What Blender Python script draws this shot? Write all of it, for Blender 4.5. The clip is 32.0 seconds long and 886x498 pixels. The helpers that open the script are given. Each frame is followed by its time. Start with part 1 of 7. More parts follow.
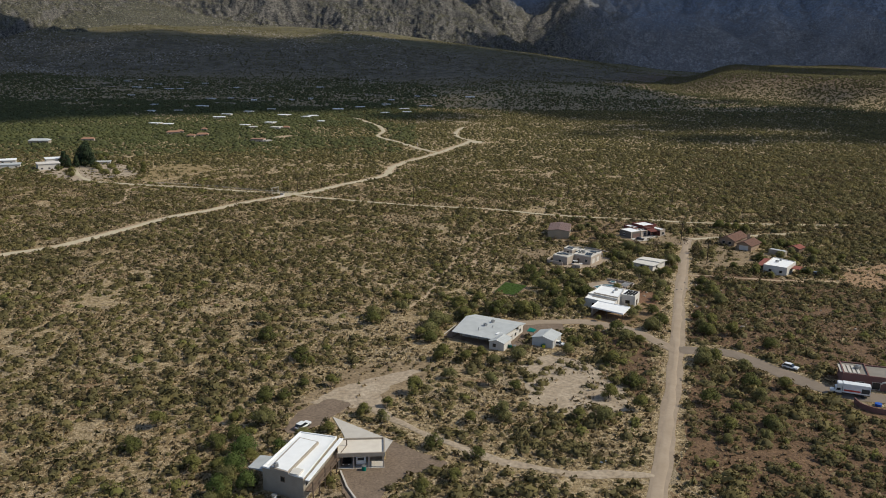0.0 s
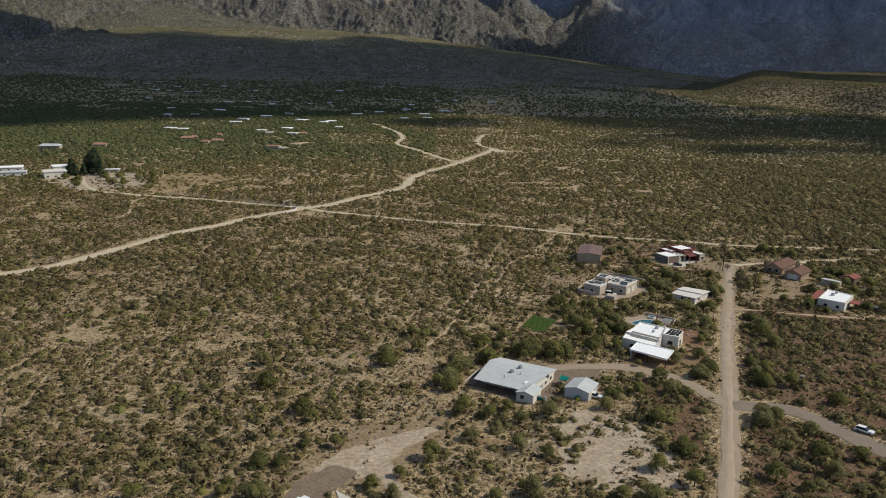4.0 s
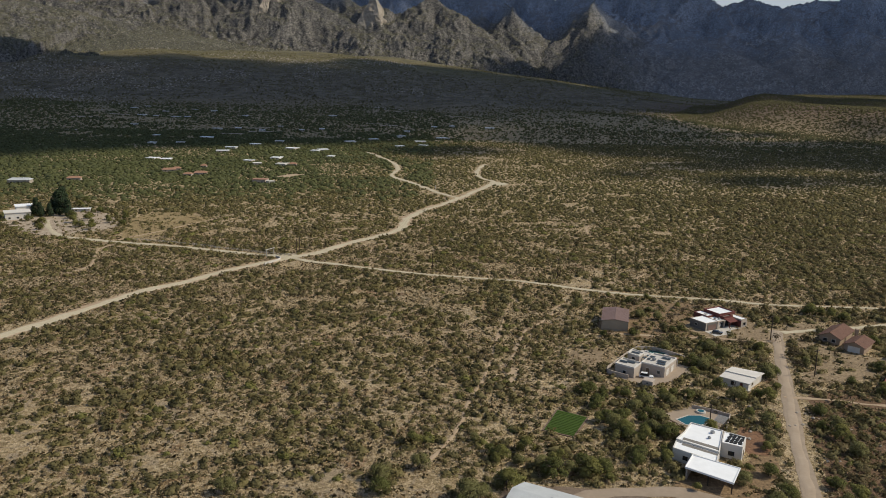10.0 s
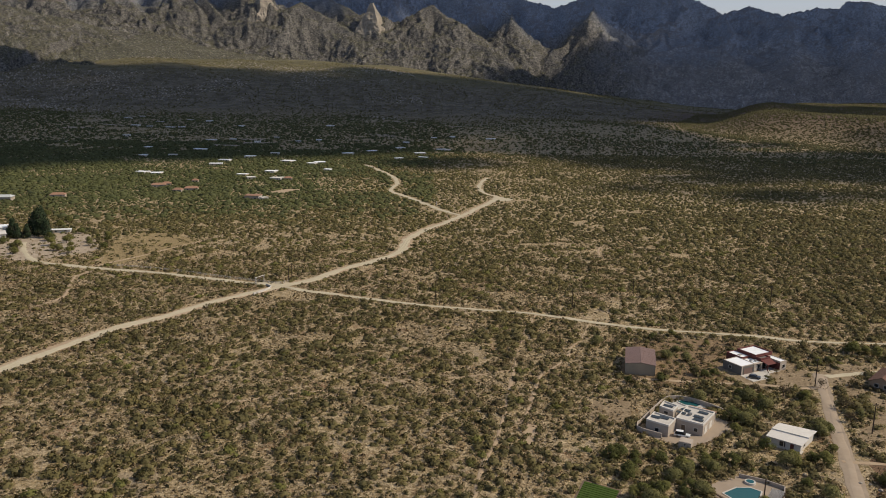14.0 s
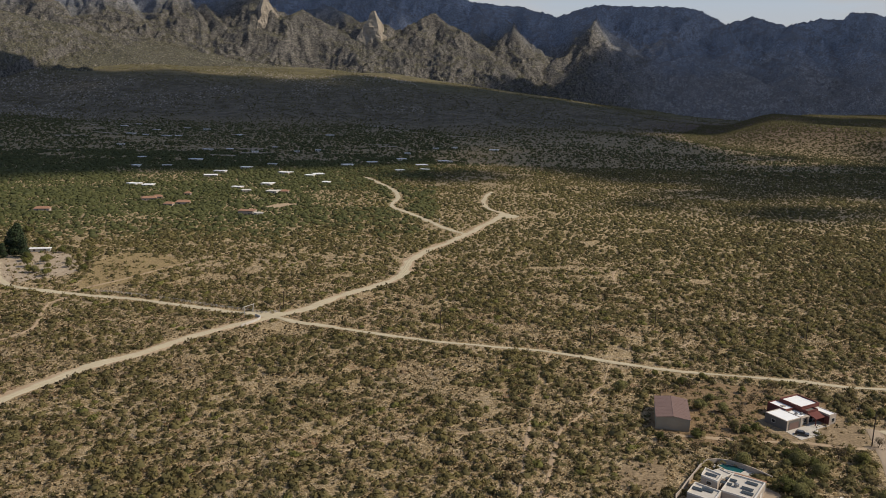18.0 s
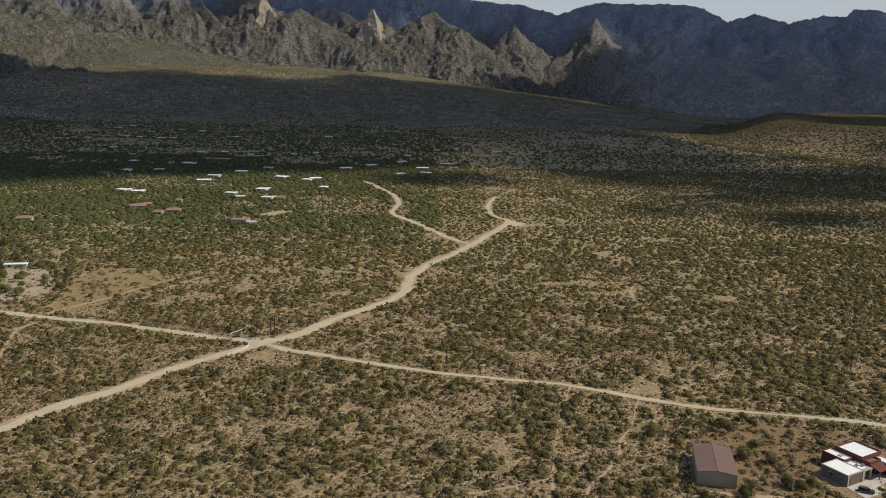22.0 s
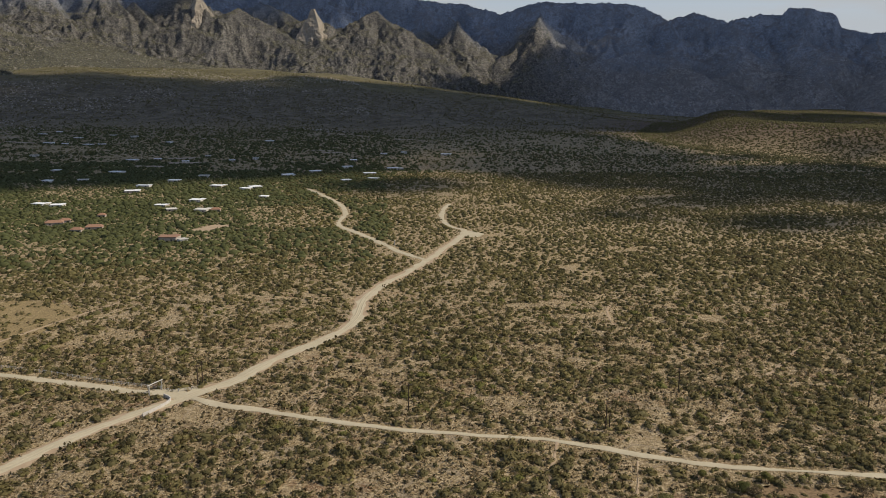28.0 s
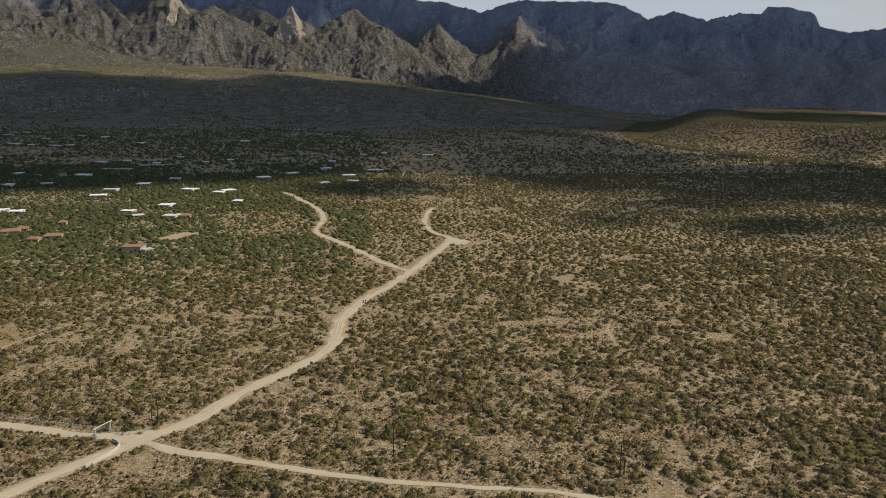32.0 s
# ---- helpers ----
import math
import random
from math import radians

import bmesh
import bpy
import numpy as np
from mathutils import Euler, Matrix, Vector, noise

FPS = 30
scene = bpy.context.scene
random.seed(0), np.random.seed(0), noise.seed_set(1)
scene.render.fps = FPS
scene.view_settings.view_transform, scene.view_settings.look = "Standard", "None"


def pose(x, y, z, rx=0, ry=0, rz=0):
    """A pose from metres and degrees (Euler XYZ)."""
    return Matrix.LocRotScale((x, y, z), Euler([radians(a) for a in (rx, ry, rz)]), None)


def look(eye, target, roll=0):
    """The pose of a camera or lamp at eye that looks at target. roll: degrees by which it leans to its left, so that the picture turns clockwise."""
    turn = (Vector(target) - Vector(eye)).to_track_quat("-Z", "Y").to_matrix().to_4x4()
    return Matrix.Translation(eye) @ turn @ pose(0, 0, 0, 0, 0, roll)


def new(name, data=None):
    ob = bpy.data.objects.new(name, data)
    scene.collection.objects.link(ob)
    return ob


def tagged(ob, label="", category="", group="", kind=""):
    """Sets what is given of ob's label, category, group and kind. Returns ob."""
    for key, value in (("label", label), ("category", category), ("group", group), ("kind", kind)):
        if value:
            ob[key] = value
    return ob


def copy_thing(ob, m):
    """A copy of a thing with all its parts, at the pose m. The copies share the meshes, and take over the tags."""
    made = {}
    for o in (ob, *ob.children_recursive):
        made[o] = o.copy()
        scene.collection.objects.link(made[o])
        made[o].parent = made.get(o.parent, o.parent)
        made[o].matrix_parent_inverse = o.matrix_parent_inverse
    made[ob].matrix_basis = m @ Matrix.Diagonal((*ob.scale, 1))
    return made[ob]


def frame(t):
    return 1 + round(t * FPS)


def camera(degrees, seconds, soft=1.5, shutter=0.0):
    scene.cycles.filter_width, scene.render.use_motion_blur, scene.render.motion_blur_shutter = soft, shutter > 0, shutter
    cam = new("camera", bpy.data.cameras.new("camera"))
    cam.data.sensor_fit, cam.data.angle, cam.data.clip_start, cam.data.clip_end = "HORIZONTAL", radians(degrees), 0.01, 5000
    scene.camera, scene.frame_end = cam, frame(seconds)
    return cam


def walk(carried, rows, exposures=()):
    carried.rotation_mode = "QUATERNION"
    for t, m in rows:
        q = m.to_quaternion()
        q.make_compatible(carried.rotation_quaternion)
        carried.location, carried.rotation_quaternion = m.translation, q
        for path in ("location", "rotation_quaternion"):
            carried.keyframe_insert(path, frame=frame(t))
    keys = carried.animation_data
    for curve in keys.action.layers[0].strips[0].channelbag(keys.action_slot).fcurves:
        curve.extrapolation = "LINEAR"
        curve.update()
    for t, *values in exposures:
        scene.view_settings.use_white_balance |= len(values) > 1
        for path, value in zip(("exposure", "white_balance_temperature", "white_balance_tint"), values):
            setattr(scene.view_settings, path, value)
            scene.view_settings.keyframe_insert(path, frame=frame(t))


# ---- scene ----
LENS = 58.985
PATH = [
    (0, -0.65, -147.40, 90.07, 75.922, -0.781, -5.009),
    (0.5, -0.26, -144.40, 90.03, 75.841, -0.849, -4.508),
    (1, 0.05, -141.11, 90.16, 75.774, -0.953, -3.432),
    (1.5, 0.31, -137.58, 90.40, 75.732, -1.020, -3.405),
    (2, 0.50, -133.85, 90.74, 75.709, -1.038, -3.439),
    (2.5, 0.65, -129.96, 91.17, 75.726, -1.011, -3.483),
    (3, 0.76, -125.93, 91.65, 75.803, -0.985, -3.509),
    (3.5, 0.83, -121.79, 92.17, 75.896, -1.041, -3.501),
    (5.5, 0.87, -104.64, 94.44, 76.756, -1.290, -3.591),
    (6, 0.83, -100.29, 95.01, 76.867, -1.296, -3.622),
    (6.5, 0.79, -95.92, 95.56, 76.951, -1.262, -3.673),
    (7, 0.74, -91.56, 96.10, 77.027, -1.208, -3.724),
    (7.5, 0.68, -87.22, 96.62, 77.121, -1.170, -3.775),
    (8, 0.62, -82.88, 97.13, 77.217, -1.156, -3.827),
    (8.5, 0.56, -78.56, 97.61, 77.284, -1.134, -3.868),
    (9, 0.49, -74.27, 98.07, 77.333, -1.080, -3.902),
    (9.5, 0.43, -69.99, 98.52, 77.409, -1.066, -3.921),
    (10, 0.37, -65.73, 98.94, 77.528, -1.134, -3.927),
    (10.5, 0.31, -61.50, 99.35, 77.666, -1.222, -3.944),
    (11, 0.26, -57.28, 99.75, 77.800, -1.271, -3.954),
    (11.5, 0.21, -53.07, 100.13, 77.888, -1.259, -3.956),
    (12, 0.16, -48.88, 100.50, 77.928, -1.223, -3.963),
    (12.5, 0.11, -44.70, 100.86, 77.953, -1.208, -3.980),
    (13, 0.07, -40.53, 101.21, 77.986, -1.174, -4.015),
    (13.5, 0.03, -36.36, 101.56, 78.033, -1.106, -4.045),
    (14, -0.00, -32.20, 101.90, 78.070, -1.048, -4.050),
    (14.5, -0.04, -28.03, 102.24, 78.075, -0.985, -4.059),
    (16.5, -0.17, -11.34, 103.57, 78.177, -0.990, -4.057),
    (17, -0.20, -7.15, 103.90, 78.337, -1.189, -4.040),
    (17.5, -0.23, -2.95, 104.22, 78.495, -1.353, -4.009),
    (18, -0.27, 1.26, 104.54, 78.627, -1.426, -3.985),
    (18.5, -0.30, 5.47, 104.86, 78.662, -1.411, -3.994),
    (19, -0.34, 9.69, 105.17, 78.629, -1.363, -4.015),
    (19.5, -0.38, 13.92, 105.46, 78.602, -1.328, -4.026),
    (20, -0.42, 18.15, 105.75, 78.584, -1.306, -4.032),
    (20.5, -0.46, 22.38, 106.02, 78.566, -1.276, -4.036),
    (21, -0.51, 26.61, 106.28, 78.553, -1.249, -4.039),
    (21.5, -0.55, 30.84, 106.51, 78.545, -1.235, -4.040),
    (22, -0.60, 35.07, 106.72, 78.542, -1.219, -4.034),
    (22.5, -0.64, 39.28, 106.91, 78.529, -1.191, -4.027),
    (23, -0.69, 43.49, 107.07, 78.507, -1.155, -4.030),
    (23.5, -0.73, 47.69, 107.21, 78.503, -1.111, -4.039),
    (24, -0.76, 51.87, 107.31, 78.510, -1.061, -4.040),
    (24.5, -0.79, 56.04, 107.38, 78.517, -0.989, -4.713),
    (25, -0.82, 60.19, 107.42, 78.535, -0.885, -5.673),
    (25.5, -0.83, 64.33, 107.43, 78.557, -0.779, -5.973),
    (27.5, -0.71, 80.74, 107.19, 78.595, -0.709, -7.460),
    (28, -0.63, 84.83, 107.09, 78.626, -0.678, -8.079),
    (28.5, -0.51, 88.92, 106.98, 78.658, -0.607, -9.070),
    (29, -0.36, 93.03, 106.88, 78.678, -0.555, -9.552),
    (29.5, -0.17, 97.17, 106.79, 78.671, -0.553, -9.618),
    (30, 0.07, 101.35, 106.74, 78.655, -0.572, -9.614),
    (30.5, 0.35, 105.59, 106.74, 78.655, -0.584, -9.604),
    (31, 0.69, 109.91, 106.81, 78.643, -0.593, -9.590),
    (31.5, 1.10, 114.33, 106.97, 78.603, -0.622, -9.572),
    (32, 1.57, 118.88, 107.25, 78.558, -0.671, -9.547),
]
cam = camera(LENS, 32.0, soft=0.95)
walk(cam, [(r[0], pose(*r[1:])) for r in PATH], [(0.0, 0.07, 6050, 10), (9.0, 0.07, 6100, 10.5), (13.0, 0.08, 6420, 14), (18.0, 0.08, 6420, 14), (23.0, 0.08, 6350, 11.5), (32.0, 0.11, 6380, 13)])

# ---- light: midday sun from the right, broken cloud ----
SUN_AZ, SUN_EL = radians(-5.0), radians(43.0)      # azimuth from +x towards +y
SUN = Vector((math.cos(SUN_EL) * math.cos(SUN_AZ), math.cos(SUN_EL) * math.sin(SUN_AZ), math.sin(SUN_EL)))
sun_data = bpy.data.lights.new("sun", "SUN")
sun_data.energy, sun_data.angle, sun_data.color = 3.8, radians(0.53), (1.0, 0.90, 0.70)
sun = new("sun", sun_data)
sun.matrix_world = look(SUN * 50, (0, 0, 0))

world = bpy.data.worlds.new("world")
scene.world = world
world.use_nodes = True
wn, wl = world.node_tree.nodes, world.node_tree.links
wn.clear()
sky = wn.new("ShaderNodeTexSky")
sky.sky_type, sky.sun_disc = "NISHITA", False
sky.sun_elevation, sky.sun_rotation = SUN_EL, math.pi / 2 - SUN_AZ
sky.altitude, sky.dust_density, sky.ozone_density = 900, 0.6, 2.5
wtc = wn.new("ShaderNodeTexCoord")
wmap = wn.new("ShaderNodeMapping")
wmap.inputs["Scale"].default_value = (1.0, 1.0, 4.0)
wnoise = wn.new("ShaderNodeTexNoise")
wnoise.inputs["Scale"].default_value, wnoise.inputs["Detail"].default_value = 3.2, 7
wramp = wn.new("ShaderNodeValToRGB")
wramp.color_ramp.elements[0].position, wramp.color_ramp.elements[1].position = 0.46, 0.70
wmix = wn.new("ShaderNodeMixRGB")
wmix.inputs["Color2"].default_value = (4.4, 4.7, 4.85, 1)
wbg = wn.new("ShaderNodeBackground")
wbg.inputs["Strength"].default_value = 0.099
wout = wn.new("ShaderNodeOutputWorld")
wl.new(wtc.outputs["Generated"], wmap.inputs["Vector"])
wl.new(wmap.outputs["Vector"], wnoise.inputs["Vector"])
wl.new(wnoise.outputs["Fac"], wramp.inputs["Fac"])
wsep = wn.new("ShaderNodeSeparateXYZ")
wl.new(wtc.outputs["Generated"], wsep.inputs[0])
wlow = wn.new("ShaderNodeMapRange")          # cloud banks close up towards the horizon
wlow.inputs["From Min"].default_value, wlow.inputs["From Max"].default_value = 0.20, 0.08
wlow.inputs["To Max"].default_value = 0.96
wl.new(wsep.outputs["Z"], wlow.inputs["Value"])
wadd = wn.new("ShaderNodeMath")
wadd.operation, wadd.use_clamp = "ADD", True
wl.new(wlow.outputs["Result"], wadd.inputs[0])
wl.new(wramp.outputs["Color"], wadd.inputs[1])
wl.new(wadd.outputs[0], wmix.inputs["Fac"])
wl.new(sky.outputs["Color"], wmix.inputs["Color1"])
wl.new(wmix.outputs["Color"], wbg.inputs["Color"])
wl.new(wbg.outputs["Background"], wout.inputs["Surface"])


# ---- materials ----
def nodes_of(name, rough=0.8, metal=0.0):
    m = bpy.data.materials.new(name)
    m.use_nodes = True
    n, l = m.node_tree.nodes, m.node_tree.links
    b = n["Principled BSDF"]
    b.inputs["Roughness"].default_value, b.inputs["Metallic"].default_value = rough, metal
    b.inputs["Specular IOR Level"].default_value = 0.25
    return m, n, l, b


def coords(n, l):
    """World position, the same for every object."""
    return n.new("ShaderNodeNewGeometry").outputs["Position"]


def noise_fac(n, l, vec, scale, detail=4, rough=0.55, lo=0.35, hi=0.65):
    t = n.new("ShaderNodeTexNoise")
    t.inputs["Scale"].default_value, t.inputs["Detail"].default_value, t.inputs["Roughness"].default_value = scale, detail, rough
    l.new(vec, t.inputs["Vector"])
    r = n.new("ShaderNodeMapRange")
    r.inputs["From Min"].default_value, r.inputs["From Max"].default_value = lo, hi
    l.new(t.outputs["Fac"], r.inputs["Value"])
    return r.outputs["Result"]


def mixed(n, l, fac, a, b):
    m = n.new("ShaderNodeMixRGB")
    for key, v in (("Fac", fac), ("Color1", a), ("Color2", b)):
        if isinstance(v, (int, float)):
            m.inputs[key].default_value = v
        elif isinstance(v, tuple):
            m.inputs[key].default_value = (*v, 1)
        else:
            l.new(v, m.inputs[key])
    return m.outputs["Color"]


def bump(n, l, b, height, strength, distance):
    u = n.new("ShaderNodeBump")
    u.inputs["Strength"].default_value, u.inputs["Distance"].default_value = strength, distance
    l.new(height, u.inputs["Height"])
    l.new(u.outputs["Normal"], b.inputs["Normal"])


def surface(name, c1, c2, scale=1.2, rough=0.85, metal=0.0, fine=9.0, bumps=0.15, depth=0.02, tint=0.12):
    """Two colours in patches, finer grain over them, and a little relief."""
    m, n, l, b = nodes_of(name, rough, metal)
    v = coords(n, l)
    c = mixed(n, l, noise_fac(n, l, v, scale, 5, 0.6, 0.3, 0.7), c1, c2)
    g = noise_fac(n, l, v, fine, 4, 0.6, 0.3, 0.7)
    dark = tuple(0.5 * (p + q) * (1 - 2.2 * tint) for p, q in zip(c1, c2))
    s = n.new("ShaderNodeMath")
    s.operation = "MULTIPLY"
    s.inputs[1].default_value = tint * 3
    l.new(g, s.inputs[0])
    c = mixed(n, l, s.outputs[0], c, dark)
    l.new(c, b.inputs["Base Color"])
    bump(n, l, b, g, bumps, depth)
    return m


def foliage(name, c1, c2, c3, scale=0.25):
    m, n, l, b = nodes_of(name, 0.75)
    v = coords(n, l)
    c = mixed(n, l, noise_fac(n, l, v, scale, 3, 0.6, 0.36, 0.64), c1, c2)
    isl = n.new("ShaderNodeNewGeometry").outputs["Random Per Island"]
    s = n.new("ShaderNodeMath")
    s.operation = "MULTIPLY"
    s.inputs[1].default_value = 0.85
    l.new(isl, s.inputs[0])
    c = mixed(n, l, s.outputs[0], c, c3)
    fine = noise_fac(n, l, v, 2.2, 5, 0.8, 0.42, 0.60)       # the dark of gaps between leaves, and twigs, put into the colour as noise
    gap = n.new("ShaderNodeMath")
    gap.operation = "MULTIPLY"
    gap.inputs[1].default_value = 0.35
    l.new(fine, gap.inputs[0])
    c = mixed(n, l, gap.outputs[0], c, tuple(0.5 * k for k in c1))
    l.new(c, b.inputs["Base Color"])
    b.inputs["Specular IOR Level"].default_value = 0.15
    glow = n.new("ShaderNodeBsdfTranslucent")            # thin leaves let some light through
    l.new(c, glow.inputs["Color"])
    both = n.new("ShaderNodeMixShader")
    both.inputs["Fac"].default_value = 0.30
    l.new(b.outputs["BSDF"], both.inputs[1])
    l.new(glow.outputs["BSDF"], both.inputs[2])
    l.new(both.outputs["Shader"], n["Material Output"].inputs["Surface"])
    return m


def ground_material():
    m, n, l, b = nodes_of("desert_soil", 0.95)
    v = coords(n, l)
    sand, grey, red = (0.43, 0.315, 0.16), (0.36, 0.265, 0.138), (0.37, 0.22, 0.108)
    litter, grass = (0.165, 0.116, 0.056), (0.255, 0.185, 0.088)
    c = mixed(n, l, noise_fac(n, l, v, 0.011, 4, 0.6, 0.42, 0.6), sand, grey)
    c = mixed(n, l, noise_fac(n, l, v, 0.016, 5, 0.65, 0.55, 0.72), c, red)
    c = mixed(n, l, noise_fac(n, l, v, 0.16, 6, 0.72, 0.48, 0.58), c, grass)
    c = mixed(n, l, noise_fac(n, l, v, 0.30, 6, 0.78, 0.49, 0.57), c, (0.54, 0.415, 0.25))
    c = mixed(n, l, noise_fac(n, l, v, 0.8, 6, 0.85, 0.50, 0.56), c, litter)
    c = mixed(n, l, noise_fac(n, l, v, 0.055, 5, 0.75, 0.55, 0.66), c, (0.235, 0.135, 0.07))
    c = mixed(n, l, noise_fac(n, l, v, 0.7, 6, 0.9, 0.52, 0.58), c, (0.64, 0.50, 0.31))
    for scale, width in ((0.013, 0.006), (0.031, 0.007)):      # thin bare rills and animal paths
        rill = n.new("ShaderNodeTexNoise")
        rill.inputs["Scale"].default_value, rill.inputs["Detail"].default_value = scale, 3
        l.new(v, rill.inputs["Vector"])
        away = n.new("ShaderNodeMath")
        away.operation = "SUBTRACT"
        away.inputs[1].default_value = 0.5
        l.new(rill.outputs["Fac"], away.inputs[0])
        size = n.new("ShaderNodeMath")
        size.operation = "ABSOLUTE"
        l.new(away.outputs[0], size.inputs[0])
        thin = n.new("ShaderNodeMapRange")
        thin.inputs["From Min"].default_value, thin.inputs["From Max"].default_value, thin.inputs["To Max"].default_value = width, width * 0.4, 0.75
        l.new(size.outputs[0], thin.inputs["Value"])
        c = mixed(n, l, thin.outputs["Result"], c, (0.37, 0.29, 0.19))
    sep = n.new("ShaderNodeSeparateXYZ")
    l.new(v, sep.inputs[0])
    mid = n.new("ShaderNodeMapRange")        # grassier soil of the middle plain
    mid.inputs["From Min"].default_value, mid.inputs["From Max"].default_value, mid.inputs["To Max"].default_value = 360, 850, 0.5
    l.new(sep.outputs["Y"], mid.inputs["Value"])
    c = mixed(n, l, mid.outputs["Result"], c, mixed(n, l, noise_fac(n, l, v, 0.12, 6, 0.8, 0.42, 0.58), (0.36, 0.272, 0.15), (0.17, 0.135, 0.068)))
    up = n.new("ShaderNodeMapRange")         # stony brown soil of the rising fan, its colour also darkened to deepen the cloud shade
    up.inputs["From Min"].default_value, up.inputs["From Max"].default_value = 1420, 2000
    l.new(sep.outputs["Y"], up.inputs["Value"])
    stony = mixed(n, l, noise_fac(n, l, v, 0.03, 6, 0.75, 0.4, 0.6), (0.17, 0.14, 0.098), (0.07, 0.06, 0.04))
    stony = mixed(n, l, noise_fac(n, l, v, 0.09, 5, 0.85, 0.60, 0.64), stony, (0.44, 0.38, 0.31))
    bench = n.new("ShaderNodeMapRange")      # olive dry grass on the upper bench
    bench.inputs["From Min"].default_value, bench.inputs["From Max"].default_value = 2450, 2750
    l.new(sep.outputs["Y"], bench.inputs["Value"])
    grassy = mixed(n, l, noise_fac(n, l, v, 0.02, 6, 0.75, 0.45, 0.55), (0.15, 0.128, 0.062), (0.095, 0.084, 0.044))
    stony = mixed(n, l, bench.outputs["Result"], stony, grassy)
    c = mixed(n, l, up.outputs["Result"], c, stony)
    off = n.new("ShaderNodeVectorMath")      # reddish soil of the low hill
    off.operation = "SUBTRACT"
    off.inputs[1].default_value = (1330, 1750, 40)
    l.new(v, off.inputs[0])
    far = n.new("ShaderNodeVectorMath")
    far.operation = "LENGTH"
    l.new(off.outputs["Vector"], far.inputs[0])
    hill = n.new("ShaderNodeMapRange")
    hill.inputs["From Min"].default_value, hill.inputs["From Max"].default_value = 780, 560
    l.new(far.outputs["Value"], hill.inputs["Value"])
    c = mixed(n, l, hill.outputs["Result"], c, mixed(n, l, noise_fac(n, l, v, 0.02, 6, 0.75, 0.4, 0.6), (0.125, 0.08, 0.054), (0.085, 0.058, 0.041)))
    f = noise_fac(n, l, v, 1.7, 5, 0.85, 0.50, 0.56)
    s = n.new("ShaderNodeMath")
    s.operation = "MULTIPLY"
    s.inputs[1].default_value = 0.45
    l.new(f, s.inputs[0])
    c = mixed(n, l, s.outputs[0], c, (0.085, 0.058, 0.03))
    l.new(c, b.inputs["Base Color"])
    bump(n, l, b, noise_fac(n, l, v, 0.9, 6, 0.8, 0.2, 0.8), 0.9, 0.6)
    return m


def scaled(n, l, c, k):
    """A colour times another."""
    m = n.new("ShaderNodeMix")
    m.data_type, m.blend_type = "RGBA", "MULTIPLY"
    m.inputs[0].default_value = 1.0
    for socket, q in ((m.inputs[6], c), (m.inputs[7], k)):
        if isinstance(q, tuple):
            socket.default_value = (*q, 1)
        else:
            l.new(q, socket)
    return m.outputs[2]


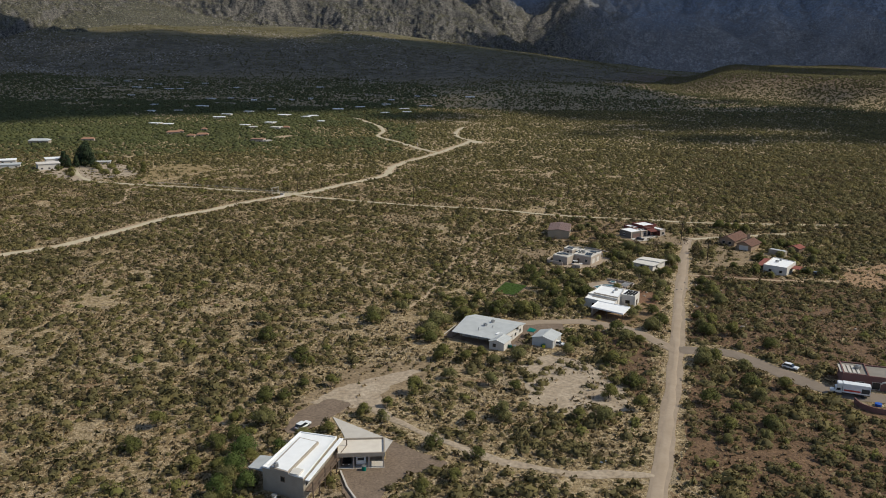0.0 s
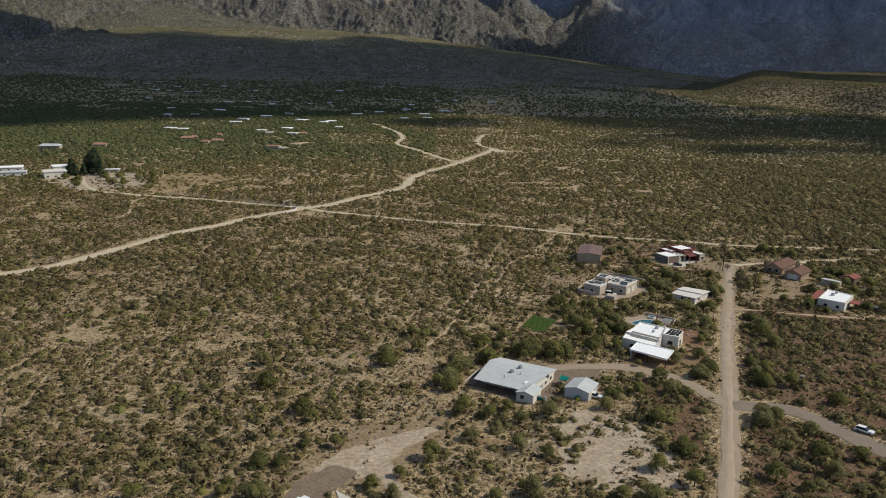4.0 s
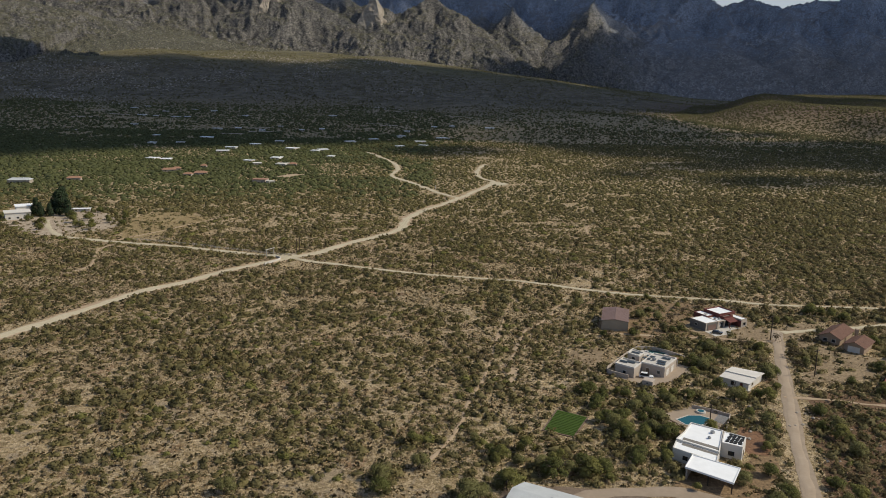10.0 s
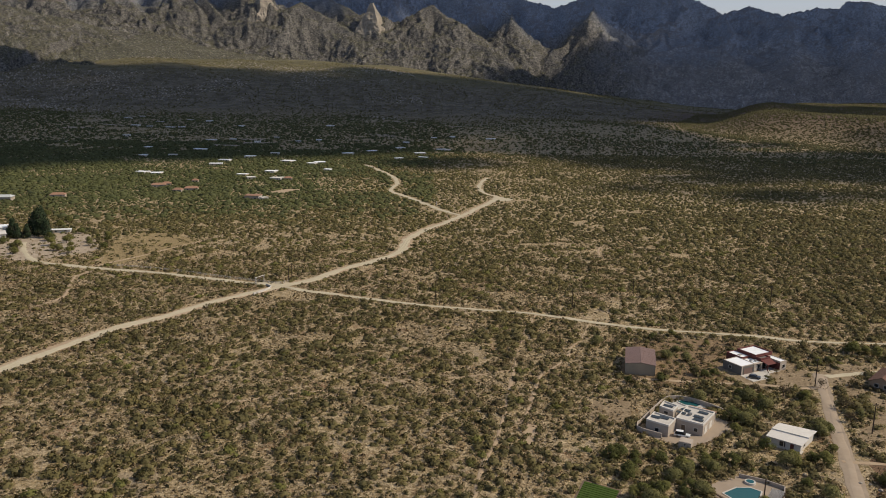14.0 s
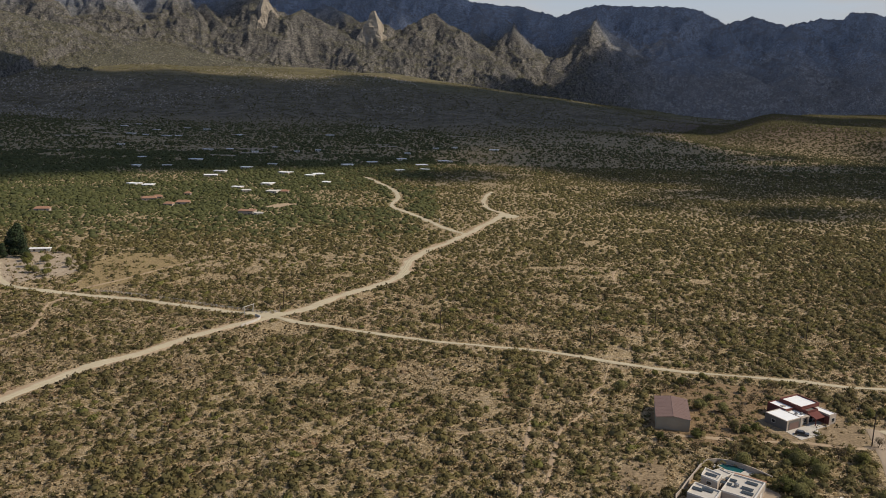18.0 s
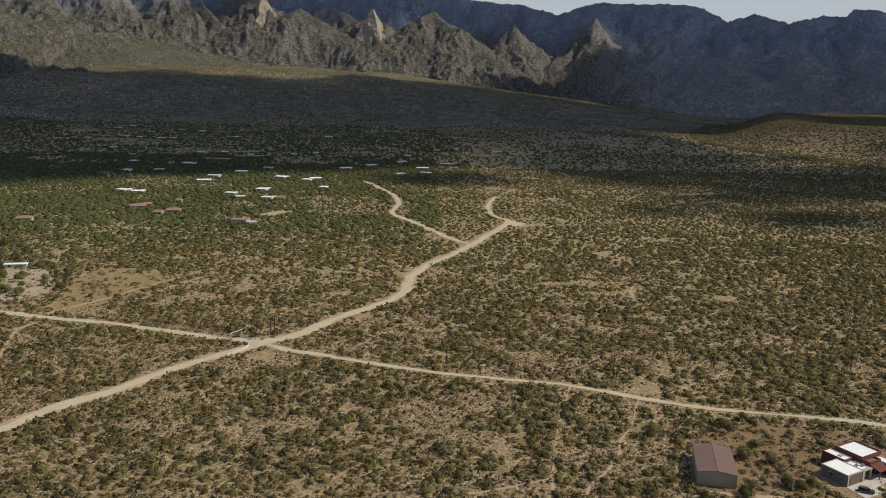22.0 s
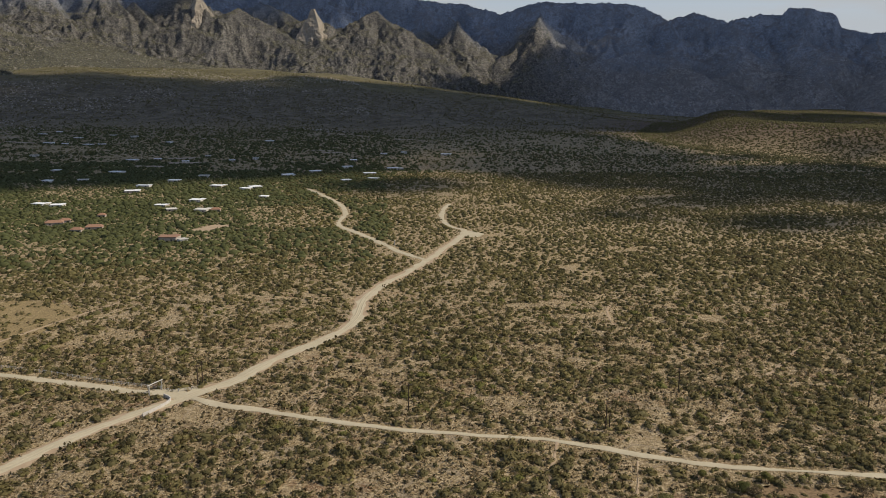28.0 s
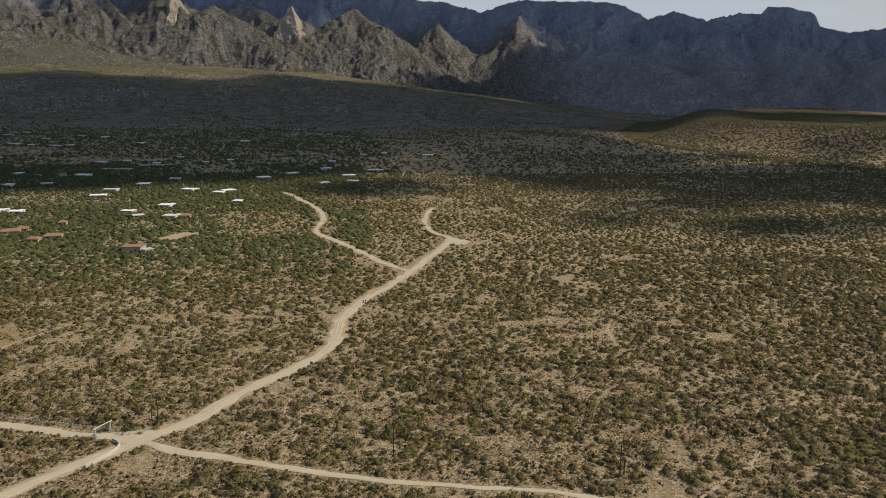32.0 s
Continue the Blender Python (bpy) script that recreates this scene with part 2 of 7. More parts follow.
def mountain_material(warm, hazy, dark, soil1, soil2):
    """Granite with scrub on the gentler slopes: warm in the front massif, tinted blue-grey for haze in the range behind
    and beside it.
    """
    m, n, l, b = nodes_of("granite_mountain", 0.95)
    v = coords(n, l)
    sep = n.new("ShaderNodeSeparateXYZ")
    l.new(v, sep.inputs[0])

    def calc(op, a, b2=0.0, clamp=False):
        k = n.new("ShaderNodeMath")
        k.operation, k.use_clamp = op, clamp
        for i, q in enumerate((a, b2)):
            if isinstance(q, (int, float)):
                k.inputs[i].default_value = q
            else:
                l.new(q, k.inputs[i])
        return k.outputs[0]

    # distant haze is painted here: rock turns paler and bluer by bearing and distance
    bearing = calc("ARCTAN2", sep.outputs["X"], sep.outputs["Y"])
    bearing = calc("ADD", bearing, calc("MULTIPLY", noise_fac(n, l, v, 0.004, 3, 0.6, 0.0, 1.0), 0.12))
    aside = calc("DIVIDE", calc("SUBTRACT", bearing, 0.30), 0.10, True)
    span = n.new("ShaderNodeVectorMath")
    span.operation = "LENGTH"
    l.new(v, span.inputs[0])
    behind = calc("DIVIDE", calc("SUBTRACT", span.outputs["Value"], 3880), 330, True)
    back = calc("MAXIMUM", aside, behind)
    large = noise_fac(n, l, v, 0.004, 5, 0.7, 0.38, 0.62)
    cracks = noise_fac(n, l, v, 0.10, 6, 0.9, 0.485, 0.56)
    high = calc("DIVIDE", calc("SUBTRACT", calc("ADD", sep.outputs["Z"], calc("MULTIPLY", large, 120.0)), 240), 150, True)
    hazy = mixed(n, l, high, (0.36, 0.342, 0.335), hazy)
    rock = mixed(n, l, back, mixed(n, l, large, warm, tuple(0.72 * k for k in warm)), scaled(n, l, hazy, mixed(n, l, large, (1.08, 1.08, 1.08), (0.66, 0.66, 0.66))))
    rock = mixed(n, l, cracks, rock, mixed(n, l, back, dark, scaled(n, l, hazy, (0.42, 0.42, 0.42))))
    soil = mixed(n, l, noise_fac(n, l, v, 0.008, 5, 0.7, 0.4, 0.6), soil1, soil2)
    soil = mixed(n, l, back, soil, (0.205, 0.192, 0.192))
    scrub = mixed(n, l, noise_fac(n, l, v, 0.16, 4, 0.8, 0.50, 0.57), soil, mixed(n, l, back, tuple(0.75 * k for k in dark), scaled(n, l, hazy, (0.45, 0.45, 0.45))))
    nz = n.new("ShaderNodeSeparateXYZ")
    l.new(n.new("ShaderNodeNewGeometry").outputs["Normal"], nz.inputs[0])
    flat = calc("ADD", nz.outputs["Z"], calc("MULTIPLY", noise_fac(n, l, v, 0.02, 7, 0.75, 0.0, 1.0), 0.5))
    gentle = calc("DIVIDE", calc("SUBTRACT", flat, 0.98), 0.18, True)
    c = mixed(n, l, gentle, rock, scrub)
    c = mixed(n, l, noise_fac(n, l, v, 0.17, 3, 0.9, 0.53, 0.57), c, mixed(n, l, back, tuple(0.7 * k for k in dark), scaled(n, l, hazy, (0.42, 0.42, 0.42))))
    c = mixed(n, l, noise_fac(n, l, v, 0.15, 4, 0.9, 0.59, 0.63), c, mixed(n, l, back, tuple(1.75 * k for k in warm), scaled(n, l, hazy, (1.3, 1.3, 1.3))))
    l.new(c, b.inputs["Base Color"])
    bump(n, l, b, noise_fac(n, l, v, 0.13, 6, 0.85, 0.2, 0.8), 0.7, 9.0)
    return m


M_SLAB = surface("pale_granite", (0.40, 0.34, 0.265), (0.29, 0.25, 0.20), 0.03, 0.9, fine=0.12, bumps=0.6, depth=8.0, tint=0.16)
M_BOULDER = surface("pale_granite_boulders", (0.42, 0.365, 0.30), (0.27, 0.235, 0.195), 0.05, 0.9, fine=0.4)
# boulders of the far range, haze mixed into their blue-grey
M_BOULDER2 = surface("hazed_granite_boulders", (0.42, 0.445, 0.49), (0.34, 0.365, 0.41), 0.05, 0.9, fine=0.4)
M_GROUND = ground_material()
# the second, blue-grey rock colour carries the haze of distance
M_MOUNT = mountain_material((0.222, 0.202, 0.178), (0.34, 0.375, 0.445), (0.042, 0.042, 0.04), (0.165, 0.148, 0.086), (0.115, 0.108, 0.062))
M_ROAD = surface("pale_dirt_road", (0.52, 0.45, 0.315), (0.42, 0.355, 0.24), 0.12, 0.95, fine=0.9, depth=0.05)
M_RUT = surface("packed_road_rut", (0.47, 0.405, 0.285), (0.40, 0.335, 0.228), 0.2, 0.95, fine=1.2)
M_TRACK = surface("worn_wheel_track", (0.40, 0.315, 0.23), (0.33, 0.255, 0.18), 0.2, 0.95, fine=1.2)
M_CALICHE = surface("pale_caliche_soil", (0.54, 0.44, 0.325), (0.36, 0.275, 0.185), 0.16, 0.95, fine=0.9, tint=0.27, bumps=0.4, depth=0.15)
M_ROAD2 = surface("grey_gravel_road", (0.35, 0.275, 0.20), (0.27, 0.208, 0.148), 0.25, 0.95, fine=0.9, depth=0.05)
M_TRAIL = surface("reddish_trail_soil", (0.44, 0.335, 0.22), (0.34, 0.24, 0.15), 0.2, 0.95, fine=1.2)
M_GRAVEL = surface("brown_gravel_yard", (0.19, 0.14, 0.10), (0.265, 0.196, 0.14), 0.3, 0.95, fine=1.6, tint=0.26, bumps=0.4, depth=0.1)
M_ASPH = surface("worn_asphalt_drive", (0.19, 0.152, 0.116), (0.24, 0.19, 0.145), 0.25, 0.9, fine=1.5)
M_BARE = surface("bare_tan_soil", (0.42, 0.315, 0.19), (0.25, 0.175, 0.10), 0.2, 0.95, fine=1.1, tint=0.3, bumps=0.5, depth=0.2)
M_CLEAR = surface("trampled_brown_soil", (0.35, 0.24, 0.13), (0.225, 0.145, 0.078), 0.3, 0.95, fine=1.2, tint=0.3, bumps=0.5, depth=0.2)
M_GRASS = surface("dry_golden_grass", (0.43, 0.32, 0.155), (0.30, 0.215, 0.10), 0.15, 0.95, fine=0.9, tint=0.3, bumps=0.6, depth=0.3)
M_LITTER = surface("brown_brush_litter", (0.26, 0.16, 0.09), (0.14, 0.083, 0.046), 0.22, 0.95, fine=1.2, tint=0.3, bumps=0.7, depth=0.3)
M_RED = surface("red_bare_soil", (0.30, 0.165, 0.092), (0.19, 0.105, 0.06), 0.3, 0.95, fine=1.3, tint=0.28, bumps=0.5, depth=0.2)
M_ORSOIL = surface("orange_tan_soil", (0.44, 0.29, 0.165), (0.33, 0.205, 0.115), 0.2, 0.95, fine=1.0, tint=0.25, bumps=0.4, depth=0.15)
M_DECK = surface("tan_paving", (0.36, 0.28, 0.205), (0.3, 0.235, 0.17), 0.4, 0.85)
M_CREAM = surface("cream_coated_roof", (0.66, 0.60, 0.51), (0.58, 0.52, 0.44), 0.5, 0.8, tint=0.06)
M_CONC = surface("pale_concrete", (0.55, 0.51, 0.45), (0.47, 0.43, 0.38), 0.4, 0.85)
M_WHITE = surface("white_stucco", (0.66, 0.62, 0.56), (0.58, 0.54, 0.48), 0.5, 0.85)
M_ROOFW = surface("white_coated_roof", (0.84, 0.84, 0.83), (0.76, 0.76, 0.75), 0.5, 0.7, tint=0.05)
M_METAL = surface("grey_metal_roof", (0.52, 0.53, 0.52), (0.42, 0.43, 0.42), 0.35, 0.65, 0.05, tint=0.10)
M_TAN = surface("tan_stucco", (0.46, 0.385, 0.315), (0.40, 0.335, 0.275), 0.5, 0.9)
M_GREYW = surface("grey_stucco", (0.40, 0.345, 0.275), (0.32, 0.275, 0.22), 0.5, 0.9)
M_BROWN = surface("brown_metal_roof", (0.215, 0.138, 0.112), (0.18, 0.115, 0.095), 0.3, 0.55, 0.1)
M_BROWNW = surface("taupe_metal_wall", (0.37, 0.31, 0.225), (0.31, 0.26, 0.19), 0.3, 0.6)
M_DKGREY = surface("dark_grey_stucco", (0.175, 0.155, 0.135), (0.14, 0.125, 0.11), 0.5, 0.9)
M_DKRED = surface("dark_red_stucco", (0.16, 0.055, 0.045), (0.13, 0.045, 0.038), 0.5, 0.9)
M_REDBR = surface("red_brown_stucco", (0.22, 0.115, 0.10), (0.18, 0.095, 0.082), 0.5, 0.9)
M_TILE = surface("terracotta_tile_roof", (0.165, 0.088, 0.06), (0.12, 0.064, 0.045), 0.6, 0.85, fine=4.0, depth=0.05)
M_ORANGE = surface("orange_tile_roof", (0.34, 0.19, 0.12), (0.27, 0.155, 0.10), 0.6, 0.85)
M_WOOD = surface("weathered_timber", (0.2, 0.14, 0.095), (0.15, 0.11, 0.08), 1.5, 0.9)
M_POLE = surface("creosote_pole_timber", (0.075, 0.052, 0.038), (0.055, 0.04, 0.03), 1.0, 0.9)
M_FENCE = surface("weathered_white_paint", (0.6, 0.56, 0.5), (0.5, 0.46, 0.41), 1.0, 0.8)
M_GREEN = surface("green_tarp", (0.0, 0.16, 0.115), (0.0, 0.12, 0.09), 0.8, 0.5)
M_CLOUD = surface("cloud_white", (0.88, 0.88, 0.88), (0.84, 0.84, 0.85), 0.002, 1.0, bumps=0.0)
thin = M_CLOUD.node_tree
veil, blend = thin.nodes.new("ShaderNodeBsdfTransparent"), thin.nodes.new("ShaderNodeMixShader")
blend.inputs[0].default_value = 0.42
outlet = next(k for k in thin.nodes if k.type == "OUTPUT_MATERIAL")
body_link = outlet.inputs["Surface"].links[0].from_socket
thin.links.new(body_link, blend.inputs[1])
thin.links.new(veil.outputs[0], blend.inputs[2])
thin.links.new(blend.outputs[0], outlet.inputs["Surface"])

M_RUST = surface("rusty_red_roof", (0.26, 0.085, 0.06), (0.2, 0.07, 0.05), 0.6, 0.8)
M_BARK = surface("grey_brown_bark", (0.13, 0.1, 0.075), (0.09, 0.07, 0.055), 2.0, 0.95)
M_RUBBER = surface("black_rubber", (0.02, 0.02, 0.02), (0.03, 0.03, 0.03), 2.0, 0.8)
M_STEEL = surface("dull_steel", (0.4, 0.4, 0.4), (0.35, 0.35, 0.35), 2.0, 0.45, 0.7)
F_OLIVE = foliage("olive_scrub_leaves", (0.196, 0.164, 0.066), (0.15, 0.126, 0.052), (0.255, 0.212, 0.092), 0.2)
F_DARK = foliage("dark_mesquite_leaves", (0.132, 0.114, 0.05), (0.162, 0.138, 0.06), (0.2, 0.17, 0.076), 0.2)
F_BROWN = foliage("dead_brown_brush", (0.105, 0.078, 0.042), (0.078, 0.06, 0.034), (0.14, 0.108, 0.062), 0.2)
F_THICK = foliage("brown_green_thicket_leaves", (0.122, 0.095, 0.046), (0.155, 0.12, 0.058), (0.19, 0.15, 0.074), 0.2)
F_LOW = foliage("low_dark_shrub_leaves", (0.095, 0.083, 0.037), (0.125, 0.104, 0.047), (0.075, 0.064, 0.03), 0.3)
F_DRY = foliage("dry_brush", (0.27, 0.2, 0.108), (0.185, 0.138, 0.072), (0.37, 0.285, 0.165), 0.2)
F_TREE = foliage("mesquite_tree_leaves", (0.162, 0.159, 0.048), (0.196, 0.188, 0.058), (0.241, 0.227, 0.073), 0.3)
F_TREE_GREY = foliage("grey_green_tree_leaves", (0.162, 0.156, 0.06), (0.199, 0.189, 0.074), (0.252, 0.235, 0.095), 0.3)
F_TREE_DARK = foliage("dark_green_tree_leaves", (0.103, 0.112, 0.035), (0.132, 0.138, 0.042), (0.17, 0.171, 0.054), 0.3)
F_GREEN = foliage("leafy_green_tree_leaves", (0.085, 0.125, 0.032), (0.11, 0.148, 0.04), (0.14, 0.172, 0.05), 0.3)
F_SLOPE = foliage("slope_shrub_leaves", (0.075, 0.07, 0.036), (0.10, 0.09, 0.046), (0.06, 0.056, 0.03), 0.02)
# paler, bluer copy of the slope shrubs, with the far range's haze in it
F_SLOPE2 = foliage("hazed_slope_shrub_leaves", (0.115, 0.125, 0.115), (0.145, 0.155, 0.145), (0.095, 0.105, 0.10), 0.02)
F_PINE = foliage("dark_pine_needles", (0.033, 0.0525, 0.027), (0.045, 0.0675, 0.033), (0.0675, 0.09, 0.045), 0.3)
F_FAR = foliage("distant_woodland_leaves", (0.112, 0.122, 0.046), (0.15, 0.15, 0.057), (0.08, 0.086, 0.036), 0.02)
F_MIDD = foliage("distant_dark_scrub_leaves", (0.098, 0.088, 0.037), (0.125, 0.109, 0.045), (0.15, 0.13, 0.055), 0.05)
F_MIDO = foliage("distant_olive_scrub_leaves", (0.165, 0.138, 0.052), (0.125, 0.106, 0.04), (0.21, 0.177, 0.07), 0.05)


def plain(name, colour, rough, metal=0.0, coat=0.0, spec=0.5):
    m, n, l, b = nodes_of(name, rough, metal)
    v = coords(n, l)
    c = mixed(n, l, noise_fac(n, l, v, 1.5, 4, 0.6, 0.3, 0.7), colour, tuple(k * 0.88 for k in colour))
    l.new(c, b.inputs["Base Color"])
    b.inputs["Coat Weight"].default_value, b.inputs["Specular IOR Level"].default_value = coat, spec
    return m


M_ROOFG = surface("dull_grey_roof", (0.26, 0.235, 0.20), (0.20, 0.18, 0.155), 0.4, 0.9)
M_BRTAN = surface("brown_tan_stucco", (0.36, 0.265, 0.185), (0.30, 0.215, 0.148), 0.5, 0.9)
M_GLASS = plain("dark_window_glass", (0.02, 0.024, 0.028), 0.08)
M_SOLAR = plain("dark_roof_panel", (0.045, 0.055, 0.06), 0.25)
M_CARW = plain("white_car_paint", (0.78, 0.78, 0.77), 0.3, 0, 0.6)
M_CARS = plain("silver_car_paint", (0.45, 0.46, 0.47), 0.3, 0.4, 0.6)
M_CARK = plain("black_car_paint", (0.02, 0.021, 0.024), 0.3, 0, 0.6)
M_TRUCKR = plain("red_truck_stripe", (0.5, 0.05, 0.04), 0.4)
M_BLUE = plain("blue_vinyl", (0.02, 0.09, 0.42), 0.4)
M_WATER = plain("pool_water", (0.013, 0.09, 0.095), 0.06)
M_LAWN = foliage("bright_green_turf", (0.07, 0.124, 0.02), (0.056, 0.091, 0.015), (0.105, 0.156, 0.034), 0.6)
M_YELLOW = plain("yellow_plastic", (0.6, 0.55, 0.03), 0.5)
M_DARK = plain("dark_shadowed_interior", (0.03, 0.028, 0.026), 0.9)


# ---- mesh helpers ----
def mesh_np(name, verts, faces, mat, smooth=False, normals=None):
    """A mesh from arrays: faces all of one size; normals, if given, one for each corner point."""
    me = bpy.data.meshes.new(name)
    verts, faces = np.asarray(verts, np.float32), np.asarray(faces, np.int32)
    k = faces.shape[1]
    me.vertices.add(len(verts))
    me.vertices.foreach_set("co", verts.ravel())
    me.loops.add(faces.size)
    me.loops.foreach_set("vertex_index", faces.ravel())
    me.polygons.add(len(faces))
    me.polygons.foreach_set("loop_start", np.arange(0, faces.size, k, dtype=np.int32))
    me.update(calc_edges=True)
    me.validate()
    if smooth:
        me.polygons.foreach_set("use_smooth", np.ones(len(faces), bool))
    if normals is not None:
        me.normals_split_custom_set_from_vertices(np.asarray(normals, np.float32))
    me.materials.append(mat)
    return me


def part(name, bm, material, parent, label=""):
    me = bpy.data.meshes.new(name)
    bmesh.ops.recalc_face_normals(bm, faces=bm.faces)
    bm.to_mesh(me)
    bm.free()
    me.materials.append(material)
    ob = new(name, me)
    if parent is not None:
        ob.parent = parent
    if label:
        ob["label"] = label
    return ob


def box(bm, x0, y0, z0, x1, y1, z1, m=None, bevel=0.0):
    vs = [bm.verts.new(p) for p in ((x0, y0, z0), (x1, y0, z0), (x1, y1, z0), (x0, y1, z0), (x0, y0, z1), (x1, y0, z1), (x1, y1, z1), (x0, y1, z1))]
    fs = [bm.faces.new([vs[i] for i in q]) for q in ((3, 2, 1, 0), (4, 5, 6, 7), (0, 1, 5, 4), (1, 2, 6, 5), (2, 3, 7, 6), (3, 0, 4, 7))]
    if m is not None:
        bmesh.ops.transform(bm, matrix=m, verts=vs)
    if bevel:
        bmesh.ops.bevel(bm, geom=list({e for f in fs for e in f.edges}), offset=bevel, segments=2, affect="EDGES")
    return vs


def boxed(*args, **kw):
    bm = bmesh.new()
    box(bm, *args, **kw)
    return bm


def prism(poly, z0, z1):
    """An upright solid over a polygon; z1 may be a number for each corner."""
    bm = bmesh.new()
    tops = z1 if isinstance(z1, (list, tuple)) else [z1] * len(poly)
    lo = [bm.verts.new((x, y, z0)) for x, y in poly]
    hi = [bm.verts.new((x, y, z)) for (x, y), z in zip(poly, tops)]
    k = len(poly)
    bm.faces.new(lo[::-1])
    bm.faces.new(hi)
    for i in range(k):
        bm.faces.new((lo[i], lo[(i + 1) % k], hi[(i + 1) % k], hi[i]))
    return bm


def tube(bm, p, q, r0, r1, sides=8):
    p, q = Vector(p), Vector(q)
    m = Matrix.Translation((p + q) / 2) @ (q - p).to_track_quat("Z", "Y").to_matrix().to_4x4()
    bmesh.ops.create_cone(bm, cap_ends=True, segments=sides, radius1=r0, radius2=r1, depth=(q - p).length, matrix=m)


def smoothstep(a, b, x):
    t = np.clip((x - a) / (b - a), 0, 1)
    return t * t * (3 - 2 * t)


# ---- the lie of the land ----
def land(x, y):
    """Height of the ground: level near, a rising fan far off, a low hill to one side."""
    x, y = np.asarray(x, float), np.asarray(y, float)
    z = np.interp(x, [-400, 300, 700, 1200, 2500], [0.021, 0.020, 0.016, 0.011, 0.009]) * np.maximum(y - 720, 0) * smoothstep(720, 1300, y)
    side = np.interp(x, [-2500, -900, 0, 500, 1100, 2500], [1.25, 1.15, 0.95, 0.55, 0.08, 0.0])
    z = z + side * 122 * smoothstep(1750, 3150, y) + 0.0 * x
    u, v = 0.63 * (x - 1330) + 0.777 * (y - 1750), 0.777 * (x - 1330) - 0.63 * (y - 1750)
    rho = np.sqrt((u / 820) ** 2 + (v / 560) ** 2)
    z = z + 45 * smoothstep(0.0, 0.32, 1 - rho + 0.03 * np.sin(x / 70) * np.sin(y / 90))
    z = z + smoothstep(900, 1800, y) * 5 * (np.sin(x / 130 + 0.7) * np.sin(y / 170 + x / 400) + 0.5 * np.sin(x / 61 + y / 83))
    return z


def grid_mesh(name, xs, ys, fz, mat):
    X, Y = np.meshgrid(xs, ys)
    Z = fz(X, Y)
    nx, ny = len(xs), len(ys)
    i = (np.arange(ny - 1)[:, None] * nx + np.arange(nx - 1)[None]).ravel()
    return mesh_np(name, np.stack([X, Y, Z], -1).reshape(-1, 3), np.stack([i, i + 1, i + nx + 1, i + nx], 1), mat, True)


def spread(lo, hi, near0, near1, step, grow):
    """Grid lines: even between near0 and near1, wider and wider outside."""
    v = list(np.arange(near0, near1 + 0.1, step))
    s = step
    while v[-1] < hi:
        s *= grow
        v.append(v[-1] + s)
    s = step
    while v[0] > lo:
        s *= grow
        v.insert(0, v[0] - s)
    return np.array(v)


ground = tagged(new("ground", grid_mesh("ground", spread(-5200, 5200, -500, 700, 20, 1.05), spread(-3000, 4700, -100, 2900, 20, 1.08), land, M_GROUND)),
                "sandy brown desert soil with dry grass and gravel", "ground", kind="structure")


def value_noise(x, y, scale, seed):
    """Smooth random field between 0 and 1."""
    rng = np.random.default_rng(seed)
    tab = rng.random((64, 64))
    u, v = x / scale, y / scale
    i, j = np.floor(u).astype(int), np.floor(v).astype(int)
    f, g = u - i, v - j
    f, g = f * f * (3 - 2 * f), g * g * (3 - 2 * g)
    t = lambda a, b: tab[a % 64, b % 64]
    return (t(i, j) * (1 - f) + t(i + 1, j) * f) * (1 - g) + (t(i, j + 1) * (1 - f) + t(i + 1, j + 1) * f) * g


# ---- mountains: crests by bearing, elevation and distance from the middle of the flight ----
EYE = (0.0, 100.0, 107.0)


SKY_AZ = [-36, -24, -14, -6, 0, 4, 7.3, 9.7, 12.1, 14.1, 14.9, 17.4, 19.9, 21.8, 23.6, 25.2, 27.4, 29.4, 30.7, 31.1, 32.1, 33.9, 34.3, 36.0, 38.1, 41, 47]
SKY_EL = [6.9, 7.4, 7.6, 7.3, 7.0, 6.8, 6.25, 6.1, 5.5, 6.1, 6.3, 6.2, 6.2, 5.95, 5.05, 5.5, 4.9, 5.3, 5.2, 5.65, 5.7, 5.2, 4.35, 3.95, 4.2, 4.6, 4.3]
APRON_AZ = [-36, -26, -20, -14.7, -10, -5, 0, 4, 8, 12, 20, 47]
APRON_EL = [2.5, 2.6, 2.8, 2.5, 1.75, 1.1, 0.6, 0.1, -0.5, -0.9, -1.4, -1.7]
BODY_AZ = [-36, -26, -20, -16, -12, -8, -4, 0, 3, 6, 9, 12, 16, 20, 25, 35, 47]
BODY_EL = [3.4, 3.4, 3.3, 3.3, 3.2, 3.1, 2.5, 2.0, 1.8, 0.9, 0.2, 0.0, 0.4, 0.8, 0.9, 0.7, 0.8]


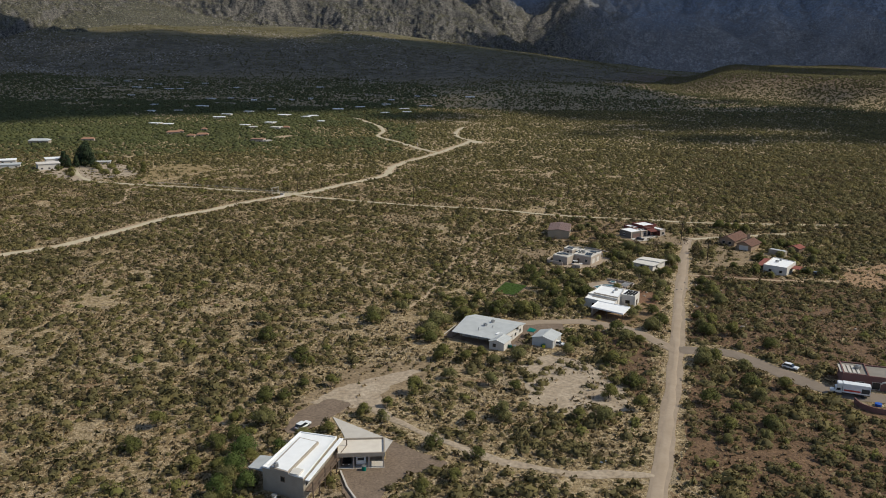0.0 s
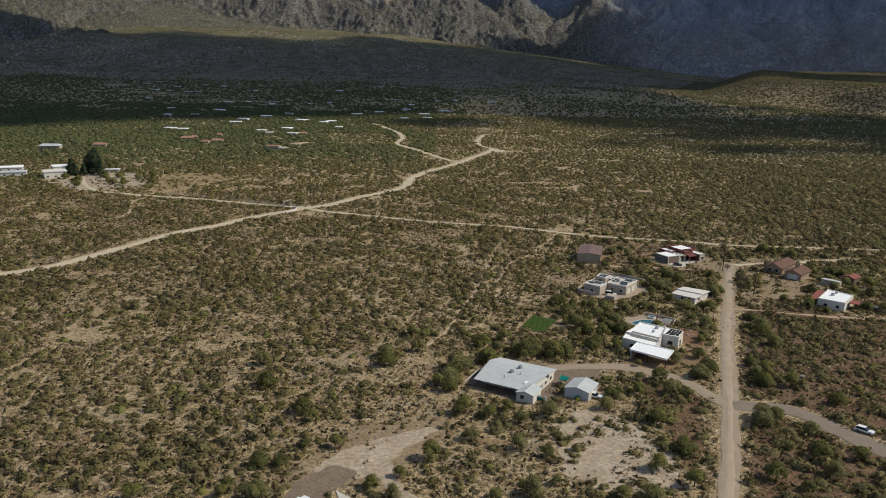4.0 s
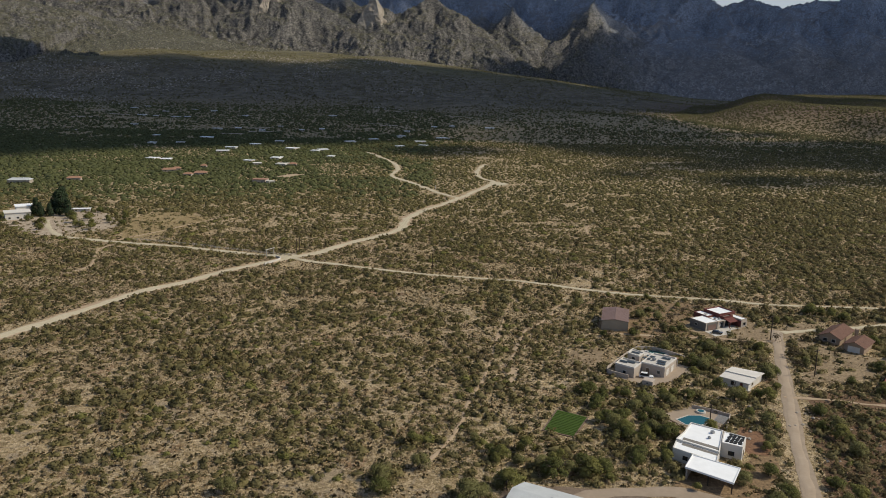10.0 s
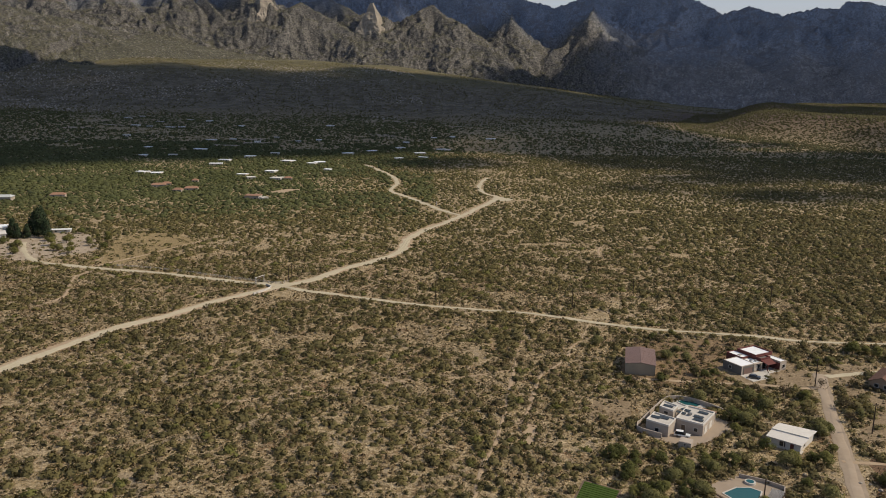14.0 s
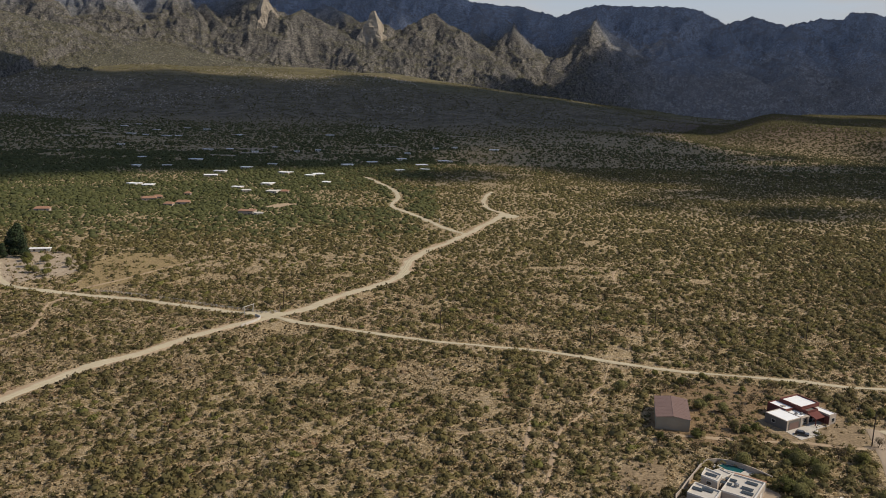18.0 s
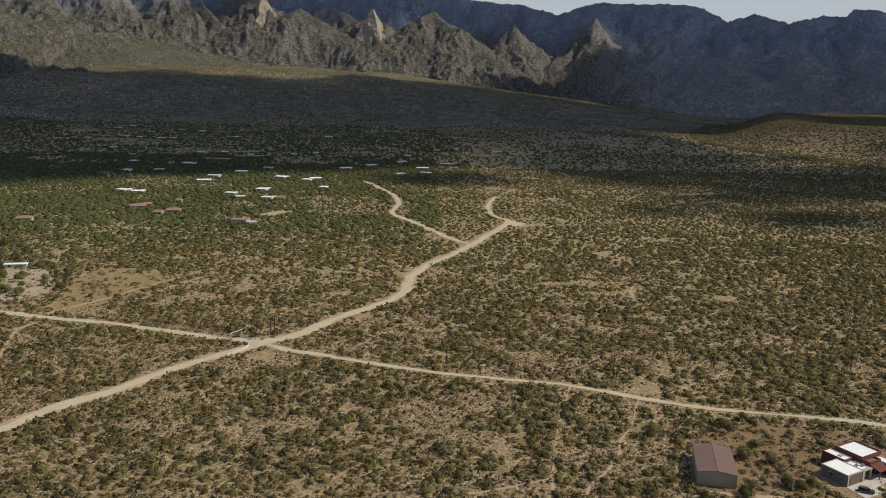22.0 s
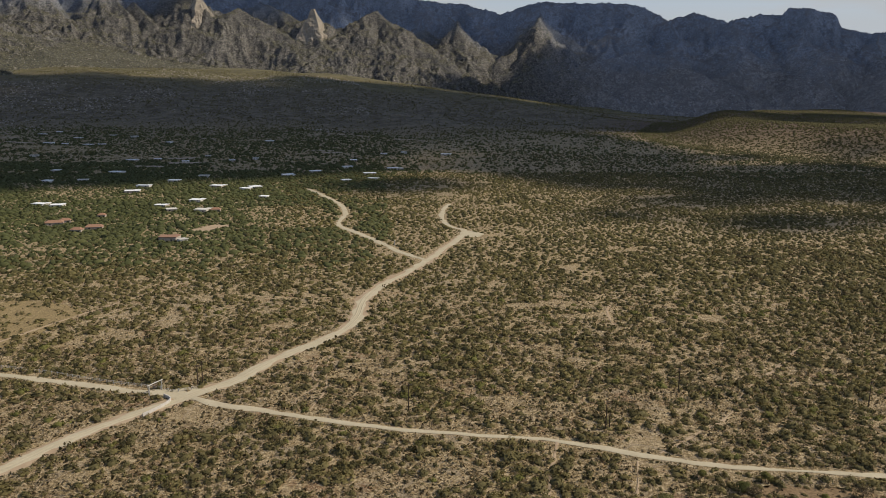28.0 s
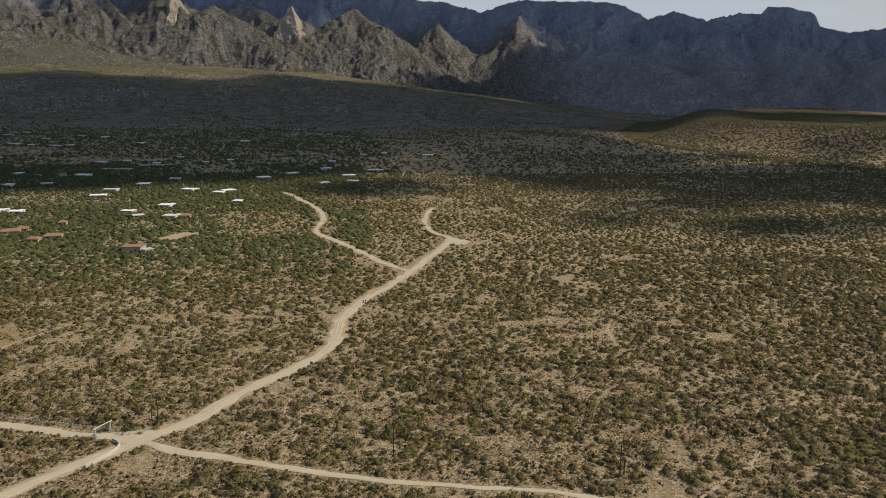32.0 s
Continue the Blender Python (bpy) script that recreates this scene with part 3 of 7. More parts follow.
def crests():
    """Crest lines down the faces of the range: corners as (bearing, elevation, distance), and steepness."""
    return [
        ([(-36, 5.0, 3500), (-24.6, 4.26, 3420), (-21.5, 3.63, 3400), (-17.7, 2.9, 3370)], 0.42),
        ([(-20.5, 7.0, 4150), (-18.6, 6.2, 3950), (-17.2, 4.9, 3780), (-16.4, 3.2, 3600), (-15.8, 2.6, 3480)], 0.8),
        ([(-16.0, 6.9, 4100), (-14.6, 6.1, 3900), (-13.5, 5.0, 3720), (-12.8, 3.4, 3560), (-12.9, 2.2, 3440)], 0.85),
        ([(-11.5, 6.7, 4100), (-10.6, 6.1, 3900), (-8.9, 5.9, 3720), (-8.1, 4.0, 3560), (-7.7, 1.9, 3420)], 0.95),
        ([(-25.0, 6.6, 4050), (-23.2, 5.8, 3850), (-21.8, 4.4, 3650)], 0.8),
        ([(-12.6, 5.6, 3820), (-11.6, 4.2, 3640), (-11.4, 2.6, 3490)], 0.9),
        ([(-4.6, 5.9, 4000), (-2.6, 5.0, 3800), (-1.8, 4.2, 3640)], 0.85),
        ([(-8.9, 5.9, 3720), (-10.2, 4.1, 3580), (-10.6, 2.2, 3450)], 0.95),
        ([(-6.25, 5.4, 3650), (-5.9, 3.6, 3520), (-5.5, 1.5, 3360)], 0.85),
        ([(-6.25, 5.4, 3650), (-3.36, 4.1, 3560), (-2.5, 2.6, 3430), (-2.3, 0.9, 3320)], 0.85),
        ([(-1.2, 4.9, 3620), (-0.7, 3.3, 3440), (0.2, 1.3, 3310)], 0.62),
        ([(3.16, 5.57, 3650), (3.93, 4.94, 3600), (5.8, 3.37, 3480), (8.4, 1.9, 3360), (9.25, 0.4, 3260)], 0.8),
        ([(3.16, 5.57, 3650), (2.2, 3.4, 3480), (1.9, 1.1, 3320)], 0.85),
        ([(3.16, 5.57, 3650), (1.2, 4.3, 3700), (-0.4, 4.0, 3800)], 0.9),
        ([(4.6, 4.2, 3540), (4.4, 2.4, 3420), (4.7, 0.6, 3280)], 0.8),
        ([(9.1, 4.65, 3800), (9.6, 3.2, 3720), (10.67, 1.5, 3600)], 1.25),
        ([(9.1, 4.65, 3800), (8.0, 2.8, 3720)], 1.1),
        ([(9.1, 4.65, 3800), (8.6, 5.3, 4100)], 1.1),
        ([(12.2, 2.3, 3650), (13.5, 3.2, 3750), (14.94, 5.0, 3850)], 1.05),
        ([(14.94, 5.0, 3850), (16.8, 2.95, 3750), (17.3, 1.6, 3620)], 1.2),
        ([(14.94, 5.0, 3850), (14.6, 5.6, 4150)], 1.1),
        ([(15.3, 2.36, 3250), (13.5, 1.1, 3180), (12.1, -0.1, 3100)], 0.8),
        ([(15.3, 2.36, 3250), (17.5, 1.0, 3180), (20.1, -0.1, 3100)], 0.7),
        ([(15.3, 2.36, 3250), (15.5, 0.6, 3120)], 0.8),
        ([(21.7, 2.92, 3600), (17.3, 1.63, 3420)], 0.6),
        ([(21.7, 2.92, 3600), (24.5, 2.0, 3480), (27.5, 0.85, 3350)], 0.55),
        ([(21.7, 2.92, 3600), (22.0, 1.2, 3400), (21.8, -0.3, 3200)], 0.6),
        ([(29.0, 2.9, 3750), (28.2, 1.6, 3550), (29.5, 0.0, 3300)], 0.6),
        ([(33.5, 2.6, 3700), (32.6, 1.3, 3480), (33.2, -0.4, 3250)], 0.6),
        ([(38.0, 2.4, 3700), (37.2, 1.0, 3450), (38.0, -0.5, 3200)], 0.6),
    ]


def aloft(b, e, d):
    return (EYE[0] + d * math.sin(radians(b)), EYE[1] + d * math.cos(radians(b)), EYE[2] + d * math.tan(radians(e)))


def spurs():
    """Long ridges that run down from the skyline: corners as (x, y, z), and steepness."""
    rnd = random.Random(34)
    out = [([aloft(*p) for p in line], slope) for line, slope in crests()]
    for a in (*np.arange(-34.0, 6, 2.7), *np.arange(6.5, 47, 4.3)):
        e = float(np.interp(a, SKY_AZ, SKY_EL)) - 0.1
        drift, end = rnd.uniform(-3.2, 2.2), rnd.uniform(3550, 3900) if a < 6 else rnd.uniform(3300, 3700)
        low = float(np.interp(a, BODY_AZ, BODY_EL)) + rnd.uniform(-0.9, 0.5)
        bow = rnd.uniform(0.7, 1.1)
        line = []
        for k in range(6):
            t = k / 5
            line.append(aloft(a + drift * t + rnd.uniform(-0.25, 0.25) * (k > 0), e + (low - e) * t ** bow + rnd.uniform(-0.2, 0.2) * (k > 0), 4400 + (end - 4400) * t))
        out.append((line, rnd.uniform(0.62, 0.85)))
        for side, b0 in ((-1, line[rnd.choice((1, 2))]), (1, line[rnd.choice((2, 3))])):
            out.append(([b0, (b0[0] + side * rnd.uniform(90, 180), b0[1] - rnd.uniform(150, 260), b0[2] - rnd.uniform(80, 140))], 0.8))
    return out


def mountain_height(az, r):
    """Height at bearing az (degrees) and distance r: an apron, a ribbed body and crests with spurs between ravines."""
    a = np.radians(az)
    X, Y = EYE[0] + r * np.sin(a), EYE[1] + r * np.cos(a)
    fx, fy = X.ravel(), Y.ravel()

    def ridged(s, z, octaves, rough):
        f = np.fromiter((noise.ridged_multi_fractal((p / s, q / s, z), rough, 2.1, octaves, 1.0, 2.0) for p, q in zip(fx, fy)), float, len(fx))
        f = np.clip(f.reshape(az.shape), 0, 2.5)
        return f - f.mean()

    def warp(s, z):
        return np.fromiter((noise.fractal((p / s, q / s, z), 0.8, 2.0, 4) for p, q in zip(fx, fy)), float, len(fx)).reshape(az.shape)

    big, crag = ridged(300, 3.1, 4, 0.8), ridged(80, 9.4, 4, 0.7)
    wx, wy = 45 * warp(160, 1.7), 45 * warp(160, 8.2)
    tang = a * 3500
    u, v = tang + 0.7 * wx + 0.12 * (r - 3500), r + wy
    rib = np.zeros_like(X)                   # ribs and gullies down the fall of the slope, finer and finer
    for su, sv, amp, seed in ((170, 420, 1.1, 4), (78, 170, 0.6, 5), (36, 75, 0.36, 6), (18, 34, 0.36, 7), (10, 16, 0.3, 8)):
        rib = rib + 1.6 * amp * (0.5 - np.abs(2 * value_noise(u / su + 0.3 * v / sv, v / sv, 1.0, seed) - 1))
    base = land(X, Y) - 10

    def level(azs, els, dist):
        return EYE[2] + dist * np.tan(np.radians(np.interp(az, azs, els)))

    apron, body, sky_top = level(APRON_AZ, APRON_EL, 3430), level(BODY_AZ, BODY_EL, 3740), level(SKY_AZ, SKY_EL, 4420)
    t1, t2, t3 = np.clip((r - 2800) / 630, 0, 1), np.clip((r + 0.5 * wy - 3400) / 340, 0, 1), np.clip((r - 3740) / 640, 0, 1)
    rock = smoothstep(0.0, 0.5, t2)
    h = base + (apron - base) * t1 ** 1.25 + (body - apron) * t2 + 0.55 * (sky_top - body) * t3
    h = h + (6 * big + 2 * crag) * smoothstep(0.1, 0.6, t1) + rock * (26 * big + 24 * crag + 27 * rib)
    crest = 4420 + 45 * np.sin(az * 0.9) + 30 * np.sin(az * 2.3)
    top = EYE[2] + crest * np.tan(np.radians(np.interp(az, SKY_AZ, SKY_EL))) - 6
    d = np.abs(r - crest)
    k = np.clip(d / 200, 0, 1)
    h = np.maximum(h, top - 0.95 * d / (1 + d / 2600) + k * (44 * big + 34 * crag + 32 * rib) + 6 * crag)
    for line, slope in spurs():
        for p, q in zip(line[:-1], line[1:]):
            cx, cy = (p[0] + q[0]) / 2, (p[1] + q[1]) / 2
            near = (np.abs(X - cx) < 600) & (np.abs(Y - cy) < 600)
            gx, gy = X[near] + 0.6 * wx[near], Y[near] + 0.6 * wy[near]
            ex, ey = q[0] - p[0], q[1] - p[1]
            t = np.clip(((gx - p[0]) * ex + (gy - p[1]) * ey) / (ex * ex + ey * ey), 0, 1)
            dist = np.hypot(gx - p[0] - t * ex, gy - p[1] - t * ey)
            k = np.clip(dist / 90, 0.2, 1) * min(1.0, slope / 0.7)
            z = p[2] + t * (q[2] - p[2]) - slope * 520 * (1 - np.exp(-dist / 520)) - 0.06 * dist + k * (13 * big[near] + 21 * crag[near] + 17 * rib[near])
            h[near] = np.maximum(h[near], z)
    edge = smoothstep(2450, 2800, r)
    return h * edge + (base - 15) * (1 - edge)


def mountains():
    azs, rs = np.arange(-32, 44.01, 0.08), np.concatenate([np.arange(2450, 3000, 22), np.arange(3000, 3760, 7), np.arange(3760, 4560, 12)])
    A, R = np.meshgrid(azs, rs)
    Z = mountain_height(A, R)
    a = np.radians(A)
    V = np.stack([EYE[0] + R * np.sin(a), EYE[1] + R * np.cos(a), Z], -1).reshape(-1, 3)
    nx, ny = len(azs), len(rs)
    i = (np.arange(ny - 1)[:, None] * nx + np.arange(nx - 1)[None]).ravel()
    F = np.stack([i, i + nx, i + nx + 1, i + 1], 1)
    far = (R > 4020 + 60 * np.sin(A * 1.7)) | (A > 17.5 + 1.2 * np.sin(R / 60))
    hazy = far.ravel()[i]
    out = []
    for name, keep, mat in (("mountains", ~hazy, M_MOUNT), ("far_range", hazy, M_MOUNT)):
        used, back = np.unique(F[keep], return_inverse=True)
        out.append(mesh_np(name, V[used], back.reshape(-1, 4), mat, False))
    return out


FRONT, BACK = mountains()
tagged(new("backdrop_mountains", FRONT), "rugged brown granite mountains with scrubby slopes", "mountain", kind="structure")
tagged(new("backdrop_range", BACK), "granite mountain range in cloud shade, its colour blue-grey with haze", "mountain", kind="structure")


def granite_slab(b, e, dist, w, h, seed, turn=0.0):
    """A bare pyramid of rock standing out of the range."""
    x, y, z = EYE[0] + dist * math.sin(radians(b)), EYE[1] + dist * math.cos(radians(b)), EYE[2] + dist * math.tan(radians(e))
    bm = bmesh.new()
    bmesh.ops.create_cone(bm, cap_ends=False, segments=4, radius1=w, radius2=w * 0.05, depth=h, matrix=Matrix.Translation((0, 0, -h / 2)) @ pose(0, 0, 0, 0, 0, turn))
    bmesh.ops.subdivide_edges(bm, edges=bm.edges[:], cuts=30, use_grid_fill=True)
    for v in bm.verts:
        s = v.co + Vector((seed * 900, 0, 0))
        f = max(0.15, min(1.0, -v.co.z / (0.35 * h)))
        n = noise.ridged_multi_fractal(s / (w * 0.35), 0.75, 2.1, 5, 1.0, 2.0) - 1.0
        v.co += Vector((v.co.x, v.co.y, 30)).normalized() * n * w * 0.06 * f
        v.co.x += w * 0.07 * f * noise.fractal(Vector((seed, 0, v.co.z / (w * 0.5))), 0.8, 2.0, 3)
    bmesh.ops.transform(bm, matrix=Matrix.Translation((x, y, z)), verts=bm.verts)
    return tagged(part("rock_slab", bm, M_SLAB, None), "pale bare granite slab on the mountain flank", "rock", kind="structure")


granite_slab(-1.05, 5.5, 3545, 170, 290, 1, 22)
granite_slab(-8.7, 6.1, 3650, 180, 290, 2, -14)


# ---- clouds, whose shadows lie over the far plain and the range ----
def cloud(cx, cy, rx, ry, cz=1500.0, seed=1, puffs=70):
    """A heap cloud whose shadow falls round (cx, cy)."""
    rnd = random.Random(seed)
    ox, oy = cx + SUN.x / SUN.z * cz, cy + SUN.y / SUN.z * cz
    bm = bmesh.new()
    for k in range(puffs):
        a, d = rnd.uniform(0, math.tau), math.sqrt(rnd.random())
        far = d ** 3
        s = min(rx, ry) * rnd.uniform(0.20, 0.36) * (1.25 - 0.8 * far)
        m = Matrix.Translation((ox + rx * d * math.cos(a), oy + ry * d * math.sin(a), cz + rnd.uniform(-40, 60))) @ Matrix.Diagonal((s * rnd.uniform(0.9, 1.5), s, s * 0.45, 1))
        vs = bmesh.ops.create_icosphere(bm, subdivisions=3, radius=1.0)["verts"]
        off = rnd.uniform(0, 50)
        for v in vs:
            v.co *= 1 + 0.35 * noise.fractal(v.co * 1.8 + Vector((off, off, 0)), 0.7, 2.0, 4)
        bmesh.ops.transform(bm, matrix=m, verts=vs)
    return tagged(part("cloud", bm, M_CLOUD, None), "white heaped cumulus cloud high over the plain", "cloud", "clouds")


cloud(-900, 1450, 1150, 555, 4500.0, 3, 125)
cloud(-850, 2250, 1250, 440, 4600.0, 4, 110)
cloud(150, 1440, 400, 500, 4400.0, 5, 40)
cloud(100, 2380, 520, 560, 4500.0, 6, 45)
cloud(640, 1020, 350, 180, 4400.0, 7, 50)
cloud(370, 1500, 230, 400, 4400.0, 8, 55)
cloud(1180, 1800, 460, 230, 4400.0, 14, 45)
cloud(880, 1270, 300, 110, 4400.0, 17, 16)
cloud(620, 2300, 430, 470, 4500.0, 15, 60)
cloud(2100, 3250, 1380, 1100, 4700.0, 9, 130)
cloud(560, 3180, 340, 260, 4600.0, 16, 60)
cloud(660, 760, 400, 190, 4400.0, 13, 38)
cloud(540, 4380, 620, 430, 4700.0, 12, 70)
cloud(-700, 4520, 2100, 640, 4700.0, 11, 130)


# ---- roads and trails ----
ROADS = []      # centre lines with half widths, kept free of brush


def curve(points, step=2.5):
    """An even, rounded line through the given points."""
    p = np.array(points, float)
    q = np.vstack([2 * p[0] - p[1], p, 2 * p[-1] - p[-2]])
    out = []
    for i in range(1, len(q) - 2):
        k = max(2, int(np.linalg.norm(q[i + 1] - q[i]) / step))
        t = np.linspace(0, 1, k, endpoint=False)[:, None]
        out.append(0.5 * (2 * q[i] + (q[i + 1] - q[i - 1]) * t + (2 * q[i - 1] - 5 * q[i] + 4 * q[i + 1] - q[i + 2]) * t ** 2 + (3 * q[i] - q[i - 1] - 3 * q[i + 1] + q[i + 2]) * t ** 3))
    return np.vstack(out + [p[-1:]])


def ribbon(name, points, width, mat, label, category, lift=0.10, rough=0.6, seed=1, ruts=False, end=None):
    c = curve(points)
    rng = np.random.default_rng(seed)
    d = np.gradient(c, axis=0)
    nrm = np.stack([-d[:, 1], d[:, 0]], 1) / np.linalg.norm(d, axis=1)[:, None]

    def wob():
        e = rng.normal(0, 1, len(c))
        return np.convolve(e, [0.25, 0.5, 0.25], "same") * rough + np.convolve(rng.normal(0, 1, len(c)), np.ones(9) / 9, "same") * rough * 2

    half = np.linspace(width / 2, (end or width) / 2, len(c))
    left, right = half + wob(), half + wob()
    cols = []
    for f in np.linspace(-1, 1, 7):
        off = np.where(f < 0, f * left, f * right)
        p = c + nrm * off[:, None]
        crown = 0.04 * (1 - f * f) - (0.05 if ruts and abs(abs(f) - 0.33) < 0.02 else 0) - (0.06 if abs(f) == 1 else 0)
        cols.append(np.column_stack([p, land(p[:, 0], p[:, 1]) + lift + crown]))
    V = np.stack(cols, 1).reshape(-1, 3)
    n, k = len(c), 7
    i = (np.arange(n - 1)[:, None] * k + np.arange(k - 1)[None]).ravel()
    ob = new(name, mesh_np(name, V, np.stack([i, i + 1, i + k + 1, i + k], 1), mat, True))
    ROADS.append((c, width / 2))
    return tagged(ob, label, category, kind="structure")


PATCHES = []


def patch(name, poly, mat, label, category, lift=0.06, rough=0.5, step=2.0, seed=3):
    """A bare or surfaced piece of ground with an uneven edge."""
    rng = np.random.default_rng(seed)
    p = np.array(poly + poly[:1], float)
    edge = []
    for a, b in zip(p[:-1], p[1:]):
        k = max(1, int(np.linalg.norm(b - a) / step))
        edge += [a + (b - a) * t for t in np.arange(k) / k]
    e = np.array(edge)
    e = 0.25 * np.roll(e, 1, 0) + 0.5 * e + 0.25 * np.roll(e, -1, 0)
    d = np.roll(e, -1, 0) - np.roll(e, 1, 0)
    out = np.stack([d[:, 1], -d[:, 0]], 1) / (np.linalg.norm(d, axis=1)[:, None] + 1e-9)
    e = e + out * np.clip(rng.normal(0, 0.7 * rough, len(e)), -1.2 * rough, 1.2 * rough)[:, None]
    bm = bmesh.new()
    vs = [bm.verts.new((x, y, land(x, y) + lift)) for x, y in e]
    f = bm.faces.new(vs)
    bmesh.ops.triangulate(bm, faces=[f])
    for f in bm.faces:
        if f.normal.z < 0:
            f.normal_flip()
    me = bpy.data.meshes.new(name)
    bm.to_mesh(me)
    bm.free()
    me.materials.append(mat)
    if not name.startswith("litter"):
        PATCHES.append((e, 0.85 if "pale" in name else 0.08 if name == "sand_white_house" else 0.45 if name.split("_")[0] in ("field", "sand") else 0.65 if name == "clearing_barn" else 0.3 if "ranch" in name or name in ("yard_garage_house", "yard_tile_house", "yard_pool_house") else 0.0))
    return tagged(new(name, me), label, category, kind="structure")


ribbon("road_main", [(-260, 60), (-215, 140), (-190, 178), (-166, 205), (-147, 222), (-130, 253), (-113, 286), (-95, 306), (-84.8, 321.3), (-72.4, 337.1), (-57.2, 351), (-49.3, 360.1), (-36.7, 371.8), (-25.6, 390.8), (-11.5, 409.4),
                     (1.8, 427.3), (10.2, 450), (15.7, 483), (26.4, 512.6), (43.6, 541.9), (59.5, 574.3), (79, 619.5), (97, 659.9), (102, 679)],
       5.4, M_ROAD, "pale graded dirt road winding through the desert", "road", ruts=True, seed=1)
for side, seed in ((-0.95, 61), (0.95, 62)):
    ribbon("wheel_track", [(-215 + side, 140), (-190 + side, 178), (-166 + side, 205), (-147 + side, 222), (-130 + side, 253), (-113 + side, 286), (-95 + side, 306), (-84.8 + side, 321.3), (-72.4 + side, 337.1), (-57.2 + side, 351), (-49.3 + side, 360.1),
                           (-36.7 + side, 371.8), (-25.6 + side, 390.8), (-11.5 + side, 409.4), (1.8 + side, 427.3), (10.2 + side, 450), (15.7 + side, 483), (26.4 + side, 512.6), (43.6 + side, 541.9)],
           0.6, M_RUT, "slightly darker worn wheel track along the dirt road", "track", lift=0.17, rough=0.12, seed=seed)
ribbon("road_upper", [(103, 668), (102, 686), (93.9, 705.9), (94, 749.7), (102.6, 799.1), (112.3, 828.2)], 4.2, M_ROAD, "pale dirt road climbing out of the bend", "road", lift=0.12, seed=2)
ribbon("road_branch", [(60, 576), (42.4, 610.5), (21.7, 672.9), (5.2, 717.8), (11.9, 777.4), (6.6, 834.4), (-10, 897.1), (-25.7, 944.8)], 4.4, M_ROAD, "pale dirt road branching to the far houses", "road", lift=0.14, seed=3)
ribbon("road_gate", [(-55, 356.5), (-63.6, 362), (-76, 366), (-89.5, 371.5), (-108.2, 379), (-127.5, 387), (-152.9, 393.4), (-175.1, 402), (-198, 414), (-215, 440), (-225, 465)], 3.4, M_ROAD,
       "pale dirt drive running along a rail fence", "road", lift=0.14, seed=4)
ribbon("road_cross", [(-50, 355), (-40, 347.5), (-27.8, 342.3), (-6.7, 331.8), (18.6, 320.6), (45, 313), (64, 308), (79.8, 300.2), (94.5, 292.3), (104, 287.6),
                      (115.1, 283), (138.2, 277.3), (155.7, 272.5), (175, 266), (205, 262), (260, 255)], 2.9, M_ROAD, "narrow sandy track across the scrub", "road", lift=0.16, rough=0.45, seed=5, end=1.7)
ribbon("road_lane", [(35, -60), (58, -6), (73, 28), (92, 72), (109.5, 114.4), (114, 126), (131.5, 166), (150, 209), (159, 229)], 4.4, M_ROAD2, "tan gravel lane between the houses", "road", lift=0.12, rough=0.22, ruts=True, seed=6)
ribbon("wheel_track", [(35, -60), (58, -6), (73, 28), (92, 72), (109.5, 114.4), (114, 126), (131.5, 166), (150, 209), (159, 229)], 2.3, M_TRACK, "pale worn middle of the gravel lane", "track", lift=0.17, rough=0.3, seed=31)
ribbon("trail_wash", [(69, 308), (60, 284), (50, 250), (44, 225), (33.8, 184), (26, 161), (20, 140), (10, 120)], 1.3, M_TRAIL, "reddish sandy trail along a wash", "trail", lift=0.12, rough=0.4, seed=7)
ribbon("trail_fork", [(88, 290), (80, 270), (73.6, 259), (70.1, 249.6), (62, 238), (55, 228.7), (47.1, 204.5), (40, 186)], 0.9, M_TRAIL, "faint foot trail through scrub", "trail", lift=0.14, rough=0.35, seed=8)
ribbon("trail_east", [(97, 294), (116.5, 307.4), (132.4, 319.2), (150.4, 340.6), (172.7, 359.3), (200, 385)], 0.9, M_TRAIL, "faint trail leaving the track", "trail", lift=0.12, rough=0.4, seed=9)
ribbon("trail_short", [(-0.8, 406), (-3, 385), (-4.1, 358), (-9, 340)], 0.8, M_TRAIL, "faint foot trail beside the road", "trail", lift=0.11, rough=0.35, seed=10)
ribbon("trail_field", [(-160, 400), (-141.8, 428.5), (-133.5, 443.8), (-119.4, 470), (-93.8, 511.3), (-70, 545)], 1.4, M_TRAIL, "pale trail past a bare field", "trail", lift=0.14, rough=0.4, seed=11)
ribbon("trail_loop", [(-155, 391), (-161, 378), (-158, 362), (-152, 337), (-158, 318)], 1.5, M_TRAIL, "pale trail leaving the drive", "trail", lift=0.2, rough=0.4, seed=12)
ribbon("trail_low", [(46, 236), (30, 230), (5, 225), (-20, 212)], 0.7, M_TRAIL, "faint trail across the scrub", "trail", lift=0.10, rough=0.35, seed=13)
ribbon("trail_ridge", [(130, 425), (136, 450), (148, 472)], 1.2, M_TRAIL, "short bare streak of sand", "trail", lift=0.1, rough=0.4, seed=14)
ribbon("trail_bush", [(-4, 392), (-9, 376), (-7, 362), (-14, 350), (-12, 338)], 0.55, M_TRAIL, "winding pale foot trail through scrub", "trail", lift=0.1, rough=0.3, seed=51)
ribbon("trail_flat", [(-60, 205), (-35, 214), (-8, 222), (18, 231), (36, 240)], 0.45, M_TRAIL, "faint pale trail between the bushes", "trail", lift=0.1, rough=0.3, seed=52)
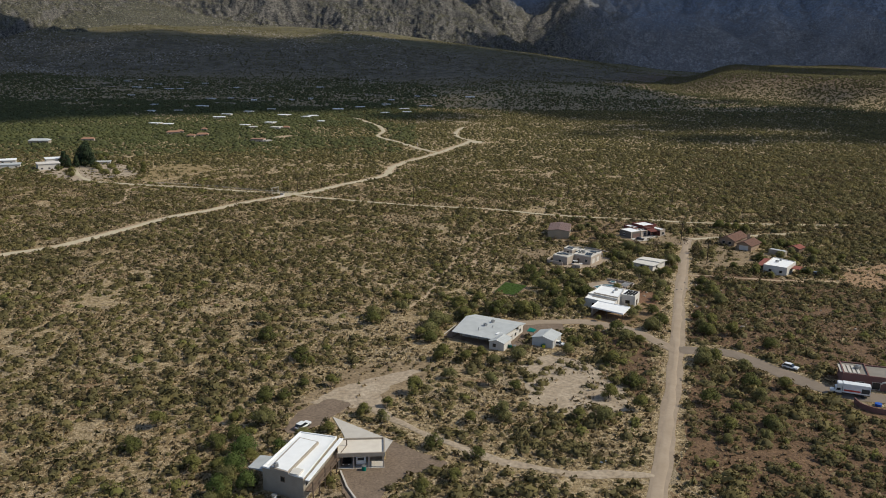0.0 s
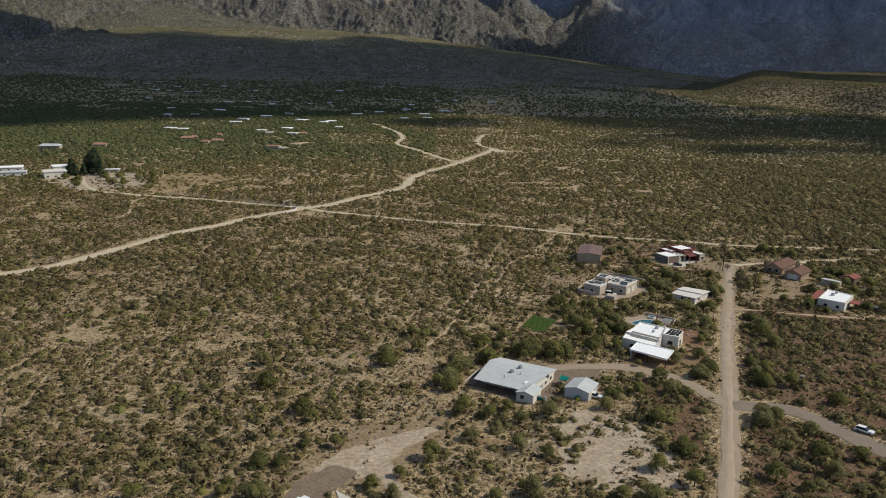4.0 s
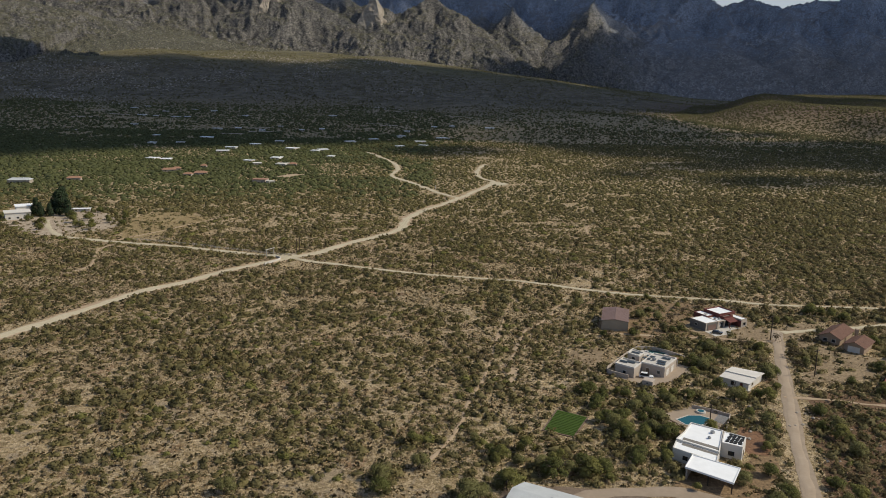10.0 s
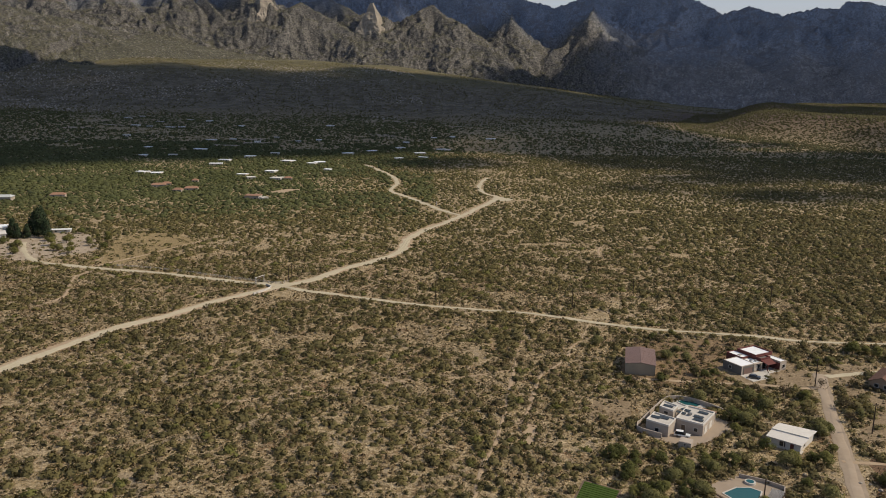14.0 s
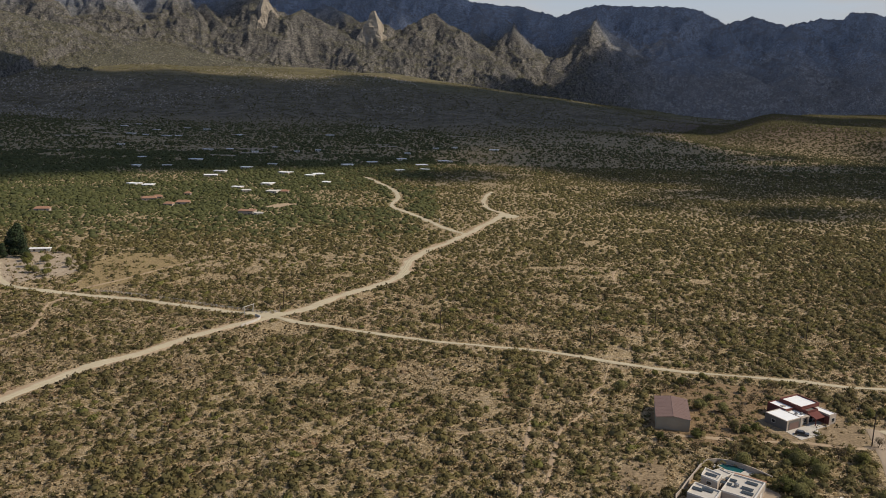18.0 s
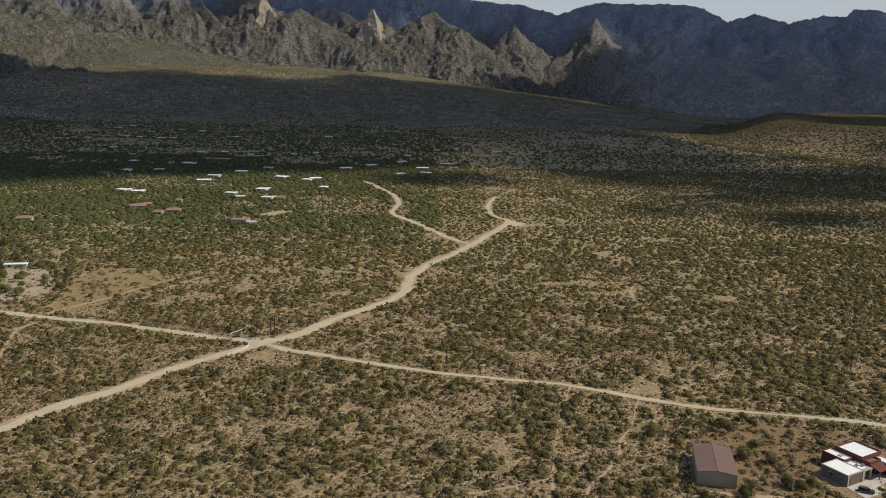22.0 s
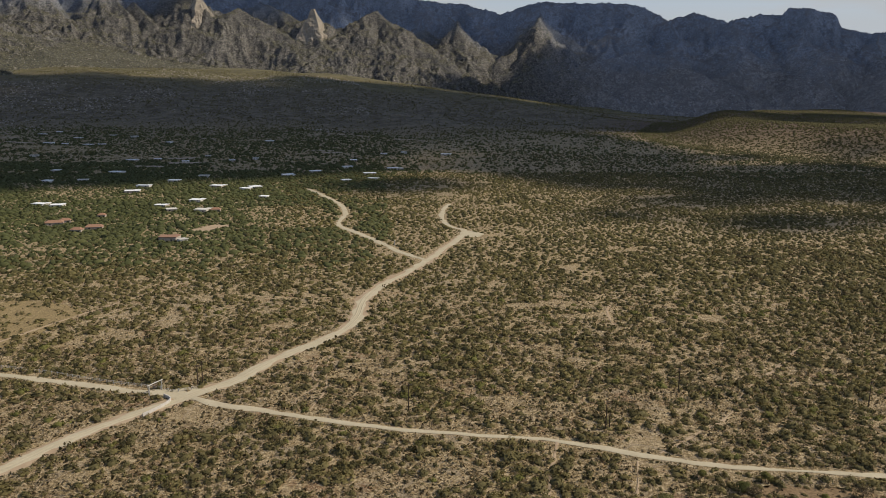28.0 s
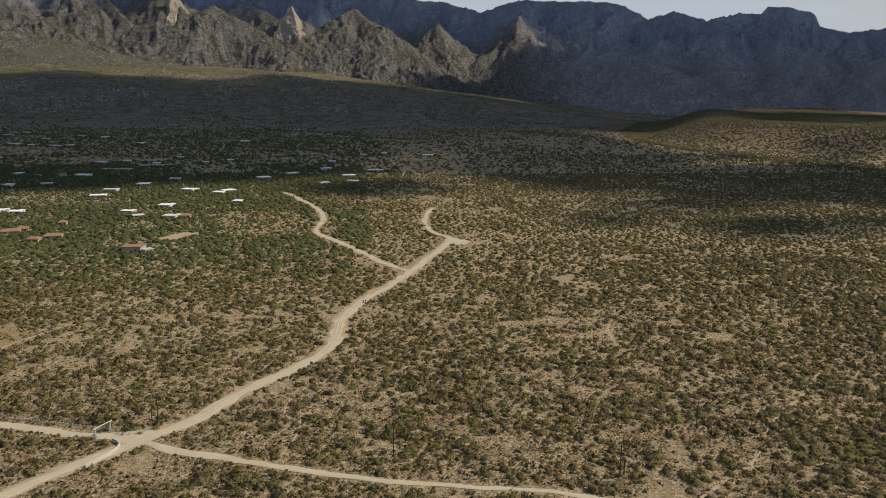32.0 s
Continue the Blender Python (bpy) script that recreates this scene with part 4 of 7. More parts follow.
ribbon("drive_white_house", [(-6, 46), (0, 39), (4.4, 33.6), (13.7, 24.1), (23.5, 15.2), (33, 9.5), (41.2, 5.8), (50.9, 4.2), (61, 3)], 2.0, M_CALICHE, "narrow dirt drive to the white house", "road", lift=0.11, seed=15)
ribbon("drive_houses", [(93, 75), (90.2, 85), (86.2, 95.7), (75.1, 103.5), (62, 105), (50, 104), (44, 99)], 4.2, M_ROAD2, "gravel drive serving two houses", "road", lift=0.15, seed=16)
ribbon("drive_truck", [(95, 77), (109.9, 73), (116, 62), (121, 52), (128, 43), (140, 37)], 6.8, M_ASPH, "worn grey drive beside the red-brown house", "road", lift=0.15, seed=17)
ribbon("drive_cross", [(160, 226), (170, 229), (190, 232), (225, 238)], 3.0, M_ROAD, "sandy drive past the tile-roofed house", "road", lift=0.14, seed=18)
ribbon("trail_barn", [(88, 226), (96, 225), (101, 224), (115, 221.2), (129, 219.8), (143, 215.5), (153, 216)], 1.6, M_TRAIL, "sandy wheel track past the barn and the red house", "trail", lift=0.16, rough=0.4, seed=53)
ribbon("trail_lane_side", [(128, 162), (145, 158), (165, 152), (190, 149)], 2.2, M_TRAIL, "dirt drive to the white flat-roofed house", "road", lift=0.14, seed=19)
patch("yard_white_house_upper", [(-23.5, 28), (-21, 38), (-17.5, 43.5), (-13, 48), (-6, 43.5), (-8.4, 41.2), (-11.5, 36.4), (-16.5, 29)], M_GRAVEL, "brown gravel forecourt", "yard", lift=0.07)
patch("sand_edge", [(-24, 40), (-15, 56), (-12, 64), (-4, 71), (10, 73), (18, 71), (14, 60), (9, 54), (4, 44), (-2, 38), (-12, 38)], M_BARE, "trampled pale soil round the turning place", "ground", lift=0.025, rough=0.7)
patch("sand_white_house", [(-18, 43.5), (-15, 49), (-11, 53.5), (-4, 59.5), (3, 62), (10, 66.5), (14, 66), (11, 62), (5.5, 56), (2, 51), (0.4, 47), (2.6, 40), (4.6, 35), (2.6, 35.5), (-1.4, 43.6), (-6, 41.5), (-10, 41.6), (-14, 42)], M_CALICHE, "pale bare dirt turning place", "yard", lift=0.05, rough=0.9)
patch("yard_white_house", [(-9, 10), (-8, 4), (-7, -10), (2, -10), (0, -1), (2.5, 2.5), (6, 7), (12.7, 9.6), (16.8, 11.9), (12.2, 15.2), (5, 21), (2.4, 24.6), (2, 19), (1, 12)], M_GRAVEL, "brown gravel parking yard", "yard", lift=0.08, rough=0.3)
patch("yard_metal_house", [(22, 95), (28, 105), (32, 109.5), (48, 108), (64, 104), (64, 96), (58, 93), (49, 92), (46, 84), (40, 80), (34, 82)], M_GRAVEL, "grey-brown dirt yard", "yard", lift=0.06)
patch("yard_pool_house", [(72, 108), (80, 101), (93, 102), (104, 116), (106, 132), (100, 122), (90, 116), (80, 118)], M_CLEAR, "reddish dirt yard by a carport", "yard", lift=0.06)
patch("soil_pool_side", [(99, 124), (103.5, 122), (108, 128), (108.5, 136), (105, 143), (101, 137), (98.5, 131)], M_RED, "bare red soil beside the pool terrace", "yard", lift=0.07, rough=0.7)
patch("yard_adobe", [(76, 183), (86, 172), (96, 176), (107, 182), (106, 192), (100, 196), (88, 184)], M_DECK, "pale paved forecourt", "yard", lift=0.06)
patch("yard_garage_house", [(122, 236), (124, 226), (130, 216), (150, 214), (156, 230), (152, 244), (138, 250)], M_BARE, "cleared brown dirt round a house", "yard", lift=0.05)
patch("yard_tile_house", [(158, 228), (158, 205), (168, 190), (185, 190), (176, 203), (168, 214), (170, 226), (186, 236), (170, 240)], M_BARE, "cleared sandy yard", "yard", lift=0.05)
patch("field_red", [(63.4, 195.2), (70.2, 208.5), (81, 210), (79, 198), (73.4, 187.5)], M_BARE, "bare tan cleared plot", "field", lift=0.05)
patch("field_tan", [(-157, 397), (-173, 474), (-163, 500), (-140, 492), (-121, 479), (-124, 452), (-138, 419)], M_GRASS, "golden dry-grass field in the scrub", "field", lift=0.06, rough=1.2, step=5)
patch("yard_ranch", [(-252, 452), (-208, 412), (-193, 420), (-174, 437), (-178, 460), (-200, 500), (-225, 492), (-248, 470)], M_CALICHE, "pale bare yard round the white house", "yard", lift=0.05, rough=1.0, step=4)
patch("clearing_barn", [(84.6, 232), (95, 219), (121, 216.5), (123, 236), (138, 252), (155, 246), (156, 258), (142, 267), (120, 272), (98, 262)], M_CLEAR, "sparsely grown brown soil round a barn", "ground", lift=0.04, rough=1.0)
patch("clearing_pool", [(82.4, 148.9), (90, 153.5), (96.7, 155.9), (104, 148), (99, 139), (86, 140)], M_DECK, "tan paved pool deck", "terrace", lift=0.09, rough=0.1)
patch("sand_bend", [(100, 655), (98, 672), (106, 682), (116, 668), (110, 655)], M_ROAD, "pale sandy turnout at the bend", "road", lift=0.13, rough=0.8)
for line, wide, seed in (([(-260, 60), (-215, 140), (-190, 178), (-166, 205), (-147, 222), (-130, 253), (-113, 286), (-95, 306), (-84.8, 321.3), (-72.4, 337.1), (-57.2, 351), (-49.3, 360.1), (-36.7, 371.8), (-25.6, 390.8), (-11.5, 409.4),
                           (1.8, 427.3), (10.2, 450), (15.7, 483), (26.4, 512.6), (43.6, 541.9), (59.5, 574.3), (79, 619.5), (97, 659.9)], 7.4, 41),):
    c0 = len(ROADS)
    ribbon("road_shoulder", line, wide, M_TRAIL, "worn brown shoulder of the dirt road", "road", lift=0.05, rough=0.9, seed=seed)
    del ROADS[c0:]
rnd = random.Random(77)
for k in range(16):
    x, y, a, b = rnd.uniform(-620, 160), rnd.uniform(1120, 1680), rnd.uniform(14, 34), rnd.uniform(5, 10)
    patch("far_clearing", [(x - a, y - b), (x, y - b * 1.3), (x + a, y - b * 0.6), (x + a * 0.9, y + b), (x - a * 0.2, y + b * 0.7), (x - a, y + b)], M_CALICHE, "pale bare lot among the far houses", "yard", lift=0.5, rough=1.5, step=8, seed=k)
patch("sand_gate", [(-66, 364.5), (-64, 361), (-57, 357), (-54, 351), (-44, 360), (-50, 364)], M_ROAD, "pale sandy road junction", "road", lift=0.15, rough=0.5)
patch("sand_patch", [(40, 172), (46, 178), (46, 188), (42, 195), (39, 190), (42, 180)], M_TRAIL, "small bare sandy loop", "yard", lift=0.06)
patch("litter_thicket", [(101, 84), (112.5, 108), (121, 130), (136.5, 164), (150, 168), (185, 146), (255, 150), (262, 70), (180, 40), (150, 46), (128, 54), (122, 66), (113, 77)], M_LITTER, "brown brush litter under the mesquite thicket", "ground", lift=0.03, rough=1.6, step=4)
patch("litter_corner", [(66, 2), (80, 32), (97, 68), (108, 66), (113, 56), (126, 38), (140, 28), (130, -10), (90, -20)], M_LITTER, "brown brush litter between the lane and the drive", "ground", lift=0.03, rough=1.4, step=4, seed=5)
patch("litter_bank", [(70, 40), (88, 78), (84, 92), (76, 98), (70, 88), (74, 70), (70, 58)], M_LITTER, "reddish litter beside the lane", "ground", lift=0.034, rough=1.2, step=3, seed=6)
patch("sand_pale", [(41, 65), (53, 75.7), (62, 70), (66, 60), (68.5, 54), (68, 46), (65, 36), (58, 33.7), (48, 34.5), (40.6, 42)], M_CALICHE, "pale stony caliche ground", "ground", lift=0.03, rough=1.0)
patch("field_orange", [(205, 166), (228.6, 175.6), (240, 150), (206.6, 136.7), (193, 141.5), (193.3, 152)], M_ORSOIL, "bare orange dirt lot", "field", lift=0.05, rough=0.8)
patch("sand_strip", [(138.3, 173), (150, 186), (167.9, 202), (177.5, 197), (171.3, 180), (145.8, 172.7)], M_BARE, "bare brown dirt yard", "yard", lift=0.045, rough=1.2)
patch("deck_adobe", [(94, 205.5), (97, 199.5), (102, 196.5), (106.5, 199), (104, 204), (99, 206.5)], M_CONC, "pale paved pool surround", "terrace", lift=0.04, rough=0.1)
patch("sand_orange_house", [(-108, 690), (-92, 696), (-76, 716), (-90, 728), (-106, 712)], M_TRAIL, "bare orange soil by a far house", "yard", lift=0.08, rough=1.5, step=5)


# ---- buildings ----
FOOT = []       # footprints, kept free of brush


def thing(name, label, category, group="", at=(0, 0, 0), rz=0.0):
    e = new(name)
    e.empty_display_size = 0.5
    e.matrix_world = pose(*at, 0, 0, rz)
    return tagged(e, label, category, group)


def inset(poly, d):
    """The polygon (counter-clockwise) shrunk by d."""
    out, k = [], len(poly)
    for i in range(k):
        p, c, n = (Vector(poly[j % k]) for j in (i - 1, i, i + 1))
        a, b = (c - p).normalized(), (n - c).normalized()
        na, nb = Vector((-a.y, a.x)), Vector((-b.y, b.x))
        s = na + nb
        out.append(tuple(c + s * (d / max(0.3, s.dot(na)))))
    return out


def ccw(poly):
    area = sum(a[0] * b[1] - b[0] * a[1] for a, b in zip(poly, poly[1:] + poly[:1]))
    return list(poly) if area > 0 else list(poly)[::-1]


def square(p, q, depth):
    """Four corners, counter-clockwise: the front from p to q, and depth to the left of that way."""
    p, q = Vector(p), Vector(q)
    n = Vector((-(q - p).y, (q - p).x)).normalized() * depth
    return [tuple(p), tuple(q), tuple(q + n), tuple(p + n)]


def block(house, poly, h, wall, roof, rim=0.35, z0=0.0, label="", rimmat=None):
    """A flat-roofed volume: wall, sunken roof and parapet pieces round it."""
    poly = ccw(poly)
    FOOT.append(poly)
    part("wall", prism(poly, z0, h), wall, house, label)
    ins = inset(poly, 0.28)
    part("roof", prism(ins, h + 0.004, h + 0.07), roof, house)
    if rim:
        k = len(poly)
        for i in range(k):
            j = (i + 1) % k
            part("parapet", prism([poly[i], poly[j], ins[j], ins[i]], h + 0.004, h + rim), rimmat or wall, house)
    return poly


def opening(house, poly, side, s, z, w, h, name="window", mat=None, frame=None):
    """A window or door on one side of a block: a proud frame of four bars and a pane set back in it."""
    a, b = Vector(poly[side]), Vector(poly[(side + 1) % len(poly)])
    d = (b - a).normalized()
    m = Matrix.Translation((*(a + (b - a) * s), z)) @ Matrix.Rotation(math.atan2(d.y, d.x), 4, "Z")
    bm = bmesh.new()
    t = 0.10
    box(bm, -w / 2 - t, -0.09, -t, -w / 2, 0.02, h + t, m)
    box(bm, w / 2, -0.09, -t, w / 2 + t, 0.02, h + t, m)
    box(bm, -w / 2, -0.09, h, w / 2, 0.02, h + t, m)
    box(bm, -w / 2, -0.09, -t, w / 2, 0.02, 0, m)
    ob = part(name, bm, frame or M_FENCE, house)
    part("pane" if name == "window" else "panel", boxed(-w / 2, -0.04, 0, w / 2, 0.01, h, m), mat or M_GLASS, ob)
    return ob


def gable(house, p, q, depth, eave, ridge, wall, roof, over=0.5, along=True, label=""):
    """A pitched volume on the rectangle p, q, depth; the ridge runs along p-q, or across."""
    r = square(p, q, depth)
    FOOT.append(r)
    P = [Vector(c) for c in r]
    if not along:
        P = P[1:] + P[:1]
    m0, m1 = (P[0] + P[3]) / 2, (P[1] + P[2]) / 2
    bm = bmesh.new()
    lo = [bm.verts.new((*c, 0)) for c in P]
    hi = [bm.verts.new((*c, eave)) for c in P]
    r0, r1 = bm.verts.new((*m0, ridge)), bm.verts.new((*m1, ridge))
    bm.faces.new(lo[::-1])
    bm.faces.new((lo[0], lo[1], hi[1], hi[0]))
    bm.faces.new((lo[1], lo[2], hi[2], r1, hi[1]))
    bm.faces.new((lo[2], lo[3], hi[3], hi[2]))
    bm.faces.new((lo[3], lo[0], hi[0], r0, hi[3]))
    bm.faces.new((hi[0], hi[1], r1, r0))
    bm.faces.new((hi[2], hi[3], r0, r1))
    part("wall", bm, wall, house, label)
    d = (P[1] - P[0]).normalized() * over
    n = (P[3] - P[0]).normalized()
    drop = over * (ridge - eave) / ((P[3] - P[0]).length / 2)
    for e0, e1, s in ((P[0], P[1], -1), (P[3], P[2], 1)):
        a, b = e0 - d + n * s * over, e1 + d + n * s * over
        c, f = m1 + d, m0 - d
        bm = bmesh.new()
        top = [bm.verts.new((*v, z + 0.14)) for v, z in ((a, eave - drop), (b, eave - drop), (c, ridge), (f, ridge))]
        bot = [bm.verts.new((v.co.x, v.co.y, v.co.z - 0.10)) for v in top]
        bm.faces.new(top)
        bm.faces.new(bot[::-1])
        for i in range(4):
            bm.faces.new((top[i], top[(i + 1) % 4], bot[(i + 1) % 4], bot[i]))
        slope = part("roof_slope", bm, roof, house)
        span = (b - a).length
        for k in range(1, int(span / 1.2)):        # standing seams
            u = k * 1.2 / span
            lo_, hi_ = a.lerp(b, u), f.lerp(c, u)
            bm = bmesh.new()
            tube(bm, (*lo_, eave - drop + 0.15), (*hi_, ridge + 0.14), 0.018, 0.018, 4)
            part("seam", bm, roof, slope)
    bm = bmesh.new()
    tube(bm, (*(m0 - d), ridge + 0.14), (*(m1 + d), ridge + 0.14), 0.09, 0.09, 6)
    part("ridge_cap", bm, roof, house)
    return r


def unit(house, x, y, z, s=0.9, mat=None, rz=20):
    """A cooler on a roof."""
    bm = boxed(-s / 2, -s / 2, 0, s / 2, s / 2, s * 0.8, bevel=0.05)
    bmesh.ops.transform(bm, matrix=pose(x, y, z, 0, 0, rz), verts=bm.verts)
    u = part("roof_cooler", bm, mat or M_STEEL, house, "grey metal roof cooler")
    bm = bmesh.new()
    tube(bm, (x, y, z + s * 0.8), (x, y, z + s * 0.8 + 0.12), s * 0.3, s * 0.3, 10)
    part("fan_cowl", bm, M_STEEL, u)


def post(house, x, y, h, r=0.12, mat=None):
    part("post", boxed(x - r, y - r, 0, x + r, y + r, h), mat or M_WOOD, house)


def white_house():
    e = thing("white_house", "white modern flat-roofed house with a timber balcony on posts", "house", at=(-16, 8, 0))
    e.matrix_world = Matrix()
    main = block(e, [(-24.3, 3.4), (-15.4, -1.8), (-9.3, 15.6), (-17.8, 18.6)], 5.2, M_GREYW, M_ROOFW, 0.3, rimmat=M_ROOFW)
    up = ccw([(-22.6, 2.2), (-18.6, -0.2), (-13.2, 12.6), (-17.6, 15.0)])
    part("upper_wall", prism(up, 5.3, 5.9), M_GREYW, e)
    part("upper_roof", prism(inset(up, 0.35), 5.904, 5.98), M_ROOFW, e, "raised white roof deck")
    part("roof_step", prism(ccw([(-18.3, -0.2), (-16.4, -1.0), (-15.6, 1.2), (-17.6, 2.0)]), 5.3, 5.75), M_WHITE, e)
    unit(e, -21.3, 2.2, 6.0, 0.9, M_STEEL)
    opening(e, main, 0, 0.5, 3.3, 0.9, 1.0, frame=M_WOOD)
    for s in (0.08, 0.16, 0.36, 0.55, 0.75, 0.92):
        opening(e, main, 1, s, 2.9, 1.3, 1.6)
    a, b = Vector((-15.0, -2.2)), Vector((-8.7, 15.4))
    d = (b - a).normalized()
    n = Vector((d.y, -d.x))
    deck = [tuple(a), tuple(a + n * 1.8), tuple(b + n * 1.8), tuple(b)]
    part("balcony_floor", prism(deck, 2.6, 2.8), M_WOOD, e, "brown timber balcony floor")
    part("balcony_roof", prism([tuple(a), tuple(a + n * 0.9), tuple(b + n * 0.9), tuple(b)], 5.0, 5.2), M_ROOFW, e)
    part("balcony_rail", prism([tuple(a + n * 1.72), tuple(a + n * 1.8), tuple(b + n * 1.8), tuple(b + n * 1.72)], 3.65, 3.75), M_WOOD, e)
    for i in range(7):
        p = a + (b - a) * (i / 6) + n * 1.7
        post(e, p.x, p.y, 3.7 if i % 2 else 5.0, 0.12)
    for i in range(30):
        p = a + (b - a) * (i / 29.5) + n * 1.76
        part("baluster", boxed(p.x - 0.03, p.y - 0.03, 2.8, p.x + 0.03, p.y + 0.03, 3.65), M_WOOD, e)
    part("lean_to_roof", prism([(-28, 7.2), (-24.4, 5.2), (-22.4, 10.6), (-26, 12.4)], 3.1, [3.2, 3.7, 3.7, 3.2]), M_METAL, e, "pale metal lean-to roof")
    FOOT.append([(-28, 7), (-24, 5), (-22, 11), (-26, 12.5)])
    for x, y in ((-27.6, 7.4), (-25.8, 11.9)):
        post(e, x, y, 3.1, 0.1)
    # open garage wing
    part("garage_roof", prism([(-9.0, 10.8), (1.2, 10.8), (1.2, 17.4), (-9.0, 17.4)], 3.3, 3.55), M_CREAM, e, "cream flat garage roof")
    for q in ([(-9.1, 10.5), (1.5, 10.5), (1.5, 10.8), (-9.1, 10.8)], [(1.2, 10.8), (1.5, 10.8), (1.5, 17.7), (1.2, 17.7)], [(-9, 17.4), (1.2, 17.4), (1.2, 17.7), (-9, 17.7)]):
        part("fascia", prism(q, 3.0, 3.95), M_GREYW, e)
    part("garage_back_wall", prism([(-9, 17.1), (1.2, 17.1), (1.2, 17.38), (-9, 17.38)], 0, 3.3), M_GREYW, e)
    part("garage_side_wall", prism([(0.9, 13.5), (1.2, 13.5), (1.2, 17.1), (0.9, 17.1)], 0, 3.3), M_GREYW, e)
    for x in (-8.8, -5.5, -2.1, 1.1):
        post(e, x, 10.9, 3.3, 0.16, M_TAN)
    part("garage_floor", prism([(-9, 10.6), (1.3, 10.6), (1.3, 17.1), (-9, 17.1)], 0.1, 0.16), M_CONC, e)
    FOOT.append([(-10, 9), (3, 9), (3, 19), (-10, 19)])


white_house()
FOOT.append([(-11.4, 36.6), (3.5, 23), (1.7, 17.9), (-6.5, 17.9), (-8.4, 27)])
tagged(part("patio_slab", prism(ccw([(-11.4, 36.6), (3.5, 23), (1.7, 17.9), (-6.5, 17.9), (-8.4, 27)]), 0, 0.14), M_CONC, None), "pale concrete patio slab beside the garage", "patio")
tagged(part("retaining_wall", prism([(-8.6, 9.6), (-8.2, 9.6), (-6.6, 3), (-3.4, -5), (-3.8, -5.1), (-7.0, 3)], 0, 0.5), M_CONC, None), "low pale kerb wall along the gravel yard", "wall")


def metal_house():
    e = thing("metal_roof_house", "long low house with a pale grey metal roof", "house")
    r = [(27.4, 93.6), (41.6, 84.8), (48.6, 96.0), (34.4, 105.0)]
    FOOT.append(r)
    part("wall", prism(r, 0, [2.75, 2.75, 2.75, 2.75]), M_WHITE, e)
    B0, B1, R0, R1, E0, E1 = (33.9, 106.0), (49.6, 96.2), (30.2, 101.8), (46.4, 91.4), (24.2, 90.6), (37.8, 82.0)
    for name, q4, z4 in (("back_slope", [R0, R1, B1, B0], [3.95, 3.95, 3.05, 3.05]), ("front_slope", [E0, E1, R1, R0], [2.65, 2.65, 3.95, 3.95])):
        bm = bmesh.new()
        top = [bm.verts.new((*c, z)) for c, z in zip(q4, z4)]
        bot = [bm.verts.new((v.co.x, v.co.y, v.co.z - 0.14)) for v in top]
        bm.faces.new(top)
        bm.faces.new(bot[::-1])
        for i in range(4):
            bm.faces.new((top[i], top[(i + 1) % 4], bot[(i + 1) % 4], bot[i]))
        slope = part(name, bm, M_METAL, e, "pale grey metal roof sheet")
        for k in range(1, 17):
            u = k / 17
            lo_, hi_ = Vector(q4[0]).lerp(Vector(q4[1]), u), Vector(q4[3]).lerp(Vector(q4[2]), u)
            bm = bmesh.new()
            tube(bm, (*lo_, z4[0]), (*hi_, z4[2]), 0.014, 0.014, 4)
            part("seam", bm, M_METAL, slope)
    part("gable_wall", prism([(46.0, 91.2), (46.2, 91.1), (48.9, 95.4), (48.6, 95.6)], 2.7, [3.7, 3.7, 2.9, 2.9]), M_WHITE, e)
    for s in (0.12, 0.3, 0.48):
        opening(e, r, 0, s, 0.9, 1.3, 1.1)
    for s in (0.2, 0.5, 0.8):
        opening(e, r, 1, s, 0.9, 1.2, 1.1)
    opening(e, r, 1, 0.35, 0.05, 0.95, 2.05, "door", M_WHITE)
    g = gable(e, Vector((35.2, 81.6)), Vector((39.4, 79.0)), 6.0, 2.5, 3.2, M_WHITE, M_METAL, 0.3, along=False)
    opening(e, g, 0, 0.35, 0.9, 1.1, 1.1)
    for i in range(5):
        c = Vector((24.7, 91.0)).lerp(Vector((35.0, 84.4)), i / 4)
        post(e, c.x, c.y, 2.55, 0.08)
    unit(e, 38.4, 95.4, 3.9, 0.9)
    unit(e, 35.6, 93.2, 3.45, 1.0)
    for x, y in ((37.8, 91.6), (32.9, 90.0)):
        bm = bmesh.new()
        tube(bm, (x, y, 2.9), (x, y, 4.1), 0.12, 0.12, 8)
        part("vent_pipe", bm, M_STEEL, e)
    for x, y in ((38.6, 86.6), (40.4, 87.8)):
        bm = boxed(-0.9, -0.35, 0, 0.9, 0.35, 0.05)
        bmesh.ops.transform(bm, matrix=pose(x, y, 3.18, 0, 0, 58), verts=bm.verts)
        part("skylight", bm, M_ROOFW, e, "white roof skylight panel")
    part("side_deck", prism(ccw([(22.0, 92.6), (24.6, 91.4), (29.6, 100.0), (27.0, 101.6)]), 0, 0.35), M_WOOD, e)
    part("deck_rail", prism(ccw([(21.8, 92.8), (22.0, 92.6), (27.0, 101.6), (26.8, 101.8)]), 0.9, 1.0), M_FENCE, e)
    FOOT.append([(21, 92), (36, 80), (38, 84), (28, 102)])

    s = thing("metal_shed", "grey-blue metal shed with a gabled roof", "shed")
    k = gable(s, Vector((49.4, 84.2)), Vector((55.2, 80.4)), 7.6, 2.6, 3.5, M_METAL, M_METAL, 0.3, along=False)
    opening(s, k, 1, 0.35, 0.05, 2.4, 2.2, "door", M_WHITE)
    unit(s, 52.4, 82.2, 0.06, 0.9, M_GREEN)


metal_house()


